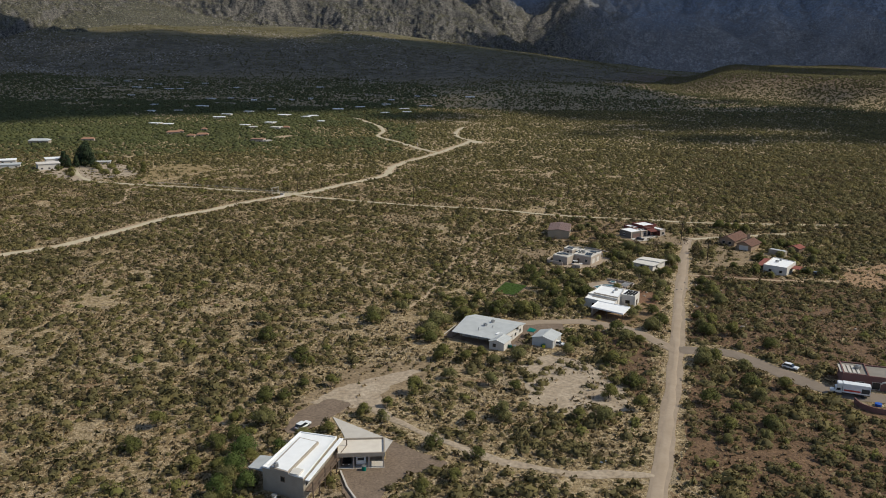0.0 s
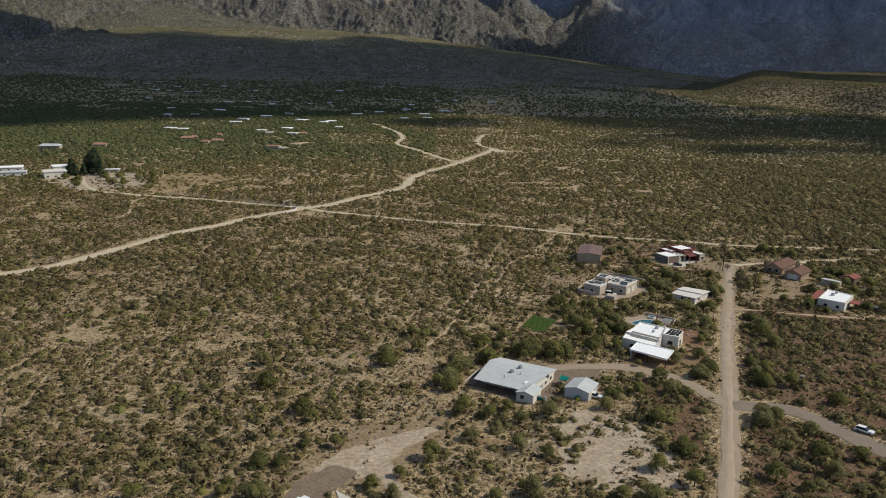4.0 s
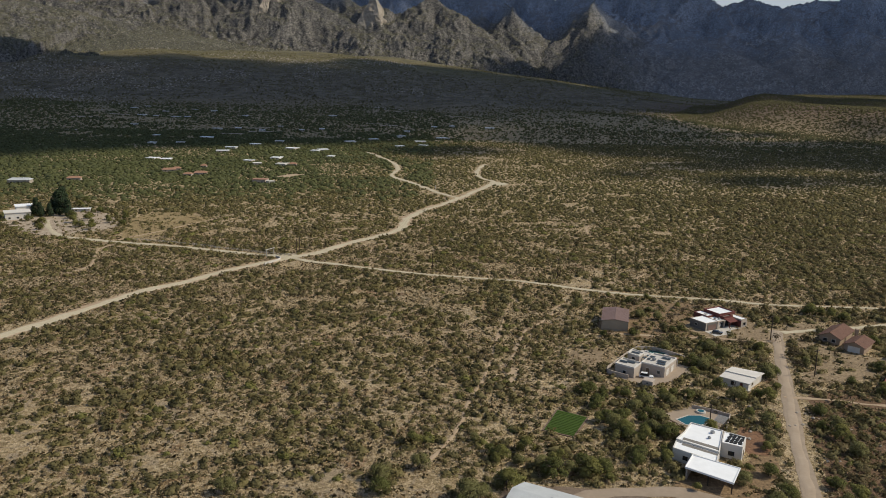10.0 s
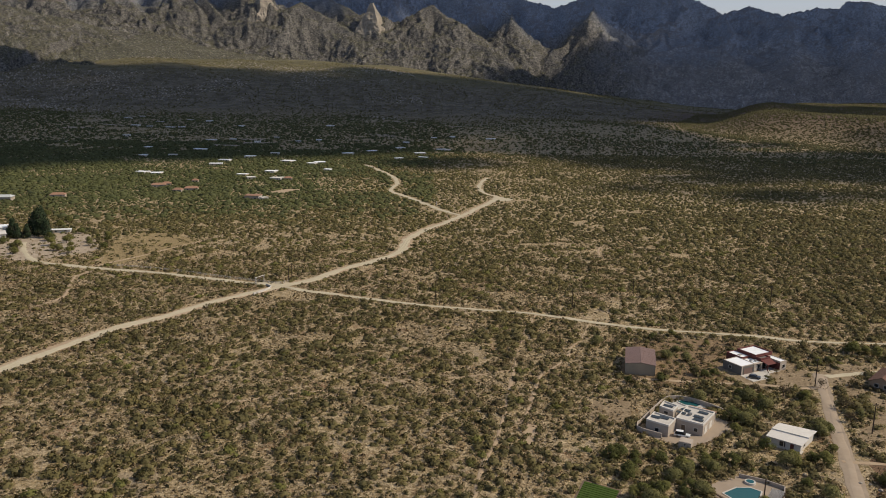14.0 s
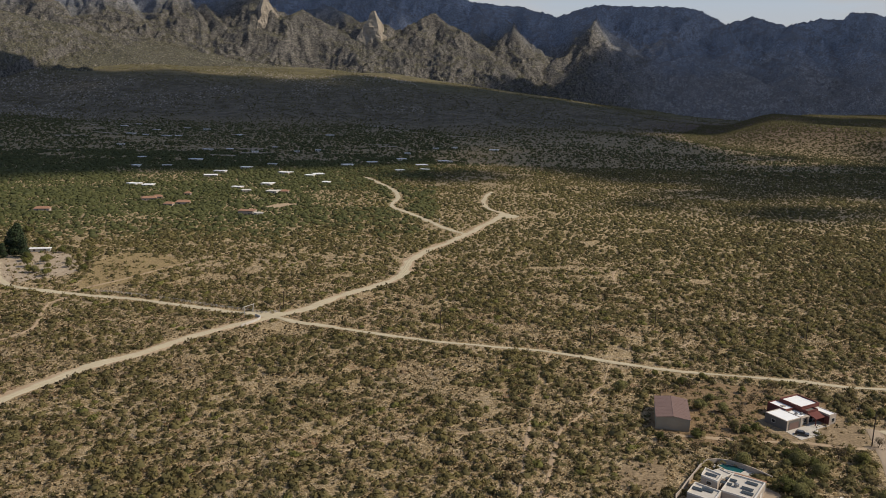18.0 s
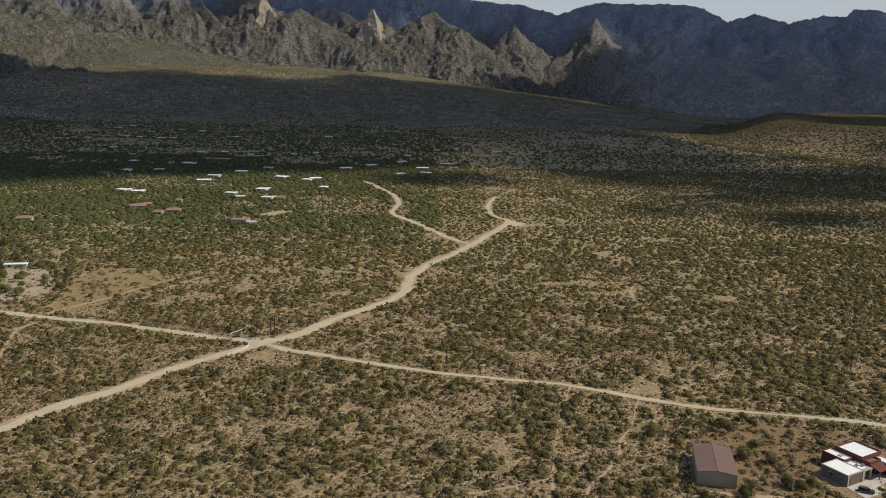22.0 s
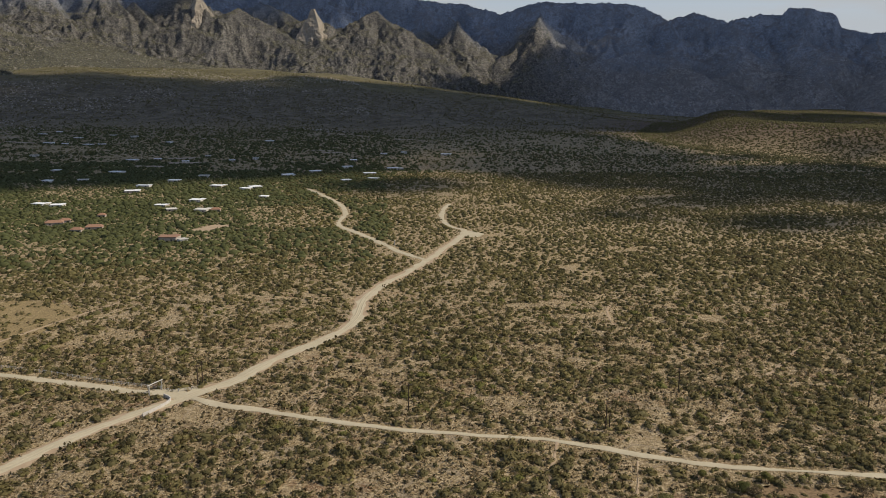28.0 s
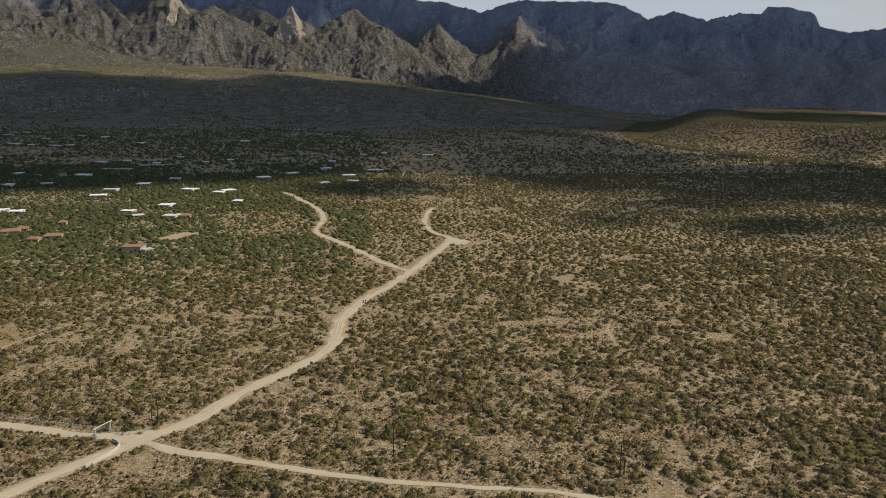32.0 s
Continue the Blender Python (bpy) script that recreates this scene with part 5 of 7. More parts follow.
def pool_house():
    e = thing("pool_house", "white flat-roofed house with stepped roofs and a carport", "house")
    a = block(e, [(76.6, 122.0), (85.2, 113.6), (87.6, 118.0), (79.0, 126.2)], 3.15, M_WHITE, M_ROOFW, 0.3)
    b = block(e, [(79.0, 126.3), (87.7, 118.1), (94.2, 130.7), (87.0, 136.3), (82.8, 130.4)], 3.55, M_WHITE, M_ROOFW, 0.35)
    c = block(e, [(90.4, 123.2), (94.9, 120.2), (98.6, 126.0), (94.0, 129.9)], 3.9, M_WHITE, M_ROOFW, 0.25)
    for i in range(3):
        for j in range(2):
            m = pose(81.2 + 2.5 * i + 1.1 * j, 123.0 - 2.2 * i + 2.4 * j, 3.67 if j else 3.27, 12, 0, -43)
            bm = boxed(-1.7, -0.6, 0, 1.7, 0.6, 0.06, m)
            part("roof_panel", bm, M_ROOFG, e, "dull grey roof solar panel")
    rnd = random.Random(4)
    for i in range(5):
        for j in range(4):
            p = Vector((91.6, 123.8)).lerp(Vector((95.0, 128.4)), (i + 0.5) / 5) + Vector((3.0, -2.2)) * ((j + 0.4) / 3.4)
            bm = bmesh.new()
            bmesh.ops.create_cone(bm, cap_ends=True, segments=12, radius1=0.52, radius2=0.50, depth=0.16, matrix=Matrix.Translation((p.x + rnd.uniform(-.15, .15), p.y + rnd.uniform(-.15, .15), 4.06)))
            part("roof_tyre", bm, M_RUBBER, e, "black tyre laid on the white roof")
    opening(e, c, 0, 0.5, 0.9, 1.6, 1.3)
    opening(e, c, 1, 0.4, 0.05, 2.0, 2.3, "door", M_GLASS)
    opening(e, a, 0, 0.3, 0.9, 1.4, 1.2)
    opening(e, a, 0, 0.7, 0.9, 1.4, 1.2)
    for s in (0.2, 0.5):
        opening(e, b, 2, s, 0.05, 2.0, 2.2, "door", M_GLASS)
    unit(e, 90.6, 129.6, 3.65, 0.9)
    unit(e, 88.4, 126.4, 3.65, 0.7)
    k = [(75.9, 111.4), (84.9, 102.9), (89.9, 110.2), (80.4, 117.9)]
    part("carport_roof", prism(k, 3.0, 3.3), M_ROOFW, e, "white slab carport roof")
    ins = inset(k, 0.2)
    for i in range(4):
        j = (i + 1) % 4
        part("carport_fascia", prism([k[i], k[j], ins[j], ins[i]], 3.305, 3.5), M_ROOFW, e)
    for x, y in ((84.9, 103.6), (89.2, 110.0), (80.6, 107.8)):
        post(e, x, y, 3.0, 0.12, M_POLE)
    part("carport_wall", prism(ccw([(76.2, 111.4), (76.5, 111.1), (80.6, 117.2), (80.3, 117.5)]), 0, 3.0), M_TAN, e)
    FOOT.append(k)
    pool = [(86.9, 146.2), (88.4, 142.6), (92.5, 142.2), (95.0, 143.4), (97.0, 146.6), (95.0, 148.6), (91.5, 148.8)]
    t = tagged(part("swimming_pool", prism(ccw(pool), 0.1, 0.16), M_WATER, None), "turquoise freeform swimming pool in a paved deck", "pool")
    cop = ccw(pool)
    out = inset(cop, -0.4)
    for i in range(len(cop)):
        j = (i + 1) % len(cop)
        part("coping", prism([out[i], out[j], cop[j], cop[i]], 0.1, 0.22), M_CONC, t)
    spa = bmesh.new()
    bmesh.ops.create_cone(spa, cap_ends=True, segments=20, radius1=1.5, radius2=1.4, depth=0.5, matrix=Matrix.Translation((96.2, 151.2, 0.35)))
    t = tagged(part("round_spa", spa, M_CONC, None), "round raised stone spa beside the pool", "spa")
    spa = bmesh.new()
    bmesh.ops.create_cone(spa, cap_ends=True, segments=20, radius1=1.0, radius2=1.0, depth=0.04, matrix=Matrix.Translation((96.2, 151.2, 0.62)))
    part("spa_water", spa, M_WATER, t)
    r = thing("ramada", "timber-slatted ramada beside the pool", "pergola")
    q = [(95.2, 140), (98.4, 144.0), (100.9, 142.1), (97.4, 137.9)]
    for x, y in q:
        post(r, x, y, 2.4, 0.1)
    for i in range(12):
        u = i / 11
        a_, b_ = Vector(q[0]).lerp(Vector(q[1]), u), Vector(q[3]).lerp(Vector(q[2]), u)
        bm = bmesh.new()
        tube(bm, (*a_, 2.45), (*b_, 2.45), 0.10, 0.10, 4)
        part("slat", bm, M_FENCE, r)
    w = thing("pool_wall", "low tan stucco wall round the pool terrace", "wall")
    line = [(94.6, 154.4), (100.1, 151.0), (103.6, 147.4), (98.6, 138.4)]
    for a_, b_ in zip(line, line[1:]):
        part("wall_section", prism(square(a_, b_, 0.25), 0, 1.1), M_TAN, w)
    for i in range(4):
        t = tagged(part("timber_sleeper", prism(square((79.5 + i * 1.3, 146.5 + i * 0.5), (81.9 + i * 1.3, 141.8 + i * 0.5), 0.5), 0, 0.3), M_WOOD, None), "weathered timber garden sleeper", "sleeper", "garden sleepers")


pool_house()


def lawn():
    q = [(45.6, 140.2), (53.0, 135.8), (60.2, 148.3), (52.4, 153.6)]
    t = thing("lawn_bed", "square bed of bright green turf in rows", "lawn")
    part("soil", prism(q, 0, 0.1), M_RED, t)
    for i in range(14):
        u0, u1 = (i + 0.08) / 14, (i + 0.9) / 14
        a, b, c, d = (Vector(v) for v in q)
        strip = [tuple(a.lerp(d, u0)), tuple(b.lerp(c, u0)), tuple(b.lerp(c, u1)), tuple(a.lerp(d, u1))]
        part("turf_strip", prism(strip, 0.1, 0.32), M_LAWN, t)
    FOOT.append(q)
    out = inset(q, -0.5)
    for i in range(4):
        j = (i + 1) % 4
        part("edging", prism([out[i], out[j], q[j], q[i]], 0, 0.22), M_WOOD, t)


lawn()


def adobe_house():
    e = thing("adobe_house", "pale adobe house of stepped flat-roofed volumes", "house")
    pal = M_TAN
    a = block(e, [(78.7, 183.8), (83.9, 179.0), (88.0, 184.0), (83.0, 189.2)], 3.4, pal, M_CONC, 0.5, rimmat=M_WHITE)
    b = block(e, [(88.1, 184.6), (94.6, 179.3), (102.0, 188.2), (95.4, 193.6)], 3.4, pal, M_CONC, 0.5, rimmat=M_WHITE)
    c = block(e, [(85.1, 190.6), (88.1, 186.9), (91.0, 190.6), (88.0, 194.8)], 4.7, pal, M_CONC, 0.45, rimmat=M_WHITE)
    d = block(e, [(91.0, 191.0), (95.3, 193.7), (93.2, 197.0), (88.6, 195.0)], 3.3, pal, M_CONC, 0.35, rimmat=M_WHITE)
    for x, y, z in ((82.2, 185.6, 3.6), (84.6, 184.8, 3.6), (91.2, 188.4, 3.6), (93.4, 190.2, 3.6), (95.6, 185.2, 3.6), (98.2, 188.0, 3.6), (94.6, 183.0, 3.6), (88.0, 190.8, 4.8)):
        bm = boxed(-1.5, -0.6, 0, 1.5, 0.6, 0.08, pose(x, y, z + 0.15, 8, 0, -40))
        part("roof_panel", bm, M_SOLAR, e, "dark roof solar panel")
    opening(e, a, 0, 0.5, 0.9, 1.2, 1.1)
    opening(e, b, 0, 0.75, 1.0, 1.1, 1.1)
    opening(e, b, 0, 0.3, 0.05, 1.2, 2.1, "door", M_WOOD)
    opening(e, b, 1, 0.25, 0.05, 2.6, 2.2, "door", M_WHITE)
    opening(e, b, 1, 0.65, 0.05, 2.6, 2.2, "door", M_WHITE)
    opening(e, c, 0, 0.5, 3.2, 1.3, 0.9)
    unit(e, 93.4, 186.9, 3.6, 1.0)
    part("tile_strip", prism(ccw([(96.0, 194.4), (102.6, 189.0), (103.4, 190.0), (96.8, 195.4)]), 3.0, 3.2), M_ORANGE, e, "orange tiled porch roof strip")
    for x, y in ((97.0, 195.0), (100.0, 192.4), (103.0, 189.8)):
        post(e, x, y, 3.0, 0.1, M_WHITE)
    w = thing("garden_wall", "curved pale stucco garden wall", "wall")
    line = curve([(82.0, 178.8), (76.4, 184.4), (80, 190), (87, 199), (93.8, 206.6), (100, 206), (105, 201), (108, 196)], 2.5)
    for p, q in zip(line[:-1], line[1:]):
        part("wall_section", prism(square(p, q, 0.3), 0, 1.5), M_TAN, w)
    pool = [(96.6, 205.6), (98.0, 202.8), (101.2, 200.8), (103.6, 202.6), (101.4, 205.0), (98.6, 206.4)]
    t = tagged(part("swimming_pool", prism(ccw(pool), 0, 0.12), M_WATER, None), "small turquoise swimming pool behind the adobe house", "pool")
    cop, out = ccw(pool), inset(ccw(pool), -0.8)
    for i in range(len(cop)):
        j = (i + 1) % len(cop)
        part("coping", prism([out[i], out[j], cop[j], cop[i]], 0, 0.18), M_CONC, t)
    s = thing("small_shed", "tiny tan stucco shed", "shed")
    r = block(s, [(84.3, 171.6), (87.2, 169.6), (89.0, 172.4), (86.2, 174.6)], 2.4, M_TAN, M_TAN, 0.0)
    opening(s, r, 0, 0.5, 1.5, 0.5, 0.5)


adobe_house()


def cottage():
    e = thing("white_cottage", "small white cottage with a low white metal roof", "house")
    q = [(111.4, 174.0), (118.6, 166.8), (128.0, 175.8), (119.4, 182.0)]
    w = inset(q, 0.6)
    FOOT.append(q)
    part("wall", prism(w, 0, 2.6), M_WHITE, e)
    a, b, c, d = (Vector(v) for v in q)
    m0, m1 = a.lerp(d, 0.42), b.lerp(c, 0.42)
    part("front_roof", prism([tuple(a), tuple(b), tuple(m1), tuple(m0)], 2.5, [2.62, 2.62, 3.0, 3.0]), M_WHITE, e)
    part("back_roof", prism([tuple(m0), tuple(m1), tuple(c), tuple(d)], 2.7, [3.35, 3.35, 2.9, 2.9]), M_WHITE, e)
    opening(e, w, 0, 0.75, 0.05, 1.0, 2.0, "door", M_DKRED)
    opening(e, w, 0, 0.45, 0.6, 1.6, 1.4)
    opening(e, w, 1, 0.3, 0.9, 1.1, 1.0)
    for u in (0.05, 0.5, 0.95):
        p = a.lerp(b, u) + Vector((0.2, 0.2))
        post(e, p.x, p.y, 2.5, 0.08, M_WHITE)
    part("porch_floor", prism(square(a, b, 2.2), 0, 0.2), M_CONC, e)


cottage()


def barn():
    e = thing("brown_barn", "large brown metal barn with a shallow gabled roof", "barn")
    r = gable(e, Vector((86.9, 231.5)), Vector((96.9, 228.4)), 17.8, 4.0, 4.7, M_BROWNW, M_BROWN, 0.25, along=False)
    opening(e, r, 1, 0.3, 0.1, 3.4, 3.0, "door", M_BROWNW, M_BROWN)
    opening(e, r, 1, 0.75, 0.9, 1.2, 1.0)


barn()


def garage_house():
    e = thing("modern_garage_house", "modern house in grey and dark red stucco with white flat roofs", "house")
    u, n = Vector((0.906, 0.423)), Vector((-0.423, 0.906))

    def at(a, b):
        return tuple(Vector((129.0, 228.6)) + u * a + n * b)

    def rect(a0, b0, a1, b1):
        return [at(a0, b0), at(a1, b0), at(a1, b1), at(a0, b1)]

    g = block(e, rect(0, 0, 7.2, 8.4), 3.2, M_DKGREY, M_ROOFW, 0.22, rimmat=M_TAN)
    f = block(e, rect(7.25, 0.9, 11.4, 6.0), 2.9, M_DKGREY, M_ROOFW, 0.2, rimmat=M_TAN)
    b = block(e, rect(7.25, 6.05, 11.6, 13.4), 3.5, M_DKRED, M_ROOFW, 0.3)
    m = block(e, rect(11.65, 3.6, 20.8, 12.2), 4.3, M_DKRED, M_ROOFW, 0.5)
    c = block(e, rect(11.65, 1.2, 16.9, 3.55), 3.7, M_DKRED, M_DKGREY, 0.5)
    r = block(e, rect(16.95, -3.2, 20.4, 3.55), 3.3, M_TAN, M_ROOFW, 0.25)
    for a in (0.25, 6.95):
        part("column", prism(rect(a - 0.3, -0.12, a + 0.3, -0.005), 0, 3.25), M_TAN, e, "tan stucco corner column")
    for a in (7.6, 11.0):
        part("column", prism(rect(a - 0.25, 0.1, a + 0.25, 0.6), 0, 2.95), M_TAN, e, "tan stucco porch column")
    part("entry_roof", prism(rect(7.25, 0.0, 11.4, 0.88), 2.95, 3.1), M_TAN, e)
    part("wall_panel", prism(rect(16.82, -3.1, 16.945, 1.15), 0, 3.0), M_DKRED, e, "dark red stucco face towards the porch")
    opening(e, g, 0, 0.5, 0.1, 4.6, 2.3, "garage_door", M_BROWN, M_DKGREY)
    opening(e, f, 0, 0.35, 0.1, 1.0, 2.1, "door", M_WHITE)
    opening(e, f, 0, 0.72, 0.8, 1.0, 1.3)
    opening(e, r, 0, 0.55, 0.9, 1.4, 1.3)
    opening(e, c, 0, 0.35, 0.15, 2.0, 2.2, "door", M_GLASS)
    opening(e, c, 0, 0.78, 0.9, 1.4, 1.3)
    opening(e, g, 3, 0.4, 1.2, 1.2, 1.0)
    for a in (12.0, 16.5):
        part("post", prism(rect(a - 0.12, -1.9, a + 0.12, -1.66), 0.1, 2.7), M_DKRED, e)
    bm = bmesh.new()
    top = [bm.verts.new((*p, z)) for p, z in ((at(11.7, -2.0), 2.7), (at(16.8, -2.0), 2.7), (at(16.8, 1.15), 3.5), (at(11.7, 1.15), 3.5))]
    low = [bm.verts.new((v.co.x, v.co.y, v.co.z - 0.16)) for v in top]
    bm.faces.new(top)
    bm.faces.new(low[::-1])
    for k in range(4):
        bm.faces.new((top[k], low[k], low[(k + 1) % 4], top[(k + 1) % 4]))
    part("porch_roof", bm, M_DKRED, e, "sloping dark red porch roof")
    part("porch_floor", prism(rect(10.4, -3.6, 16.8, 0.85), 0, 0.16), M_CONC, e)
    for a, b0 in ((8.6, 3.2), (10.2, 2.4)):
        unit(e, *at(a, b0), 2.97, 0.8, rz=25)
    part("skylight", prism(rect(8.6, 8.2, 9.9, 9.4), 3.57, 3.8), M_GREYW, e)
    part("drive_slab", prism([at(-0.5, -0.15), at(-1.4, -6.6), at(8.2, -7.2), at(10.35, -3.4), at(10.35, -0.15)], 0.05, 0.14), M_CONC, e, "white concrete drive slab")


garage_house()


def tile_house():
    e = thing("tile_roof_house", "tan stucco house with brown clay-tile roofs", "house")
    r = gable(e, Vector((169.6, 216.0)), Vector((174.8, 210.4)), 16.0, 2.8, 4.6, M_BRTAN, M_TILE, 0.6, along=False)
    s = gable(e, Vector((173.6, 205.6)), Vector((178.4, 200.4)), 11.5, 2.7, 4.2, M_BRTAN, M_TILE, 0.6, along=False)
    for u in (0.3, 0.7):
        opening(e, r, 0, u, 0.9, 1.4, 1.2)
    opening(e, s, 0, 0.5, 0.1, 4.2, 2.2, "garage_door", M_WHITE, M_TAN)
    opening(e, r, 3, 0.4, 0.9, 1.4, 1.2)
    part("chimney", boxed(183.4, 214.2, 0, 184.4, 215.2, 5.4), M_BRTAN, e)


tile_house()


def flat_house():
    e = thing("flat_white_house", "white flat-roofed house with rust-red side awnings", "house")
    q = block(e, [(166.4, 164.6), (173.6, 158.2), (183.0, 168.2), (177.2, 176.6)], 3.3, M_WHITE, M_ROOFW, 0.35)
    opening(e, q, 0, 0.75, 0.9, 1.2, 1.1)
    opening(e, q, 0, 0.3, 0.9, 1.2, 1.1)
    opening(e, q, 1, 0.4, 0.05, 1.0, 2.1, "door", M_WOOD)
    part("awning", prism(ccw([(165.4, 168.2), (166.6, 166.0), (176.6, 177.2), (174.0, 178.8)]), 2.4, 2.6), M_RUST, e, "rust-red metal awning")
    part("awning", prism(ccw([(177.2, 161.2), (179.8, 159.0), (183.6, 163.4), (181.2, 165.8)]), 2.4, 2.6), M_RUST, e, "rust-red metal awning")
    for x, y in ((179.6, 159.4), (183.2, 163.2), (165.8, 168.4), (174.2, 178.2)):
        post(e, x, y, 2.4, 0.08)
    unit(e, 174.6, 168.6, 3.4, 1.1)
    unit(e, 177.6, 171.2, 3.4, 0.8)
    s = thing("long_trailer", "white metal trailer home among trees", "trailer")
    block(s, [(184.6, 195.4), (189.4, 189.6), (191.6, 191.4), (186.8, 197.2)], 2.5, M_GREYW, M_METAL, 0.0)
    s = thing("red_roof_shed", "small shed with a rusty red roof", "shed")
    gable(s, Vector((196.6, 199.6)), Vector((199.6, 195.6)), 6.0, 2.3, 3.2, M_WOOD, M_RUST, 0.4, along=False)


flat_house()


def brick_house():
    e = thing("red_brown_house", "red-brown stucco house with parapet roofs and white window frames", "house")
    a = block(e, [(130.4, 46.8), (136.6, 44.4), (140.6, 53.0), (134.4, 55.4)], 4.0, M_REDBR, M_ROOFG, 0.45)
    b = block(e, [(136.8, 44.9), (146.0, 41.4), (149.8, 50.0), (140.6, 53.2)], 3.6, M_REDBR, M_ROOFG, 0.45)
    opening(e, a, 0, 0.68, 0.9, 2.2, 1.4, frame=M_WHITE)
    opening(e, b, 0, 0.22, 0.3, 2.0, 2.0, "door", M_GLASS, M_WHITE)
    opening(e, b, 0, 0.6, 0.9, 1.8, 1.3, frame=M_WHITE)
    for i in range(5):
        bm = boxed(-0.35, -3, 0, 0.35, 3, 0.12, pose(132.0 + i * 1.05, 50.9 - i * 0.42, 4.1, 0, 0, -24))
        part("roof_rib", bm, M_CONC, e)
    unit(e, 136.6, 50.0, 4.1, 1.3)
    bm = bmesh.new()
    for i in range(8):
        a0, a1 = math.pi * i / 8, math.pi * (i + 1) / 8
        tube(bm, (139.6 + 2.6 * (1 - math.cos(a0)), 43.2 - 1.0 * (1 - math.cos(a0)), 2.2 + 0.9 * math.sin(a0)), (139.6 + 2.6 * (1 - math.cos(a1)), 43.2 - 1.0 * (1 - math.cos(a1)), 2.2 + 0.9 * math.sin(a1)), 0.25, 0.25, 6)
    part("arched_awning", bm, M_WHITE, e, "white arched porch awning")
    w = thing("courtyard_wall", "curved red-brown courtyard wall", "wall")
    line = curve([(128.0, 37.0), (127.6, 33.4), (129.8, 30.2), (133.5, 28.6), (139, 27.6)], 1.5)
    for p, q in zip(line[:-1], line[1:]):
        part("wall_section", prism(square(p, q, 0.3), 0, 1.5), M_REDBR, w)
    bm = bmesh.new()
    bmesh.ops.create_cone(bm, cap_ends=True, segments=20, radius1=0.85, radius2=0.9, depth=0.7, matrix=Matrix.Translation((133.4, 34.6, 0.35)))
    t = tagged(part("paddling_pool", bm, M_BLUE, None), "round blue vinyl paddling pool in a courtyard", "pool")
    FOOT.append([(127, 27), (145, 26), (150, 50), (131, 47)])


brick_house()


# ---- far houses: wall, roof, windows ----
FAR_AT = []


def far_house(x, y, w, d, h, rz, wall, roof, label, pitched=False):
    e = thing("far_house", label, "house", "houses in the far valley")
    z = float(land(x, y))
    FAR_AT.append((x, y))
    c, s = math.cos(radians(rz)), math.sin(radians(rz))

    def at(u, v):
        return (x + u * c - v * s, y + u * s + v * c)

    q = [at(-w / 2, -d / 2), at(w / 2, -d / 2), at(w / 2, d / 2), at(-w / 2, d / 2)]
    FOOT.append(inset(q, 1.2))
    part("wall", prism(q, z - 1, z + h), wall, e)
    o = inset(q, -0.5)
    if pitched:
        m0, m1 = at(-w / 2 + 2, 0), at(w / 2 - 2, 0)
        bm = bmesh.new()
        k = [bm.verts.new((*p, z + h)) for p in o]
        r0, r1 = bm.verts.new((*m0, z + h + 1.6)), bm.verts.new((*m1, z + h + 1.6))
        for f in ((k[0], k[1], r1, r0), (k[1], k[2], r1), (k[2], k[3], r0, r1), (k[3], k[0], r0), (k[3], k[2], k[1], k[0])):
            bm.faces.new(f)
        part("roof", bm, roof, e)
    else:
        part("roof", prism(o, z + h + 0.004, z + h + 0.35), roof, e)
    if w > 9 and not pitched:
        g = [at(w * 0.1, d / 2 + 0.02), at(w * 0.48, d / 2 + 0.02), at(w * 0.48, d * 1.1), at(w * 0.1, d * 1.1)]
        FOOT.append(inset(g, 1.0))
        part("wing", prism(g, z - 1, z + h * 0.85), wall, e)
        part("wing_roof", prism(inset(g, -0.3), z + h * 0.85 + 0.004, z + h * 0.85 + 0.3), roof, e)
    for i in range(max(2, int(w / 5))):
        opening(e, q, 0, (i + 0.5) / max(2, int(w / 5)), z + 0.8, 1.3, min(1.1, h - 1.1))
    return e


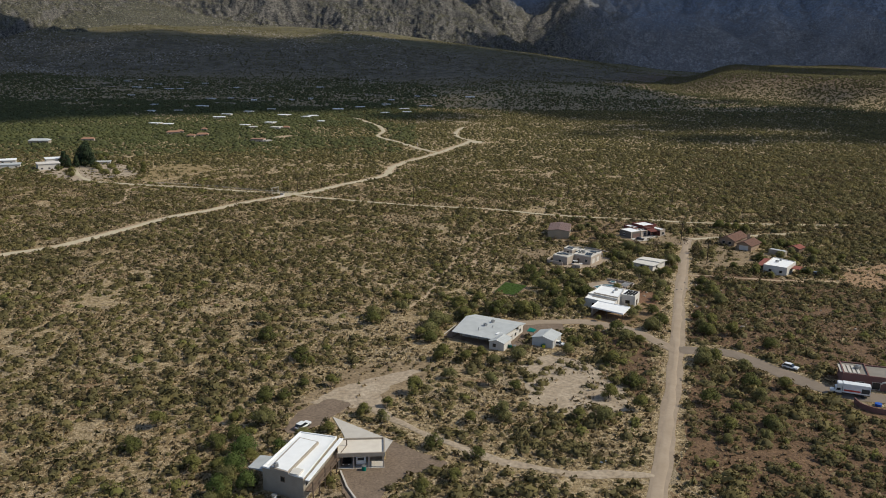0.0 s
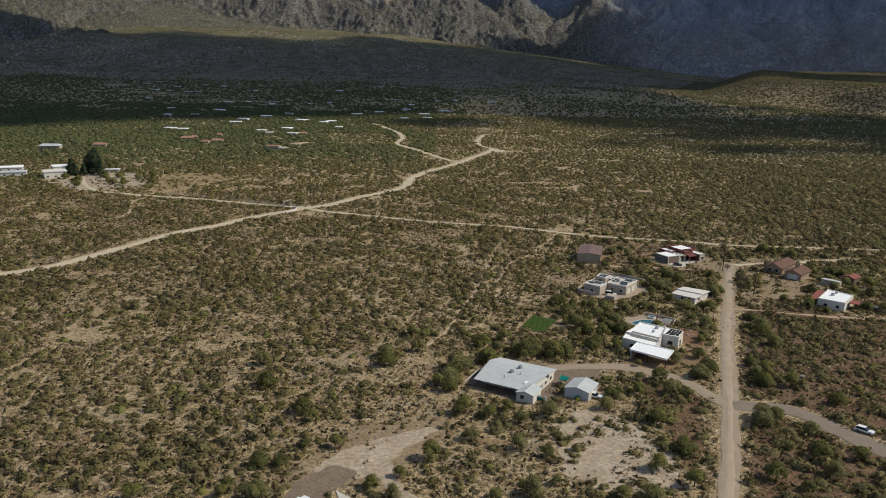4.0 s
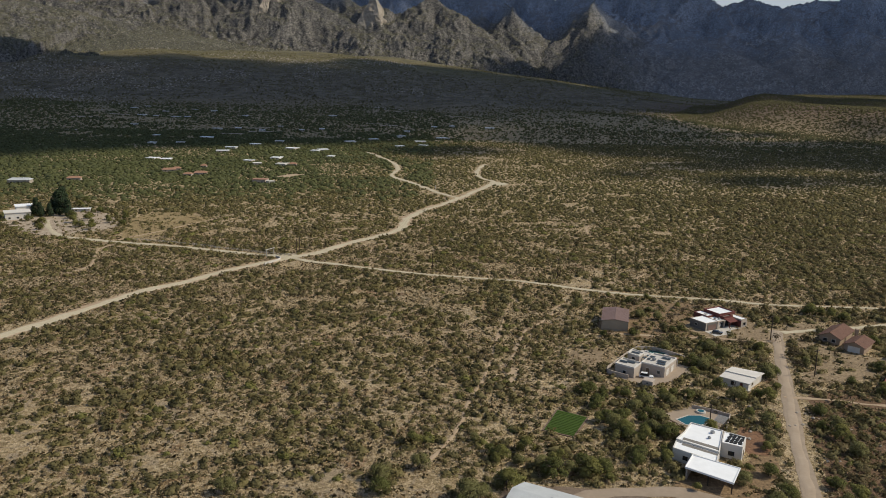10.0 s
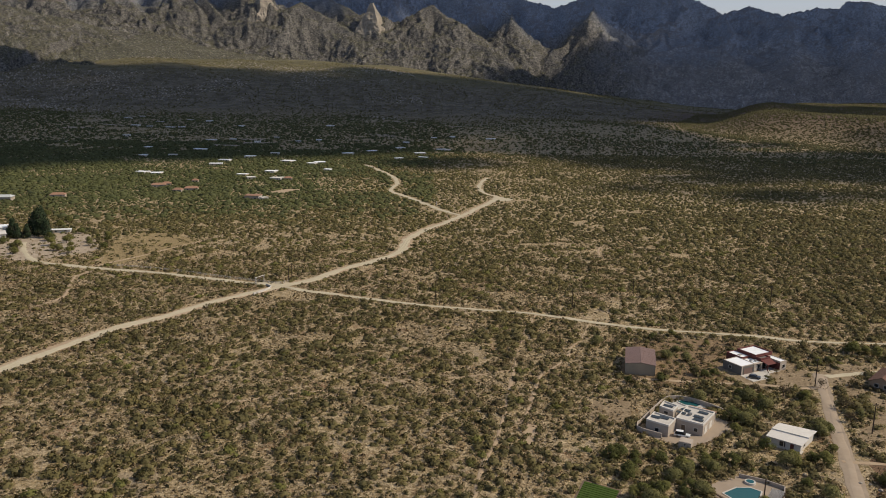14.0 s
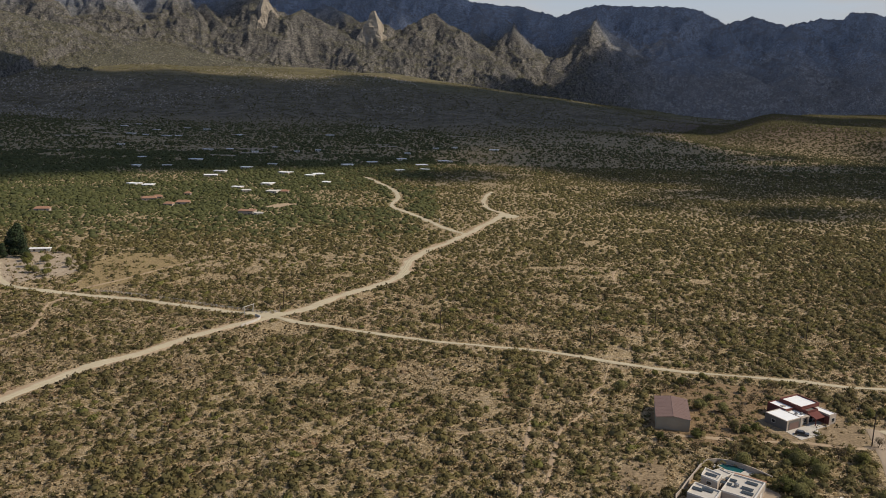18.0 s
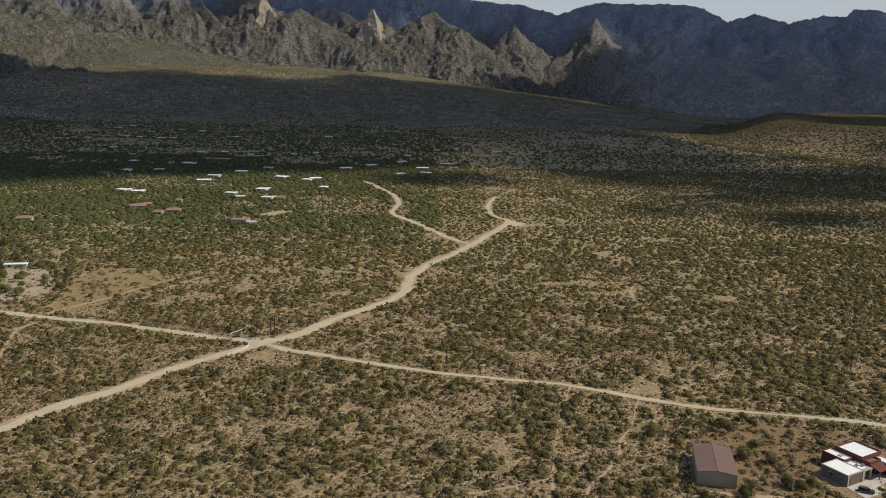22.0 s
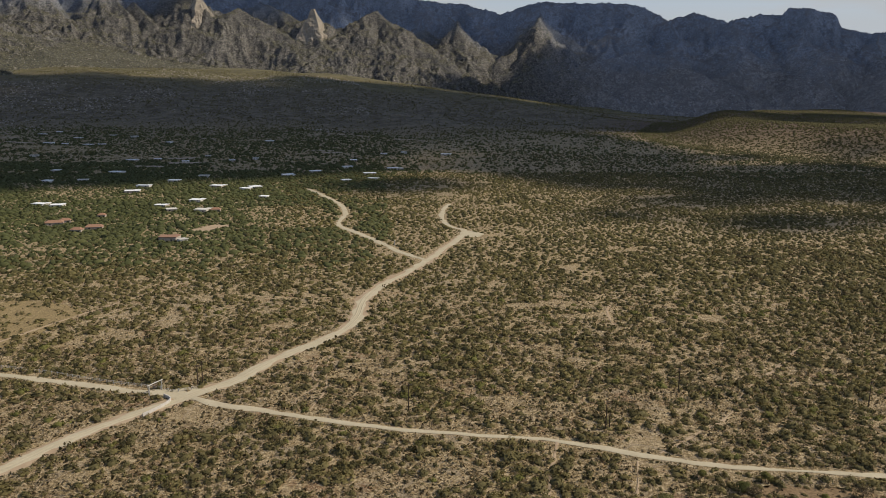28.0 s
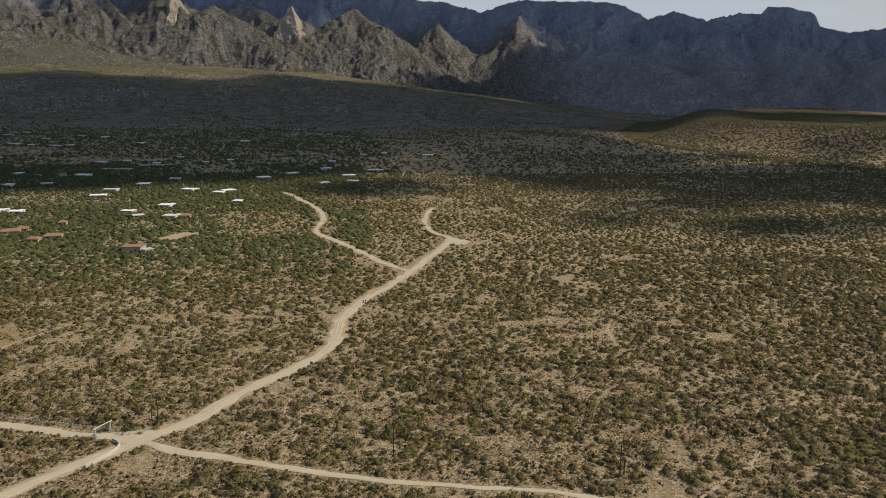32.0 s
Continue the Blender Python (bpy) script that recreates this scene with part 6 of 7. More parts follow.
def far_houses():
    rnd = random.Random(12)
    white = [(-533, 1650), (-518, 1701), (-452, 1590), (-401, 1631), (-357, 1604), (-274, 1492), (-380, 1475), (-408, 1245), (-269, 1204), (-238, 1219), (-196, 1191), (-176, 1259), (-135, 1198),
             (-105, 1217), (-150, 1045), (31, 1189), (21, 1122), (79, 1275), (111, 1291), (88, 1104), (80, 1108), (47, 1060), (49, 1018), (17, 1003), (-20, 1082), (173, 1268), (-52, 1050), (-201, 965), (-203, 923),
             (-177, 1004), (-91, 940), (-82, 950), (-67, 878), (-129, 859), (-155, 825), (-141, 799), (-114, 794), (-265, 841), (-247, 831), (-311, 1002), (-276, 1010), (-257, 1076), (-465, 1476), (-437, 1470),
             (-401, 1470), (-109, 1533), (-123, 960), (-330, 1090)]
    for i, (x, y) in enumerate(white):
        far_house(x, y, rnd.uniform(7, 15), rnd.uniform(6, 10), rnd.uniform(1.9, 2.6), rnd.uniform(-25, 25), rnd.choice((M_TAN, M_WHITE, M_WHITE)), rnd.choice((M_ROOFW, M_ROOFW, M_ROOFW, M_WHITE)), "white flat-roofed house among desert trees")
    for x, y, w, d, rz in ((-102, 793, 8, 6, 0), (-217, 731, 13, 8, 15), (-212, 741, 8, 6, 15), (-190, 697, 8, 6, -8), (-181, 709, 12, 8, 8), (-282, 660, 12, 7, 10), (-191, 767, 6, 5, 0)):
        far_house(x, y, w, d, 2.6, rz, M_TAN, M_ORANGE, "tan house with a dull orange tile roof in the scrub", True)
    far_house(-116, 657, 12, 9, 3.4, -6, M_TAN, M_ORANGE, "tan house with a flat orange roof standing alone", False)
    far_house(-105.5, 650, 6, 5, 2.6, 40, M_WHITE, M_CONC, "pale low annexe beside the orange-roofed house", False)
    far_house(-320, 640, 18, 10, 3.2, 5, M_GREYW, M_METAL, "grey house with a metal roof in the scrub", True)
    far_house(-247, 470, 15, 12, 4.6, 28, M_WHITE, M_WHITE, "white flat-roofed ranch house beside tall trees", False)
    far_house(-248, 486, 13, 10, 6.2, 28, M_WHITE, M_ROOFW, "white flat-roofed ranch wing", False)
    far_house(-278, 474, 17, 9, 3.0, 20, M_WHITE, M_METAL, "white outbuilding with a pale metal roof", False)
    far_house(-292, 498, 18, 10, 3.0, 20, M_WHITE, M_ROOFW, "white outbuilding with a flat roof", False)
    far_house(-216, 498, 12, 3, 2.0, 10, M_WHITE, M_ROOFW, "long low white stable", False)


far_houses()


# ---- vehicles ----
def car(x, y, rz, paint, label, long=4.6, tall=1.5, name="car"):
    e = thing(name, label, "car", at=(x, y, 0.12), rz=rz)
    w, L = 1.84, long
    bm = boxed(-L / 2, -w / 2, 0.28, L / 2, w / 2, 0.86, bevel=0.12)
    part("body", bm, paint, e)
    bm = bmesh.new()
    lo = [bm.verts.new(p) for p in ((-L * 0.46, -w * 0.46, 0.85), (L * 0.22, -w * 0.46, 0.85), (L * 0.22, w * 0.46, 0.85), (-L * 0.46, w * 0.46, 0.85))]
    hi = [bm.verts.new(p) for p in ((-L * 0.36, -w * 0.39, tall - 0.06), (L * 0.06, -w * 0.39, tall - 0.06), (L * 0.06, w * 0.39, tall - 0.06), (-L * 0.36, w * 0.39, tall - 0.06))]
    bm.faces.new(hi)
    for i in range(4):
        bm.faces.new((lo[i], lo[(i + 1) % 4], hi[(i + 1) % 4], hi[i]))
    part("windows", bm, M_GLASS, e, "dark glazed cabin")
    part("cabin_roof", boxed(-L * 0.37, -w * 0.40, tall - 0.06, L * 0.07, w * 0.40, tall, bevel=0.02), paint, e)
    for sx in (-0.3, 0.31):
        for sy in (-1, 1):
            bm = bmesh.new()
            tube(bm, (L * sx, sy * (w / 2 - 0.2), 0.33), (L * sx, sy * (w / 2 + 0.02), 0.33), 0.34, 0.34, 14)
            t = part("wheel", bm, M_RUBBER, e)
            bm = bmesh.new()
            tube(bm, (L * sx, sy * (w / 2 + 0.02), 0.33), (L * sx, sy * (w / 2 + 0.035), 0.33), 0.2, 0.2, 10)
            part("rim", bm, M_STEEL, t)
    for sy in (-1, 1):
        part("headlight", boxed(L / 2 - 0.06, sy * 0.62 - 0.2, 0.6, L / 2 + 0.012, sy * 0.62 + 0.2, 0.74), M_ROOFW, e)
        part("tail_light", boxed(-L / 2 - 0.012, sy * 0.66 - 0.16, 0.6, -L / 2 + 0.05, sy * 0.66 + 0.16, 0.74), M_TRUCKR, e)
    return e


car(-18.4, 31.2, 55, M_CARW, "white car parked on the dirt behind the white house")
car(-7.1, 13.8, -92, M_CARK, "dark pickup parked in the open garage", 5.0, 1.7)
car(57.7, 83.0, -30, M_CARW, "white car parked beside the metal shed", 4.2)
car(88.4, 179.4, -25, M_CARW, "white sport utility car before the adobe house", 4.7, 1.75)
car(132.6, 225.4, -30, M_CARK, "black car parked on the concrete drive slab", 4.1, 1.4)
car(122.8, 60.6, -48, M_CARW, "white car parked on the worn grey drive")
car(185.0, 163.4, 70, M_CARK, "dark pickup parked among the trees", 5.0, 1.8)
car(187.6, 159.6, 40, M_CARK, "dark car parked beside the white house")
car(191.2, 161.2, 20, M_CARW, "white car parked under trees")
car(98.5, 69.5, 20, M_CARS, "small dark utility car beside the lane", 3.2, 1.3)


def van():
    """White motor home in the open garage."""
    e = thing("camper_van", "white camper van parked in the open garage", "van", at=(-3.9, 14.0, 0.16), rz=-90)
    part("body", boxed(-2.8, -1.1, 0.4, 2.6, 1.1, 2.75, bevel=0.15), M_CARW, e)
    part("rear_window", boxed(2.58, -0.75, 1.5, 2.62, 0.75, 2.2), M_GLASS, e)
    part("bumper", boxed(2.6, -1.0, 0.4, 2.75, 1.0, 0.65), M_STEEL, e)
    for sx in (-1.8, 1.7):
        for sy in (-1, 1):
            bm = bmesh.new()
            tube(bm, (sx, sy * 0.85, 0.38), (sx, sy * 1.11, 0.38), 0.38, 0.38, 14)
            part("wheel", bm, M_RUBBER, e)


def box_truck():
    e = thing("box_truck", "white rental box truck with red stripes on the drive", "truck", at=(129.6, 41.2, 0.16), rz=154)
    part("cargo_box", boxed(-4.6, -1.2, 1.0, 2.2, 1.2, 3.6, bevel=0.05), M_CARW, e)
    part("cab_overhang", boxed(2.2, -1.15, 2.45, 3.6, 1.15, 3.55, bevel=0.15), M_CARW, e)
    part("cab", boxed(2.25, -1.0, 0.6, 4.1, 1.0, 2.3, bevel=0.15), M_CARW, e)
    part("bonnet", boxed(3.9, -0.95, 0.55, 5.2, 0.95, 1.35, bevel=0.15), M_CARW, e)
    part("windscreen", boxed(4.0, -0.85, 1.45, 4.14, 0.85, 2.15), M_GLASS, e)
    for sy in (-1, 1):
        part("stripe", boxed(-2.2, sy * 1.205 - 0.01, 1.5, 1.9, sy * 1.205 + 0.01, 1.95), M_TRUCKR, e)
        part("side_graphic", boxed(-4.4, sy * 1.206 - 0.01, 1.4, -2.4, sy * 1.206 + 0.01, 2.7), M_SOLAR, e)
        part("side_window", boxed(2.7, sy * 1.0 - 0.02, 1.4, 3.7, sy * 1.0 + 0.02, 2.1), M_GLASS, e)
        for sx in (-2.9, 4.2):
            bm = bmesh.new()
            tube(bm, (sx, sy * 0.8, 0.45), (sx, sy * 1.12, 0.45), 0.46, 0.46, 16)
            part("wheel", bm, M_RUBBER, e)
    part("chassis", boxed(-4.6, -0.6, 0.55, 4.0, 0.6, 1.0), M_DARK, e)


van()
box_truck()


# ---- yard things ----
def tarp():
    e = thing("green_canopy", "green tarpaulin canopy on thin poles", "canopy")
    q = [(48.9, 90.6), (50.9, 89.4), (52.4, 92.2), (50.4, 93.4)]
    for x, y in q:
        post(e, x, y, 2.2, 0.04, M_STEEL)
    part("tarp", prism(q, 2.2, [2.3, 2.5, 2.3, 2.5]), M_GREEN, e)


tarp()
for i, (x, y, m, s, lab) in enumerate(((52.6, 81.4, M_YELLOW, 0.5, "yellow and teal water drum by the shed"), (41.9, 81.9, M_GREEN, 0.6, "green plastic bin beside the house"), (43.2, 81.0, M_FENCE, 0.5, "pale bucket beside the house"),
                                       (-3.2, 9.9, M_GREEN, 0.5, "teal bin before the garage"), (-21.5, -0.6, M_ROOFW, 0.6, "white drum beside the house"))):
    bm = bmesh.new()
    bmesh.ops.create_cone(bm, cap_ends=True, segments=14, radius1=s, radius2=s * 0.95, depth=1.1, matrix=Matrix.Translation((x, y, 0.55)))
    t = tagged(part("barrel", bm, m, None), lab, "barrel")
    bm = bmesh.new()
    bmesh.ops.create_cone(bm, cap_ends=True, segments=14, radius1=s * 1.04, radius2=s, depth=0.12, matrix=Matrix.Translation((x, y, 1.15)))
    part("lid", bm, M_GREEN if m is M_YELLOW else M_STEEL, t)


def utility_pole(x, y, h=10.2, arm=True, rz=20.0):
    z = float(land(x, y))
    e = thing("utility_pole", "dark brown timber utility pole", "pole", "utility poles", (x, y, z), rz)
    bm = bmesh.new()
    tube(bm, (0, 0, -0.3), (0, 0, h), 0.20, 0.13, 8)
    part("shaft", bm, M_POLE, e)
    if arm:
        a = part("crossarm", boxed(-1.1, -0.07, h - 0.7, 1.1, 0.07, h - 0.55), M_POLE, e)
        for k in (-0.95, -0.4, 0.4, 0.95):
            bm = bmesh.new()
            tube(bm, (k, 0, h - 0.55), (k, 0, h - 0.35), 0.05, 0.03, 6)
            part("insulator", bm, M_STEEL, a)
    return e


for x, y, h, arm in ((24.4, 336.2, 9.5, True), (86.3, 312.6, 10.3, True), (87.6, 312.8, 5.6, False), (124, 340.7, 9.5, True), (185.5, 320.6, 9.5, True), (-50, 365.2, 9.0, True), (-48.6, 367.2, 9.5, True),
                     (150.6, 217.2, 10.5, True), (147.8, 179.5, 10.0, True), (93.8, 139.0, 8.0, False)):
    utility_pole(x, y, h, arm)


def ranch_gate():
    e = thing("ranch_gate", "tall white ranch gate with a crossbeam over the drive", "gate")
    a, b = Vector((-65.6, 358.6)), Vector((-62.4, 363.9))
    for p in (a, b):
        part("gate_post", boxed(p.x - 0.18, p.y - 0.18, 0, p.x + 0.18, p.y + 0.18, 3.9), M_FENCE, e)
    bm = bmesh.new()
    d = (b - a).normalized() * 0.8
    tube(bm, (*(a - d), 3.95), (*(b + d), 3.95), 0.17, 0.17, 8)
    part("crossbeam", bm, M_FENCE, e)
    for s in (0.35, 0.65):
        p = a.lerp(b, s)
        part("hanger", boxed(p.x - 0.03, p.y - 0.03, 3.3, p.x + 0.03, p.y + 0.03, 3.85), M_POLE, e)
    part("sign_board", prism(square(a.lerp(b, 0.3), a.lerp(b, 0.7), 0.06), 2.9, 3.35), M_WOOD, e)
    t = thing("gate_wall", "low curved white wall beside the ranch gate", "wall")
    line = curve([(-60.6, 357.6), (-57.6, 353.8), (-58.4, 349.6), (-61.2, 344.6), (-64, 340.5)], 1.5)
    for p, q in zip(line[:-1], line[1:]):
        part("wall_section", prism(square(p, q, 0.35), 0, 1.1), M_FENCE, t)


ranch_gate()


def rail_fence(points, gap=2.6):
    e = thing("rail_fence", "weathered white two-rail ranch fence along a drive", "fence")
    line = curve(points, gap)
    for p, q in zip(line[:-1], line[1:]):
        part("fence_post", boxed(p[0] - 0.09, p[1] - 0.09, 0, p[0] + 0.09, p[1] + 0.09, 1.35), M_FENCE, e)
        for z in (0.55, 1.1):
            bm = bmesh.new()
            tube(bm, (p[0], p[1], z), (q[0], q[1], z), 0.055, 0.055, 4)
            part("rail", bm, M_FENCE, e)


rail_fence([(-63, 364.8), (-75.3, 369.9), (-86.9, 375.1), (-98, 380.6), (-109.7, 386.4), (-128, 394), (-150, 400.5)])
rail_fence([(-61.5, 363.6), (-58, 361.2), (-54, 362), (-49.7, 364.2)])
sg = thing("marker_post", "white marker post beside the branch road", "post", at=(43.2, 628, 0))
part("shaft", boxed(-0.3, -0.3, 0, 0.3, 0.3, 3.2), M_FENCE, sg)
part("cap", boxed(-0.4, -0.4, 3.2, 0.4, 0.4, 3.4), M_CONC, sg)


def boulder(x, y, r, seed):
    """A rough weathered stone, sunk a little into the soil."""
    bm = bmesh.new()
    bmesh.ops.create_icosphere(bm, subdivisions=2, radius=r)
    for v in bm.verts:
        v.co *= 1 + 0.45 * noise.fractal(v.co * (1.3 / r) + Vector((seed * 3.1, 0, 0)), 0.8, 2.0, 3)
        v.co.z *= 0.7
    bmesh.ops.transform(bm, matrix=pose(x, y, 0.25 * r, 0, 0, 47 * seed), verts=bm.verts)
    return tagged(part("boulder", bm, M_BOULDER, None), "pale weathered boulder lying in dry soil", "rock", "boulders by the lane")


rnd = random.Random(15)
for k, (x, y, r) in enumerate(((125, 96, 0.9), (127, 98, 0.7), (123.4, 98.4, 0.6), (128.6, 95.2, 0.5), (90, 112, 0.5), (91.2, 113.5, 0.4), (88.8, 110.6, 0.45), (103, 133, 0.6), (105.5, 137.5, 0.5),
                               (107.6, 140.5, 0.45), (109.2, 146, 0.6), (111, 150.4, 0.5), (113.2, 155, 0.55), (126, 150, 0.5), (129, 146, 0.6), (133, 148, 0.5), (131, 140, 0.6), (136, 138, 0.45))):
    boulder(x, y, r, k)
for _ in range(46):
    boulder(rnd.uniform(116, 165), rnd.uniform(92, 150), rnd.uniform(0.25, 0.55), rnd.randrange(60))
board = tagged(part("white_board", boxed(-0.9, -0.2, 0, 0.9, 0.2, 0.25, pose(51, 10, 0.08, 0, 0, 25), bevel=0.03), M_ROOFW, None), "white plastic board lying beside the dirt drive", "board")


# ---- plants ----
def clear_of(x, y, margin=0.6, stray=0.0):
    """Which points lie off every road, patch and footprint; a share of strays may stand on bare patches."""
    luck = np.random.default_rng(5).random(len(x))
    ok = np.ones(len(x), bool)
    for c, half in ROADS:
        a, b = c[:-1], c[1:]
        m = half + (margin + 0.9 if half > 0.8 else 0.1)
        near = (x > c[:, 0].min() - m) & (x < c[:, 0].max() + m) & (y > c[:, 1].min() - m) & (y < c[:, 1].max() + m) & ok
        idx = np.flatnonzero(near)
        if len(idx) == 0:
            continue
        best = np.full(len(idx), 1e9)
        for p, q in zip(a, b):
            d = q - p
            t = np.clip(((x[idx] - p[0]) * d[0] + (y[idx] - p[1]) * d[1]) / (d @ d + 1e-9), 0, 1)
            best = np.minimum(best, np.hypot(x[idx] - p[0] - t * d[0], y[idx] - p[1] - t * d[1]))
        ok[idx[best < m]] = False
    shapes = [(e, min(stray, s)) for e, s in PATCHES] + [(np.array(inset(ccw([tuple(map(float, v)) for v in f]), -1.2)), 0.0) for f in FOOT]
    for poly, some in shapes:
        near = (x > poly[:, 0].min()) & (x < poly[:, 0].max()) & (y > poly[:, 1].min()) & (y < poly[:, 1].max()) & ok
        idx = np.flatnonzero(near)
        inside = np.zeros(len(idx), bool)
        for p, q in zip(poly, np.roll(poly, -1, 0)):
            cross = ((p[1] > y[idx]) != (q[1] > y[idx])) & (x[idx] < (q[0] - p[0]) * (y[idx] - p[1]) / (q[1] - p[1] + 1e-12) + p[0])
            inside ^= cross
        ok[idx[inside & (luck[idx] >= some)]] = False
    return ok


def leaflets(rng, c, n, size, loose=0.75):
    """Small leafy clusters lying loosely on their lobes: three corners each, with soft normals that follow the bush."""
    k = len(c)
    face = n + rng.normal(0, loose, (k, 3))
    face /= np.linalg.norm(face, axis=1)[:, None]
    side = np.cross(face, rng.normal(0, 1, (k, 3)))
    side /= np.linalg.norm(side, axis=1)[:, None]
    tip = np.cross(face, side)
    s = size * rng.uniform(0.6, 1.45, k)[:, None]
    V = np.stack([c - tip * s * 0.6 + side * s * 0.8, c - tip * s * 0.6 - side * s * 0.8, c + tip * s * 1.15], 1).reshape(-1, 3)
    g = np.cross(V[1::3] - V[0::3], V[2::3] - V[0::3])
    back = (g * n).sum(1) < 0
    V = V.reshape(-1, 3, 3)
    V[back] = V[back][:, [1, 0, 2]]
    soft = n + rng.normal(0, 0.22, (k, 3)) + [0, 0, 0.38]
    return V.reshape(-1, 3), np.repeat(soft / np.linalg.norm(soft, axis=1)[:, None], 3, 0)


def clump(rng, leaves, size, core=1):
    """A low, lumpy bush about one unit wide: a dense heart and leaf clusters over it. Corners, normals and triangles."""
    lobes = np.column_stack([rng.normal(0, 0.21, 7), rng.normal(0, 0.21, 7), rng.uniform(0.0, 0.17, 7)])
    lobes[0] = (0, 0, 0.10)
    big = rng.uniform(0.12, 0.26, 7)
    n = rng.normal(0, 1, (leaves, 3))
    n[:, 2] = np.abs(n[:, 2]) * 1.1
    n /= np.linalg.norm(n, axis=1)[:, None]
    pick = rng.integers(0, 7, leaves)
    c = lobes[pick] + n * (big[pick] * (0.7 + 0.55 * rng.random(leaves)))[:, None]
    c[:, 2] = np.maximum(c[:, 2], 0.03)
    out = 0.35 * n + 0.9 * c / np.linalg.norm(c, axis=1)[:, None]
    out /= np.linalg.norm(out, axis=1)[:, None]
    V, N = leaflets(rng, c, out, size)
    F = np.arange(len(V)).reshape(-1, 3)
    if core:
        k, base = (8 if core == 1 else 6), len(V)
        rings = []
        a = np.linspace(0, math.tau, k, endpoint=False)
        q = rng.uniform(0.5, 1.35, k)
        for z, rad in {1: ((-0.04, 0.31), (0.15, 0.23)), 2: ((-0.04, 0.47),), 3: ((-0.04, 0.46), (0.22, 0.36))}[core]:
            t = a + rng.normal(0, 0.16, k)
            p = rad * q * rng.uniform(0.85, 1.15, k)
            rings.append(np.column_stack([p * np.cos(t), p * np.sin(t), z + rng.normal(0, 0.04, k)]))
        H = np.vstack([*rings, [[rng.normal(0, 0.08), rng.normal(0, 0.08), 0.24 if core == 1 else 0.40]]])
        soft = H * [1, 1, 1.3] + [0, 0, 0.08]
        V, N = np.vstack([V, H]), np.vstack([N, soft / np.linalg.norm(soft, axis=1)[:, None]])
        T = []
        m = len(rings) - 1
        for i in range(k * m):
            p, q = base + i, base + (i + 1) % k
            T += [(p, q, q + k), (p, q + k, p + k)]
        T += [(base + m * k + i, base + m * k + (i + 1) % k, base + (m + 1) * k) for i in range(k)]
        F = np.vstack([F, T])
    return V, N, F


def scatter(name, x, y, w, h, leaves, size, mat, label, category, seed, core=1, z=None):
    """Many bushes in one mesh."""
    rng = np.random.default_rng(seed)
    kinds = [clump(rng, leaves, size, core) for _ in range(14)]
    pick, turn = rng.integers(0, 14, len(x)), rng.uniform(0, math.tau, len(x))
    base = np.array([k[0] for k in kinds], np.float32)[pick]
    norm = np.array([k[1] for k in kinds], np.float32)[pick]
    faces = np.array([k[2] for k in kinds])[pick]
    c, s = np.cos(turn)[:, None], np.sin(turn)[:, None]
    base = base * np.stack([rng.uniform(0.85, 1.35, len(x)), rng.uniform(0.75, 1.1, len(x)), np.ones(len(x))], 1)[:, None, :]
    X = (base[..., 0] * c - base[..., 1] * s) * w[:, None] + x[:, None]
    Y = (base[..., 0] * s + base[..., 1] * c) * w[:, None] + y[:, None]
    Z = base[..., 2] * h[:, None] + (land(x, y) if z is None else z)[:, None]
    V = np.stack([X, Y, Z], -1).reshape(-1, 3)
    N = np.stack([norm[..., 0] * c - norm[..., 1] * s, norm[..., 0] * s + norm[..., 1] * c, norm[..., 2]], -1).reshape(-1, 3)
    F = (faces + (np.arange(len(x)) * base.shape[1])[:, None, None]).reshape(-1, 3)
    return tagged(new(name, mesh_np(name, V, F, mat, True, N)), label, category, kind="stuff")


def wedge(count, y0, y1, seed, az0=-28.0, az1=38.0):
    """Points spread evenly over the strip of plain that opens ahead."""
    rng = np.random.default_rng(seed)
    y = y0 + (y1 - y0) * rng.random(count * 3)
    lo, hi = math.tan(radians(az0)), math.tan(radians(az1))
    keep = rng.random(len(y)) < (y + 190) / (y1 + 190)
    y = y[keep][:count]
    x = (y + 190) * (lo + (hi - lo) * rng.random(len(y)))
    return x, y, rng


def spaced(cell, y0, y1, seed, az0=-28.0, az1=38.0):
    """Points of that strip that keep some distance from one another."""
    rng = np.random.default_rng(seed)
    lo, hi = math.tan(radians(az0)), math.tan(radians(az1))
    gx, gy = np.meshgrid(np.arange((y1 + 190) * lo, (y1 + 190) * hi, cell), np.arange(y0, y1, cell))
    gx = gx + 0.5 * cell * (np.round(gy / cell) % 2)
    x, y = (g.ravel() + rng.uniform(-0.48, 0.48, g.size) * cell for g in (gx, gy))
    keep = (x > (y + 190) * lo) & (x < (y + 190) * hi)
    return x[keep], y[keep], rng


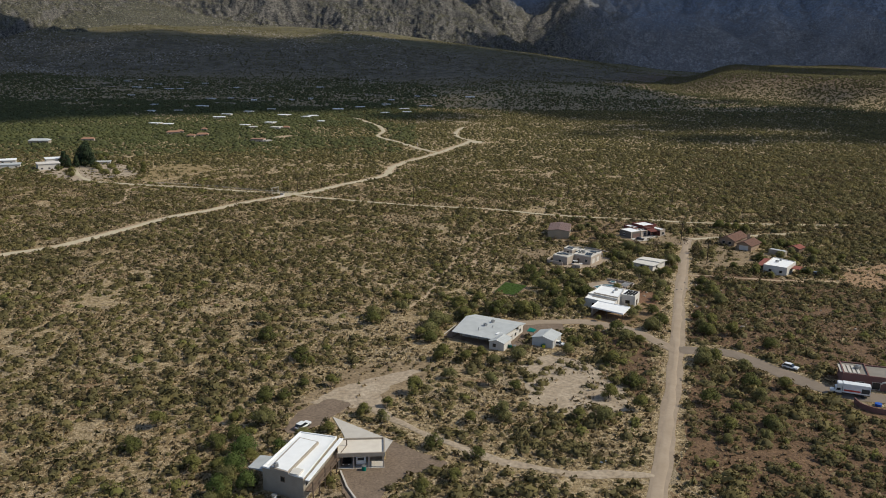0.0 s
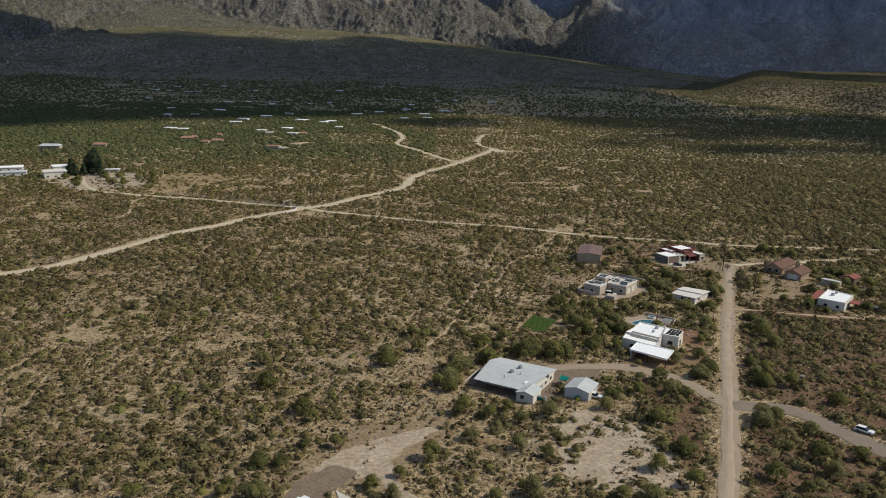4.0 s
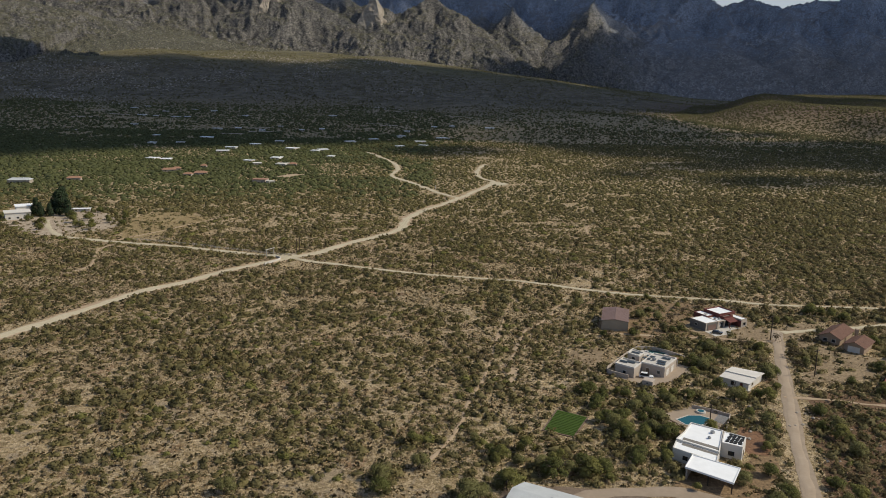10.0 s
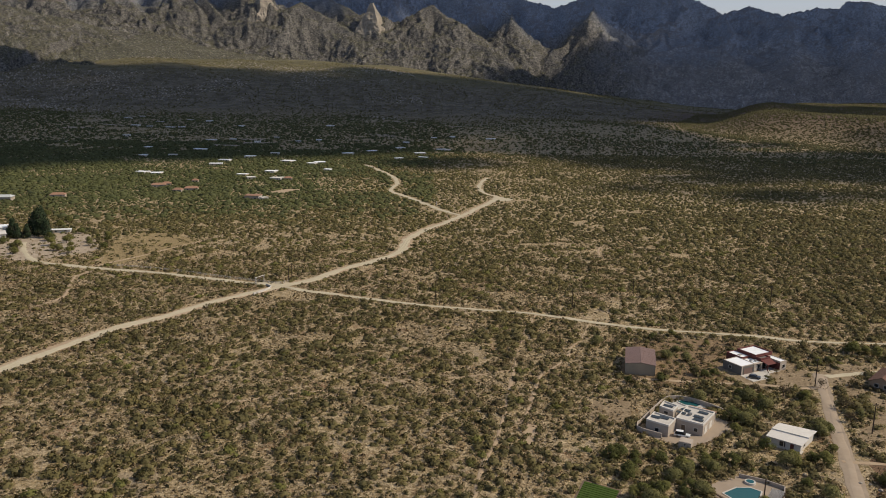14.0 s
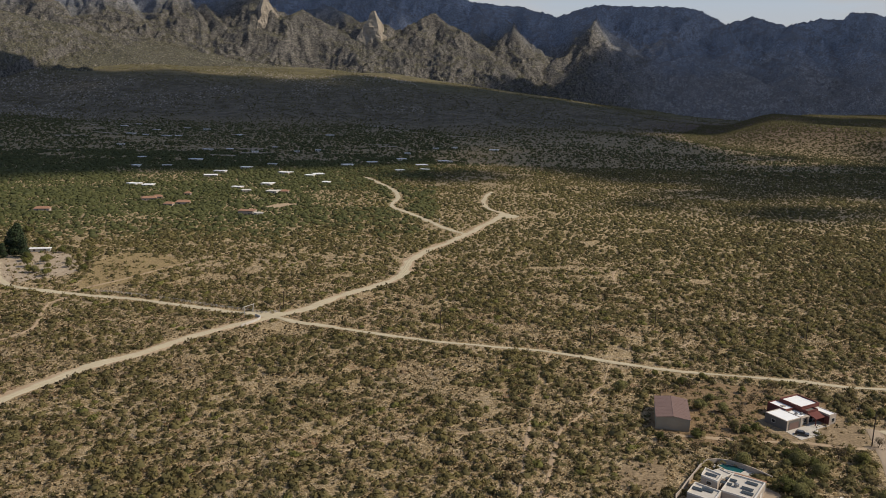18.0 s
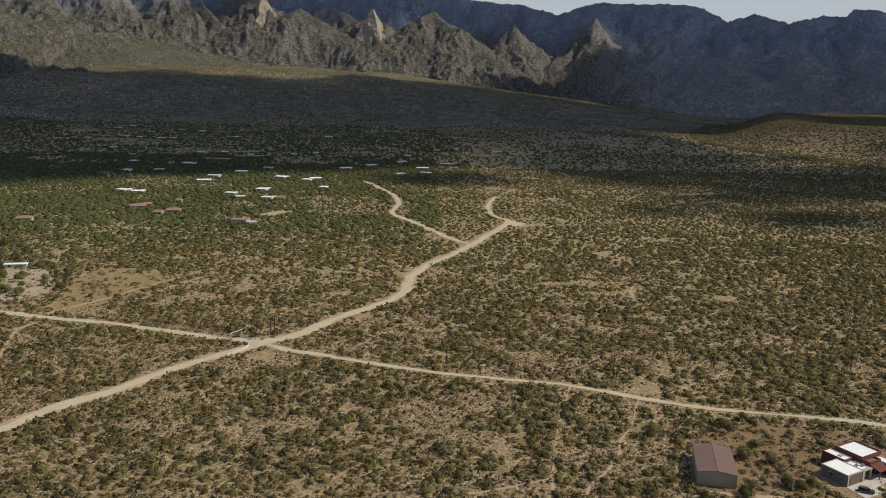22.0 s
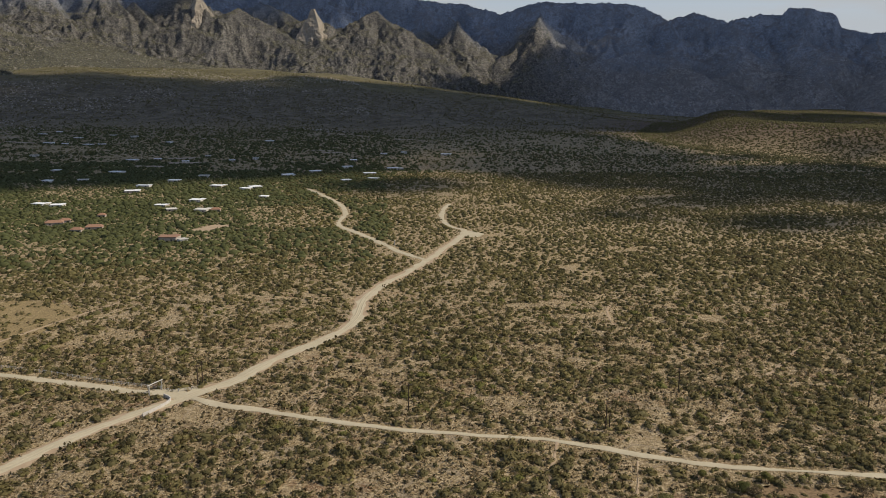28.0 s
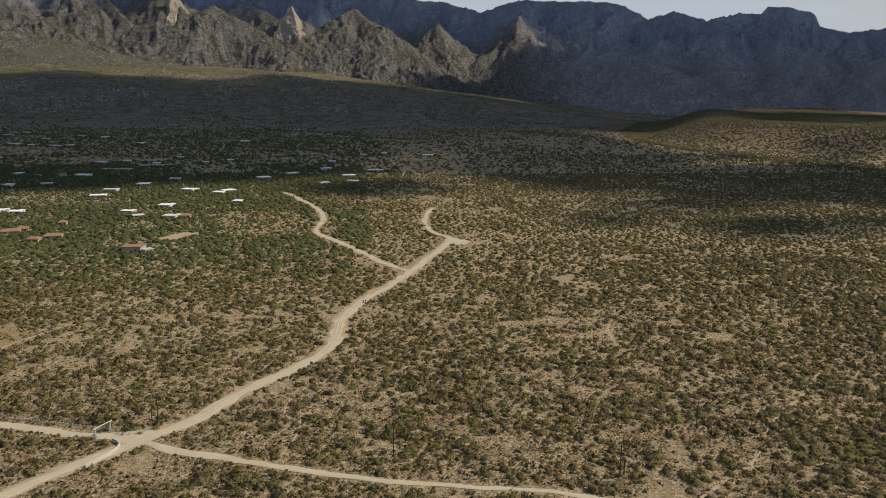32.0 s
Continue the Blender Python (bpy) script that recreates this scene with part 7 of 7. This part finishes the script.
def near_scrub():
    """The bushes of the near plain, as the camera crosses it: large ones apart, small ones between."""
    x, y, rng = spaced(3.6, -15, 660, 21)
    dens = 0.28 * value_noise(x, y, 38, 21) + 0.72 * value_noise(x, y, 11, 71)
    lane = (0.07 * smoothstep(10, 120, x) + 0.12 * smoothstep(110, 230, x)) * (0.35 + 0.65 * smoothstep(310, 240, y)) + 0.13 * smoothstep(185, 290, x)
    stony = ((x > 20) & (x < 95) & (y < 78)) | ((x > -20) & (x < 30) & (y > 60) & (y < 85))
    wood = (x > 106) & (x < 255) & (y > 40) & (y < 178)
    keep = clear_of(x, y, 0.5, 0.8) & ~(wood & (rng.random(len(x)) < 0.75)) & (dens + lane - 0.16 * stony > 0.23 + 0.2 * rng.random(len(x))) & (rng.random(len(x)) > smoothstep(520, 660, y))
    x, y, lane = x[keep], y[keep], lane[keep]
    w = (2.3 + 3.3 * rng.random(len(x)) ** 1.9) * (0.78 + 0.45 * value_noise(x, y, 25, 30)) * (1 + 1.0 * lane)
    w = np.where((w > 2.8) & ~clear_of(x, y, 1.2, 0.8), 0.6 * w, w)
    h = w * rng.uniform(0.65, 1.1, len(x))
    tint = 0.5 * value_noise(x, y, 17, 33) + 0.5 * rng.random(len(x)) + 1.0 * lane
    for name, lo, hi, mat, lab in (("olive_scrub", -1, 0.50, F_OLIVE, "olive-green desert scrub bushes"), ("dark_scrub", 0.50, 0.86, F_DARK, "dull dark green creosote and mesquite bushes"),
                                   ("grey_scrub", 0.86, 9, F_THICK, "brown-green mesquite and bursage bushes")):
        kind = (tint > lo) & (tint <= hi)
        for y0, y1, leaves, size, far in ((-99, 330, 92, 0.078, ""), (330, 450, 52, 0.095, "middle_"), (450, 999, 18, 0.14, "distant_")):
            k = kind & (y >= y0) & (y < y1)
            scatter(far + name, x[k], y[k], w[k], h[k], leaves, size, mat, lab, "scrub", 26 + leaves, 1)
    # a few brighter, taller palo verde bushes
    x, y, rng = wedge(1100, -10, 480, 24)
    keep = clear_of(x, y, 1.5, 0.3) & (value_noise(x, y, 45, 25) > 0.35)
    x, y = x[keep], y[keep]
    w = 2.8 + 2.8 * rng.random(len(x)) ** 2
    scatter("green_scrub", x, y, w, w * 1.0, 110, 0.066, F_TREE, "fresh green palo verde bushes", "scrub", 27, 1)
    # low dry brush and tufts over the soil between
    x, y, rng = spaced(1.25, -15, 520, 35)
    dens = 0.5 * value_noise(x, y, 18, 36) + 0.5 * value_noise(x, y, 7, 37)
    keep = clear_of(x, y, 0.0, 0.45) & (dens > 0.25 + 0.2 * rng.random(len(x))) & (rng.random(len(x)) > 0.95 * smoothstep(320, 520, y))
    x, y = x[keep], y[keep]
    w = 0.6 + 1.6 * rng.random(len(x)) ** 2.0
    which = rng.random(len(x))
    for name, lo, hi, mat, lab in (("dry_scrub", 0, 0.58, F_DRY, "dry brown bursage and dead brush"), ("low_shrubs", 0.58, 0.88, F_LOW, "low dark shrubs dotted over the soil"), ("ground_tufts", 0.88, 1, F_BROWN, "small dead tufts on the soil")):
        k = (which >= lo) & (which < hi)
        scatter(name, x[k], y[k], w[k], w[k] * 0.9, 4, 0.29, mat, lab, "scrub", 38 + int(100 * hi), 0)


def far_scrub():
    rng = np.random.default_rng(71)
    hx = np.repeat([p[0] for p in FAR_AT], 30) + rng.normal(0, 11, 30 * len(FAR_AT))
    hy = np.repeat([p[1] for p in FAR_AT], 30) + rng.normal(0, 10, 30 * len(FAR_AT)) - 3
    keep = clear_of(hx, hy, 1.0)
    w = rng.uniform(3.0, 6.5, len(hx))[keep]
    scatter("house_trees", hx[keep], hy[keep], w, w * 0.9, 7, 0.17, F_FAR, "green trees round the far houses", "woodland", 72, 2)
    # thicket beside the lane: green mesquite with half-dead brown brush between
    x, y, rng = spaced(3.5, 40, 178, 65, 12, 50)
    keep = clear_of(x, y, 1.2) & (x > 106) & (x < 255) & (0.6 * value_noise(x, y, 22, 66) + 0.4 * value_noise(x, y, 8, 68) > 0.24 + 0.3 * rng.random(len(x)))
    x, y = x[keep], y[keep]
    w = 2.0 + 3.4 * rng.random(len(x)) ** 1.6
    dead = rng.random(len(x)) < 0.4
    for name, k, mat, lab in (("mesquite_thicket", ~dead, F_DARK, "dense green mesquite thicket"), ("dead_thicket", dead, F_THICK, "half-dead brown mesquite brush")):
        scatter(name, x[k], y[k], w[k], w[k] * 0.85, 92, 0.078, mat, lab, "scrub", 67)
    # behind the view
    rng = np.random.default_rng(61)
    x, y = rng.uniform(-260, 260, 9000), rng.uniform(-330, 0, 9000)
    keep = clear_of(x, y, 0.5)
    w = rng.uniform(1.2, 3.4, len(x))[keep]
    scatter("scrub_behind", x[keep], y[keep], w, w * 1.0, 8, 0.3, F_DARK, "dark green creosote and mesquite bushes", "scrub", 62, False)
    # middle distance
    x, y, rng = spaced(4.0, 440, 1080, 41)
    green = 0.9 * smoothstep(60, -130, x) * smoothstep(450, 660, y)
    keep = clear_of(x, y, 1.0) & (0.7 * value_noise(x, y, 30, 41) + 0.3 * value_noise(x, y, 11, 46) + 0.25 * green > 0.13 + 0.25 * rng.random(len(x))) & (rng.random(len(x)) < smoothstep(430, 610, y))
    x, y, green = x[keep], y[keep], green[keep]
    w = (1.6 + 3.6 * rng.random(len(x)) ** 1.8) * (0.75 + 0.5 * value_noise(x, y, 40, 48))
    tint = 0.6 * rng.random(len(x)) + 0.4 * value_noise(x, y, 50, 44)
    for name, k, mat, lab in (("mid_scrub_green", tint < green, F_FAR, "green scrub over the middle plain"), ("mid_scrub_olive", (tint >= green) & (tint < 0.6), F_MIDO, "olive scrub over the middle plain"), ("mid_scrub_dark", (tint >= green) & (tint >= 0.6), F_MIDD, "dark scrub over the middle plain")):
        scatter(name, x[k], y[k], w[k], w[k] * 0.9, 4, 0.2, mat, lab, "scrub", 47, 3)
    for name, count, y0, y1, mat, seed, w0, w1, lab in (("far_woodland", 30000, 1000, 1900, F_FAR, 51, 3, 7, "dark woodland over the far valley floor"), ("far_brush", 12000, 1000, 1800, F_MIDO, 52, 2.5, 5, "brush over the far valley floor"),
                                                     ("fan_brush", 28000, 1740, 3000, F_MIDD, 53, 2.5, 5.5, "scattered brush on the rising fan"), ("fan_brush_olive", 16000, 1740, 3000, F_MIDO, 54, 2, 4.5, "olive brush on the rising fan")):
        x, y, rng = wedge(count, y0, y1, seed)
        hill = np.hypot((0.63 * (x - 1330) + 0.777 * (y - 1750)) / 820, (0.777 * (x - 1330) - 0.63 * (y - 1750)) / 560) < 0.95
        dens = 0.6 * value_noise(x, y, 140, seed) + 0.4 * value_noise(x, y, 37, seed + 3)
        thin = (x > 120) & (rng.random(len(x)) < 0.6) if mat is F_FAR else False
        soft = smoothstep(y1 - 260, y1, y) if mat is F_FAR else 0.0
        keep = clear_of(x, y, 1.0) & (dens > 0.22 + 0.25 * rng.random(len(x))) & (rng.random(len(x)) > soft) & ~np.asarray(thin) & ~(hill & (rng.random(len(x)) < 0.9))
        x, y = x[keep], y[keep]
        w = rng.uniform(w0, w1, len(x)) * np.where(hill[keep], 0.6, 1)
        scatter(name, x, y, w, w, 1, 0.3, mat, lab, "woodland", seed + 5, 2)
    x, y, rng = wedge(17000, 540, 1180, 55, -28.0, 3.0)
    keep = clear_of(x, y, 1.5) & (value_noise(x, y, 45, 57) > 0.25 + 0.25 * rng.random(len(x))) & (rng.random(len(x)) < smoothstep(520, 690, y))
    x, y = x[keep], y[keep]
    w = 2.6 + 5.5 * rng.random(len(x)) ** 1.5
    scatter("settlement_woodland", x, y, w, w * 0.9, 5, 0.17, F_FAR, "green mesquite woodland among the far houses", "woodland", 58, 3)
    x, y, rng = wedge(14000, 620, 1320, 56, 9.0, 38.0)
    keep = rng.random(len(x)) < 0.4 + 0.6 * value_noise(x, y, 60, 59)
    x, y = x[keep], y[keep]
    w = 1.8 + 3.0 * rng.random(len(x)) ** 1.5
    scatter("plain_scrub", x, y, w, w, 1, 0.25, F_MIDD, "dense dark scrub over the side plain", "scrub", 60, 2)
    rng = np.random.default_rng(81)
    x, y = rng.uniform(560, 1500, 46000), rng.uniform(1000, 2300, 46000)
    keep = np.hypot((0.63 * (x - 1330) + 0.777 * (y - 1750)) / 820, (0.777 * (x - 1330) - 0.63 * (y - 1750)) / 560) < 1.05
    x, y = x[keep], y[keep]
    w = rng.uniform(3.2, 6.5, len(x))
    scatter("hill_brush", x, y, w, w * 0.85, 1, 0.2, F_MIDD, "dark brush dotted over the low hill", "scrub", 82, 2)


near_scrub()
far_scrub()


def mountain_cover():
    """Shrubs and boulders that fleck the slopes of the ranges, and boulders on the upper fan."""
    rng = np.random.default_rng(91)
    for mesh, shrubs, rocks, leaf, stone, where in ((FRONT, 15000, 9000, F_SLOPE, M_BOULDER, "brown granite slopes"), (BACK, 5000, 6000, F_SLOPE2, M_BOULDER2, "shaded, haze-tinted granite range")):
        co = np.empty(len(mesh.vertices) * 3, np.float32)
        mesh.vertices.foreach_get("co", co)
        co = co.reshape(-1, 3)
        co = co[co[:, 1] > 2600]
        for name, count, w0, w1, mat, tall, label in (("slope_shrubs", shrubs, 2.2, 5.5, leaf, 1.0, "dark shrubs flecking the " + where), ("slope_boulders", rocks, 2.5, 8.0, stone, 0.8, "pale boulders and outcrops on the " + where)):
            p = co[rng.integers(0, len(co), count)]
            x, y = p[:, 0] + rng.normal(0, 3, count), p[:, 1] + rng.normal(0, 3, count)
            w = w0 + (w1 - w0) * rng.random(count) ** 2.2
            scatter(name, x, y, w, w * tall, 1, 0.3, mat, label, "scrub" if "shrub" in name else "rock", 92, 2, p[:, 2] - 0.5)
    x, y = rng.uniform(-1500, 100, 14000), rng.uniform(1750, 2950, 14000)
    keep = value_noise(x, y, 120, 93) + 0.1 * smoothstep(-300, -900, x) > 0.50 + 0.3 * rng.random(14000)
    w = 2.0 + 6.0 * rng.random(14000) ** 2.2
    scatter("fan_boulders", x[keep], y[keep], w[keep], w[keep], 1, 0.3, M_BOULDER, "pale boulders strewn over the upper fan", "rock", 94, 2)


mountain_cover()


# ---- trees ----
def tree(x, y, h, seed, mat=None, label="", category="tree", lean=0.0, leaves=3400, wide=1.0, name="mesquite_tree"):
    rnd, rng = random.Random(seed), np.random.default_rng(seed)
    e = thing(name, label, category, "trees round the houses", (x, y, 0))
    bm = bmesh.new()
    tips = []
    top = Vector((rnd.uniform(-.2, .2), rnd.uniform(-.2, .2), h * 0.33))
    tube(bm, (0, 0, -0.2), top, 0.06 * h * 0.5, 0.04 * h * 0.5, 7)
    for k in range(6):
        a = math.tau * k / 6 + rnd.uniform(-.4, .4)
        mid = top + Vector((math.cos(a) * h * 0.22 * wide, math.sin(a) * h * 0.22 * wide, h * rnd.uniform(0.14, 0.26)))
        tube(bm, top, mid, 0.017 * h, 0.011 * h, 5)
        for j in range(2):
            tip = mid + Vector((math.cos(a + rnd.uniform(-.8, .8)) * h * 0.2 * wide, math.sin(a + rnd.uniform(-.8, .8)) * h * 0.2 * wide, h * rnd.uniform(0.08, 0.22)))
            tube(bm, mid, tip, 0.010 * h, 0.004 * h, 4)
            tips.append(tip)
    part("trunk", bm, M_BARK, e)
    R = 0.5 * h * wide                       # crown of overlapping lobes that hangs low
    ang, rad = rng.uniform(0, math.tau, 11), np.sqrt(rng.random(11))
    lob = np.column_stack([0.62 * R * rad * np.cos(ang), 0.62 * R * rad * np.sin(ang), h * (0.30 + 0.36 * (1 - rad ** 2))])
    size = h * rng.uniform(0.17, 0.29, 11)
    if wide < 0.6:                           # upright, tapering crown
        lob[:, 2] = h * np.linspace(0.16, 0.90, 11)
        size = h * (0.26 - 0.17 * lob[:, 2] / h) * rng.uniform(0.75, 1.25, 11)
        lob[:, :2] *= 1.1 - 0.8 * lob[:, 2:] / h
    pick = rng.integers(0, 11, leaves)
    n = rng.normal(0, 1, (leaves, 3)) + [0, 0, 0.25]
    n /= np.linalg.norm(n, axis=1)[:, None]
    c = lob[pick] + n * (size[pick] * (0.55 + 0.55 * rng.random(leaves) ** 0.6))[:, None]
    c[:, 2] = np.maximum(c[:, 2], 0.04 * h)
    out = 0.6 * n + 0.6 * (c - [0, 0, 0.3 * h]) / (0.5 * h)
    out /= np.linalg.norm(out, axis=1)[:, None]
    V, N = leaflets(rng, c, out, 0.026 * h)
    ob = new("crown", mesh_np("crown", V, np.arange(len(V)).reshape(-1, 3), mat or F_TREE, True, N))
    ob.parent = e
    return e


def trees():
    labels = ("spreading grey-green mesquite tree in dry soil", "bushy olive palo verde tree in dry soil", "dark green mesquite tree in dry soil")
    kinds = [tree(-500 - 20 * k, -500, 4.4, 70 + k, (F_TREE, F_TREE_GREY, F_TREE_DARK)[k % 3], labels[k % 3], wide=1.25) for k in range(6)]
    rnd = random.Random(8)
    spots = []
    zones = ((62, 132, 98, 168, 50), (100, 60, 135, 165, 30), (55, 78, 100, 100, 14), (98, 185, 125, 225, 16), (-36, -8, -25, 16, 10), (-8, -14, 2, -6, 3), (28, 106, 60, 128, 14), (60, 8, 115, 70, 22),
             (155, 150, 215, 215, 40), (20, 20, 60, 80, 16), (-60, 20, 0, 120, 12), (84, 255, 120, 285, 4), (-230, 425, -170, 500, 16), (160, 228, 200, 255, 14), (5, 90, 40, 140, 8))
    for x0, y0, x1, y1, k in zones:
        for _ in range(k):
            spots.append((rnd.uniform(x0, x1), rnd.uniform(y0, y1), rnd.uniform(0.6, 1.25)))
    xs = np.array([s[0] for s in spots])
    ys = np.array([s[1] for s in spots])
    ok = np.ones(len(xs), bool)
    for dx, dy in ((0, 0), (2, 0), (-2, 0), (0, 2), (0, -2)):
        ok &= clear_of(xs + dx, ys + dy, 0.3)
    for (x, y, s), good in zip(spots, ok):
        if good:
            k = copy_thing(kinds[rnd.randrange(6)], pose(x, y, 0, 0, 0, rnd.uniform(0, 360)) @ Matrix.Scale(s, 4))
    rnd = random.Random(19)
    by_lane = ((108.6, 190.5, 1.25), (111.0, 187.0, 1.2), (107.0, 246.0, 1.1), (129.5, 177.5, 1.2), (131.5, 180.5, 1.3), (16.4, 3.6, 0.85), (16.7, 88, 1.1), (26.6, 71, 1.0), (22.5, 13.6, 0.8), (58.6, 76, 1.0), (70, 66.5, 1.15),
               (84, 82, 0.9), (62.3, 43.5, 1.1), (68.4, 36, 1.1), (50.6, 31, 0.9), (110.5, 96, 1.0), (102.7, 67, 1.1), (124.8, 77, 1.0), (94.1, 97, 1.1), (68.2, 135, 1.0), (110.7, 160, 1.2), (150.6, 190, 0.9),
               (20.5, 59, 0.9), (36, 99.5, 1.5), (26, 97, 1.7), (20, 103, 1.5), (30, 108, 1.4), (43, 113, 1.5), (52, 113.5, 1.4), (17, 94, 1.3))
    by_white_house = ((-12.1, 28.6, 0.75), (-3.4, 37.2, 0.85), (1.4, 33.8, 0.8), (10.1, 49.5, 1.25), (-12.6, 56, 0.9), (2.6, 41.6, 0.75), (13.2, 19.4, 0.95), (-28, 33, 1.25), (9.4, -0.5, 0.9), (-38, 22, 1.1), (-10.4, 4.2, 0.5),
                      (-24.6, 48, 0.8), (-19.4, 70, 0.8), (-34, 27, 1.0), (-41, 12, 1.0))
    by_ranch = ((-205, 455, 1.4), (-198, 441, 1.2), (-191, 449, 1.0), (-212, 470, 1.5), (-186, 432, 1.1), (-222, 448, 1.3), (-200, 470, 1.2), (-182, 455, 1.0), (-236, 462, 1.3), (-216, 432, 1.1), (-253, 565, 1.3), (-224, 519, 1.3), (-202, 495, 1.1),
                (-199, 463, 1.2), (-187, 466, 1.0), (-171, 447, 1.1), (-195, 440, 1.2), (-180, 481, 1.1), (-226, 537, 1.3), (-185, 434, 1.1))
    spots = by_lane + by_white_house
    free = clear_of(np.array([p[0] for p in spots], float), np.array([p[1] for p in spots], float), -0.6, 0.9)
    for x, y, s in [p for p, f in zip(spots, free) if f]:
        copy_thing(kinds[rnd.randrange(6)], pose(x, y, 0, 0, 0, rnd.uniform(0, 360)) @ Matrix.Scale(s, 4))
    by_barn = ((113, 252, 0.9), (114, 244, 1.0), (112, 230, 0.8), (115, 228, 0.75), (98, 225, 0.8), (110, 269, 0.9), (119, 229, 0.7), (86, 223, 0.7), (129, 261, 0.7))
    by_pool = ((77, 105.5, 0.6), (107, 129, 0.9), (104.5, 126, 0.75), (94, 114, 0.7), (74.5, 120, 0.95), (68, 137, 1.25), (65, 145, 1.1), (68, 123, 1.0), (133, 180, 1.1), (128, 167, 0.8), (110, 170, 1.0), (106, 182, 0.8), (82, 159, 0.9), (88, 161, 1.0))
    for x, y, s in by_ranch + by_barn + by_pool:
        copy_thing(kinds[rnd.randrange(6)], pose(x, y, 0, 0, 0, rnd.uniform(0, 360)) @ Matrix.Scale(s, 4))
    green = tree(-31.5, 9.5, 6.2, 96, F_GREEN, "leafy bright green tree beside the white house", wide=1.2)
    for x, y, s in ((-30.5, 17, 1.05), (-27.5, 3, 0.85), (-33, 1, 0.9), (-23, 20.5, 0.5)):
        copy_thing(green, pose(x, y, 0, 0, 0, 70 * x) @ Matrix.Scale(s, 4))
    bare = tree(100, 226, 4.6, 97, F_BROWN, "half-bare brown mesquite tree with pale limbs", leaves=700, wide=1.3, name="bare_tree")
    for x, y, s in ((112, 229, 0.9), (119, 241, 1.0), (128, 251, 0.9), (141, 262, 1.0), (101, 262, 0.8), (111, 265, 1.0), (152, 216, 0.9), (150, 197, 1.1), (146, 188, 0.9), (93, 214, 0.9), (88, 222, 0.8), (104, 212, 1.0), (126, 212, 0.9), (135, 209, 1.0)):
        copy_thing(bare, pose(x, y, 0, 0, 0, 37 * x) @ Matrix.Scale(s, 4))
    for k, e in enumerate(kinds):
        e.matrix_basis = pose(*((-20, 12), (90, 108), (98.5, 112), (140, 205), (108, 60), (66, 120))[k], 0, 0, 0, 0)
    for k, (x, y, h) in enumerate(((-240, 482, 12), (-235, 477, 10), (-225, 487, 19), (-231, 494, 15), (-218, 480, 12), (-229, 478, 9))):
        tree(x, y, h, 90 + k, F_PINE, "tall dark evergreen tree beside the white ranch house", leaves=3600, wide=0.57, name="evergreen_tree")


trees()
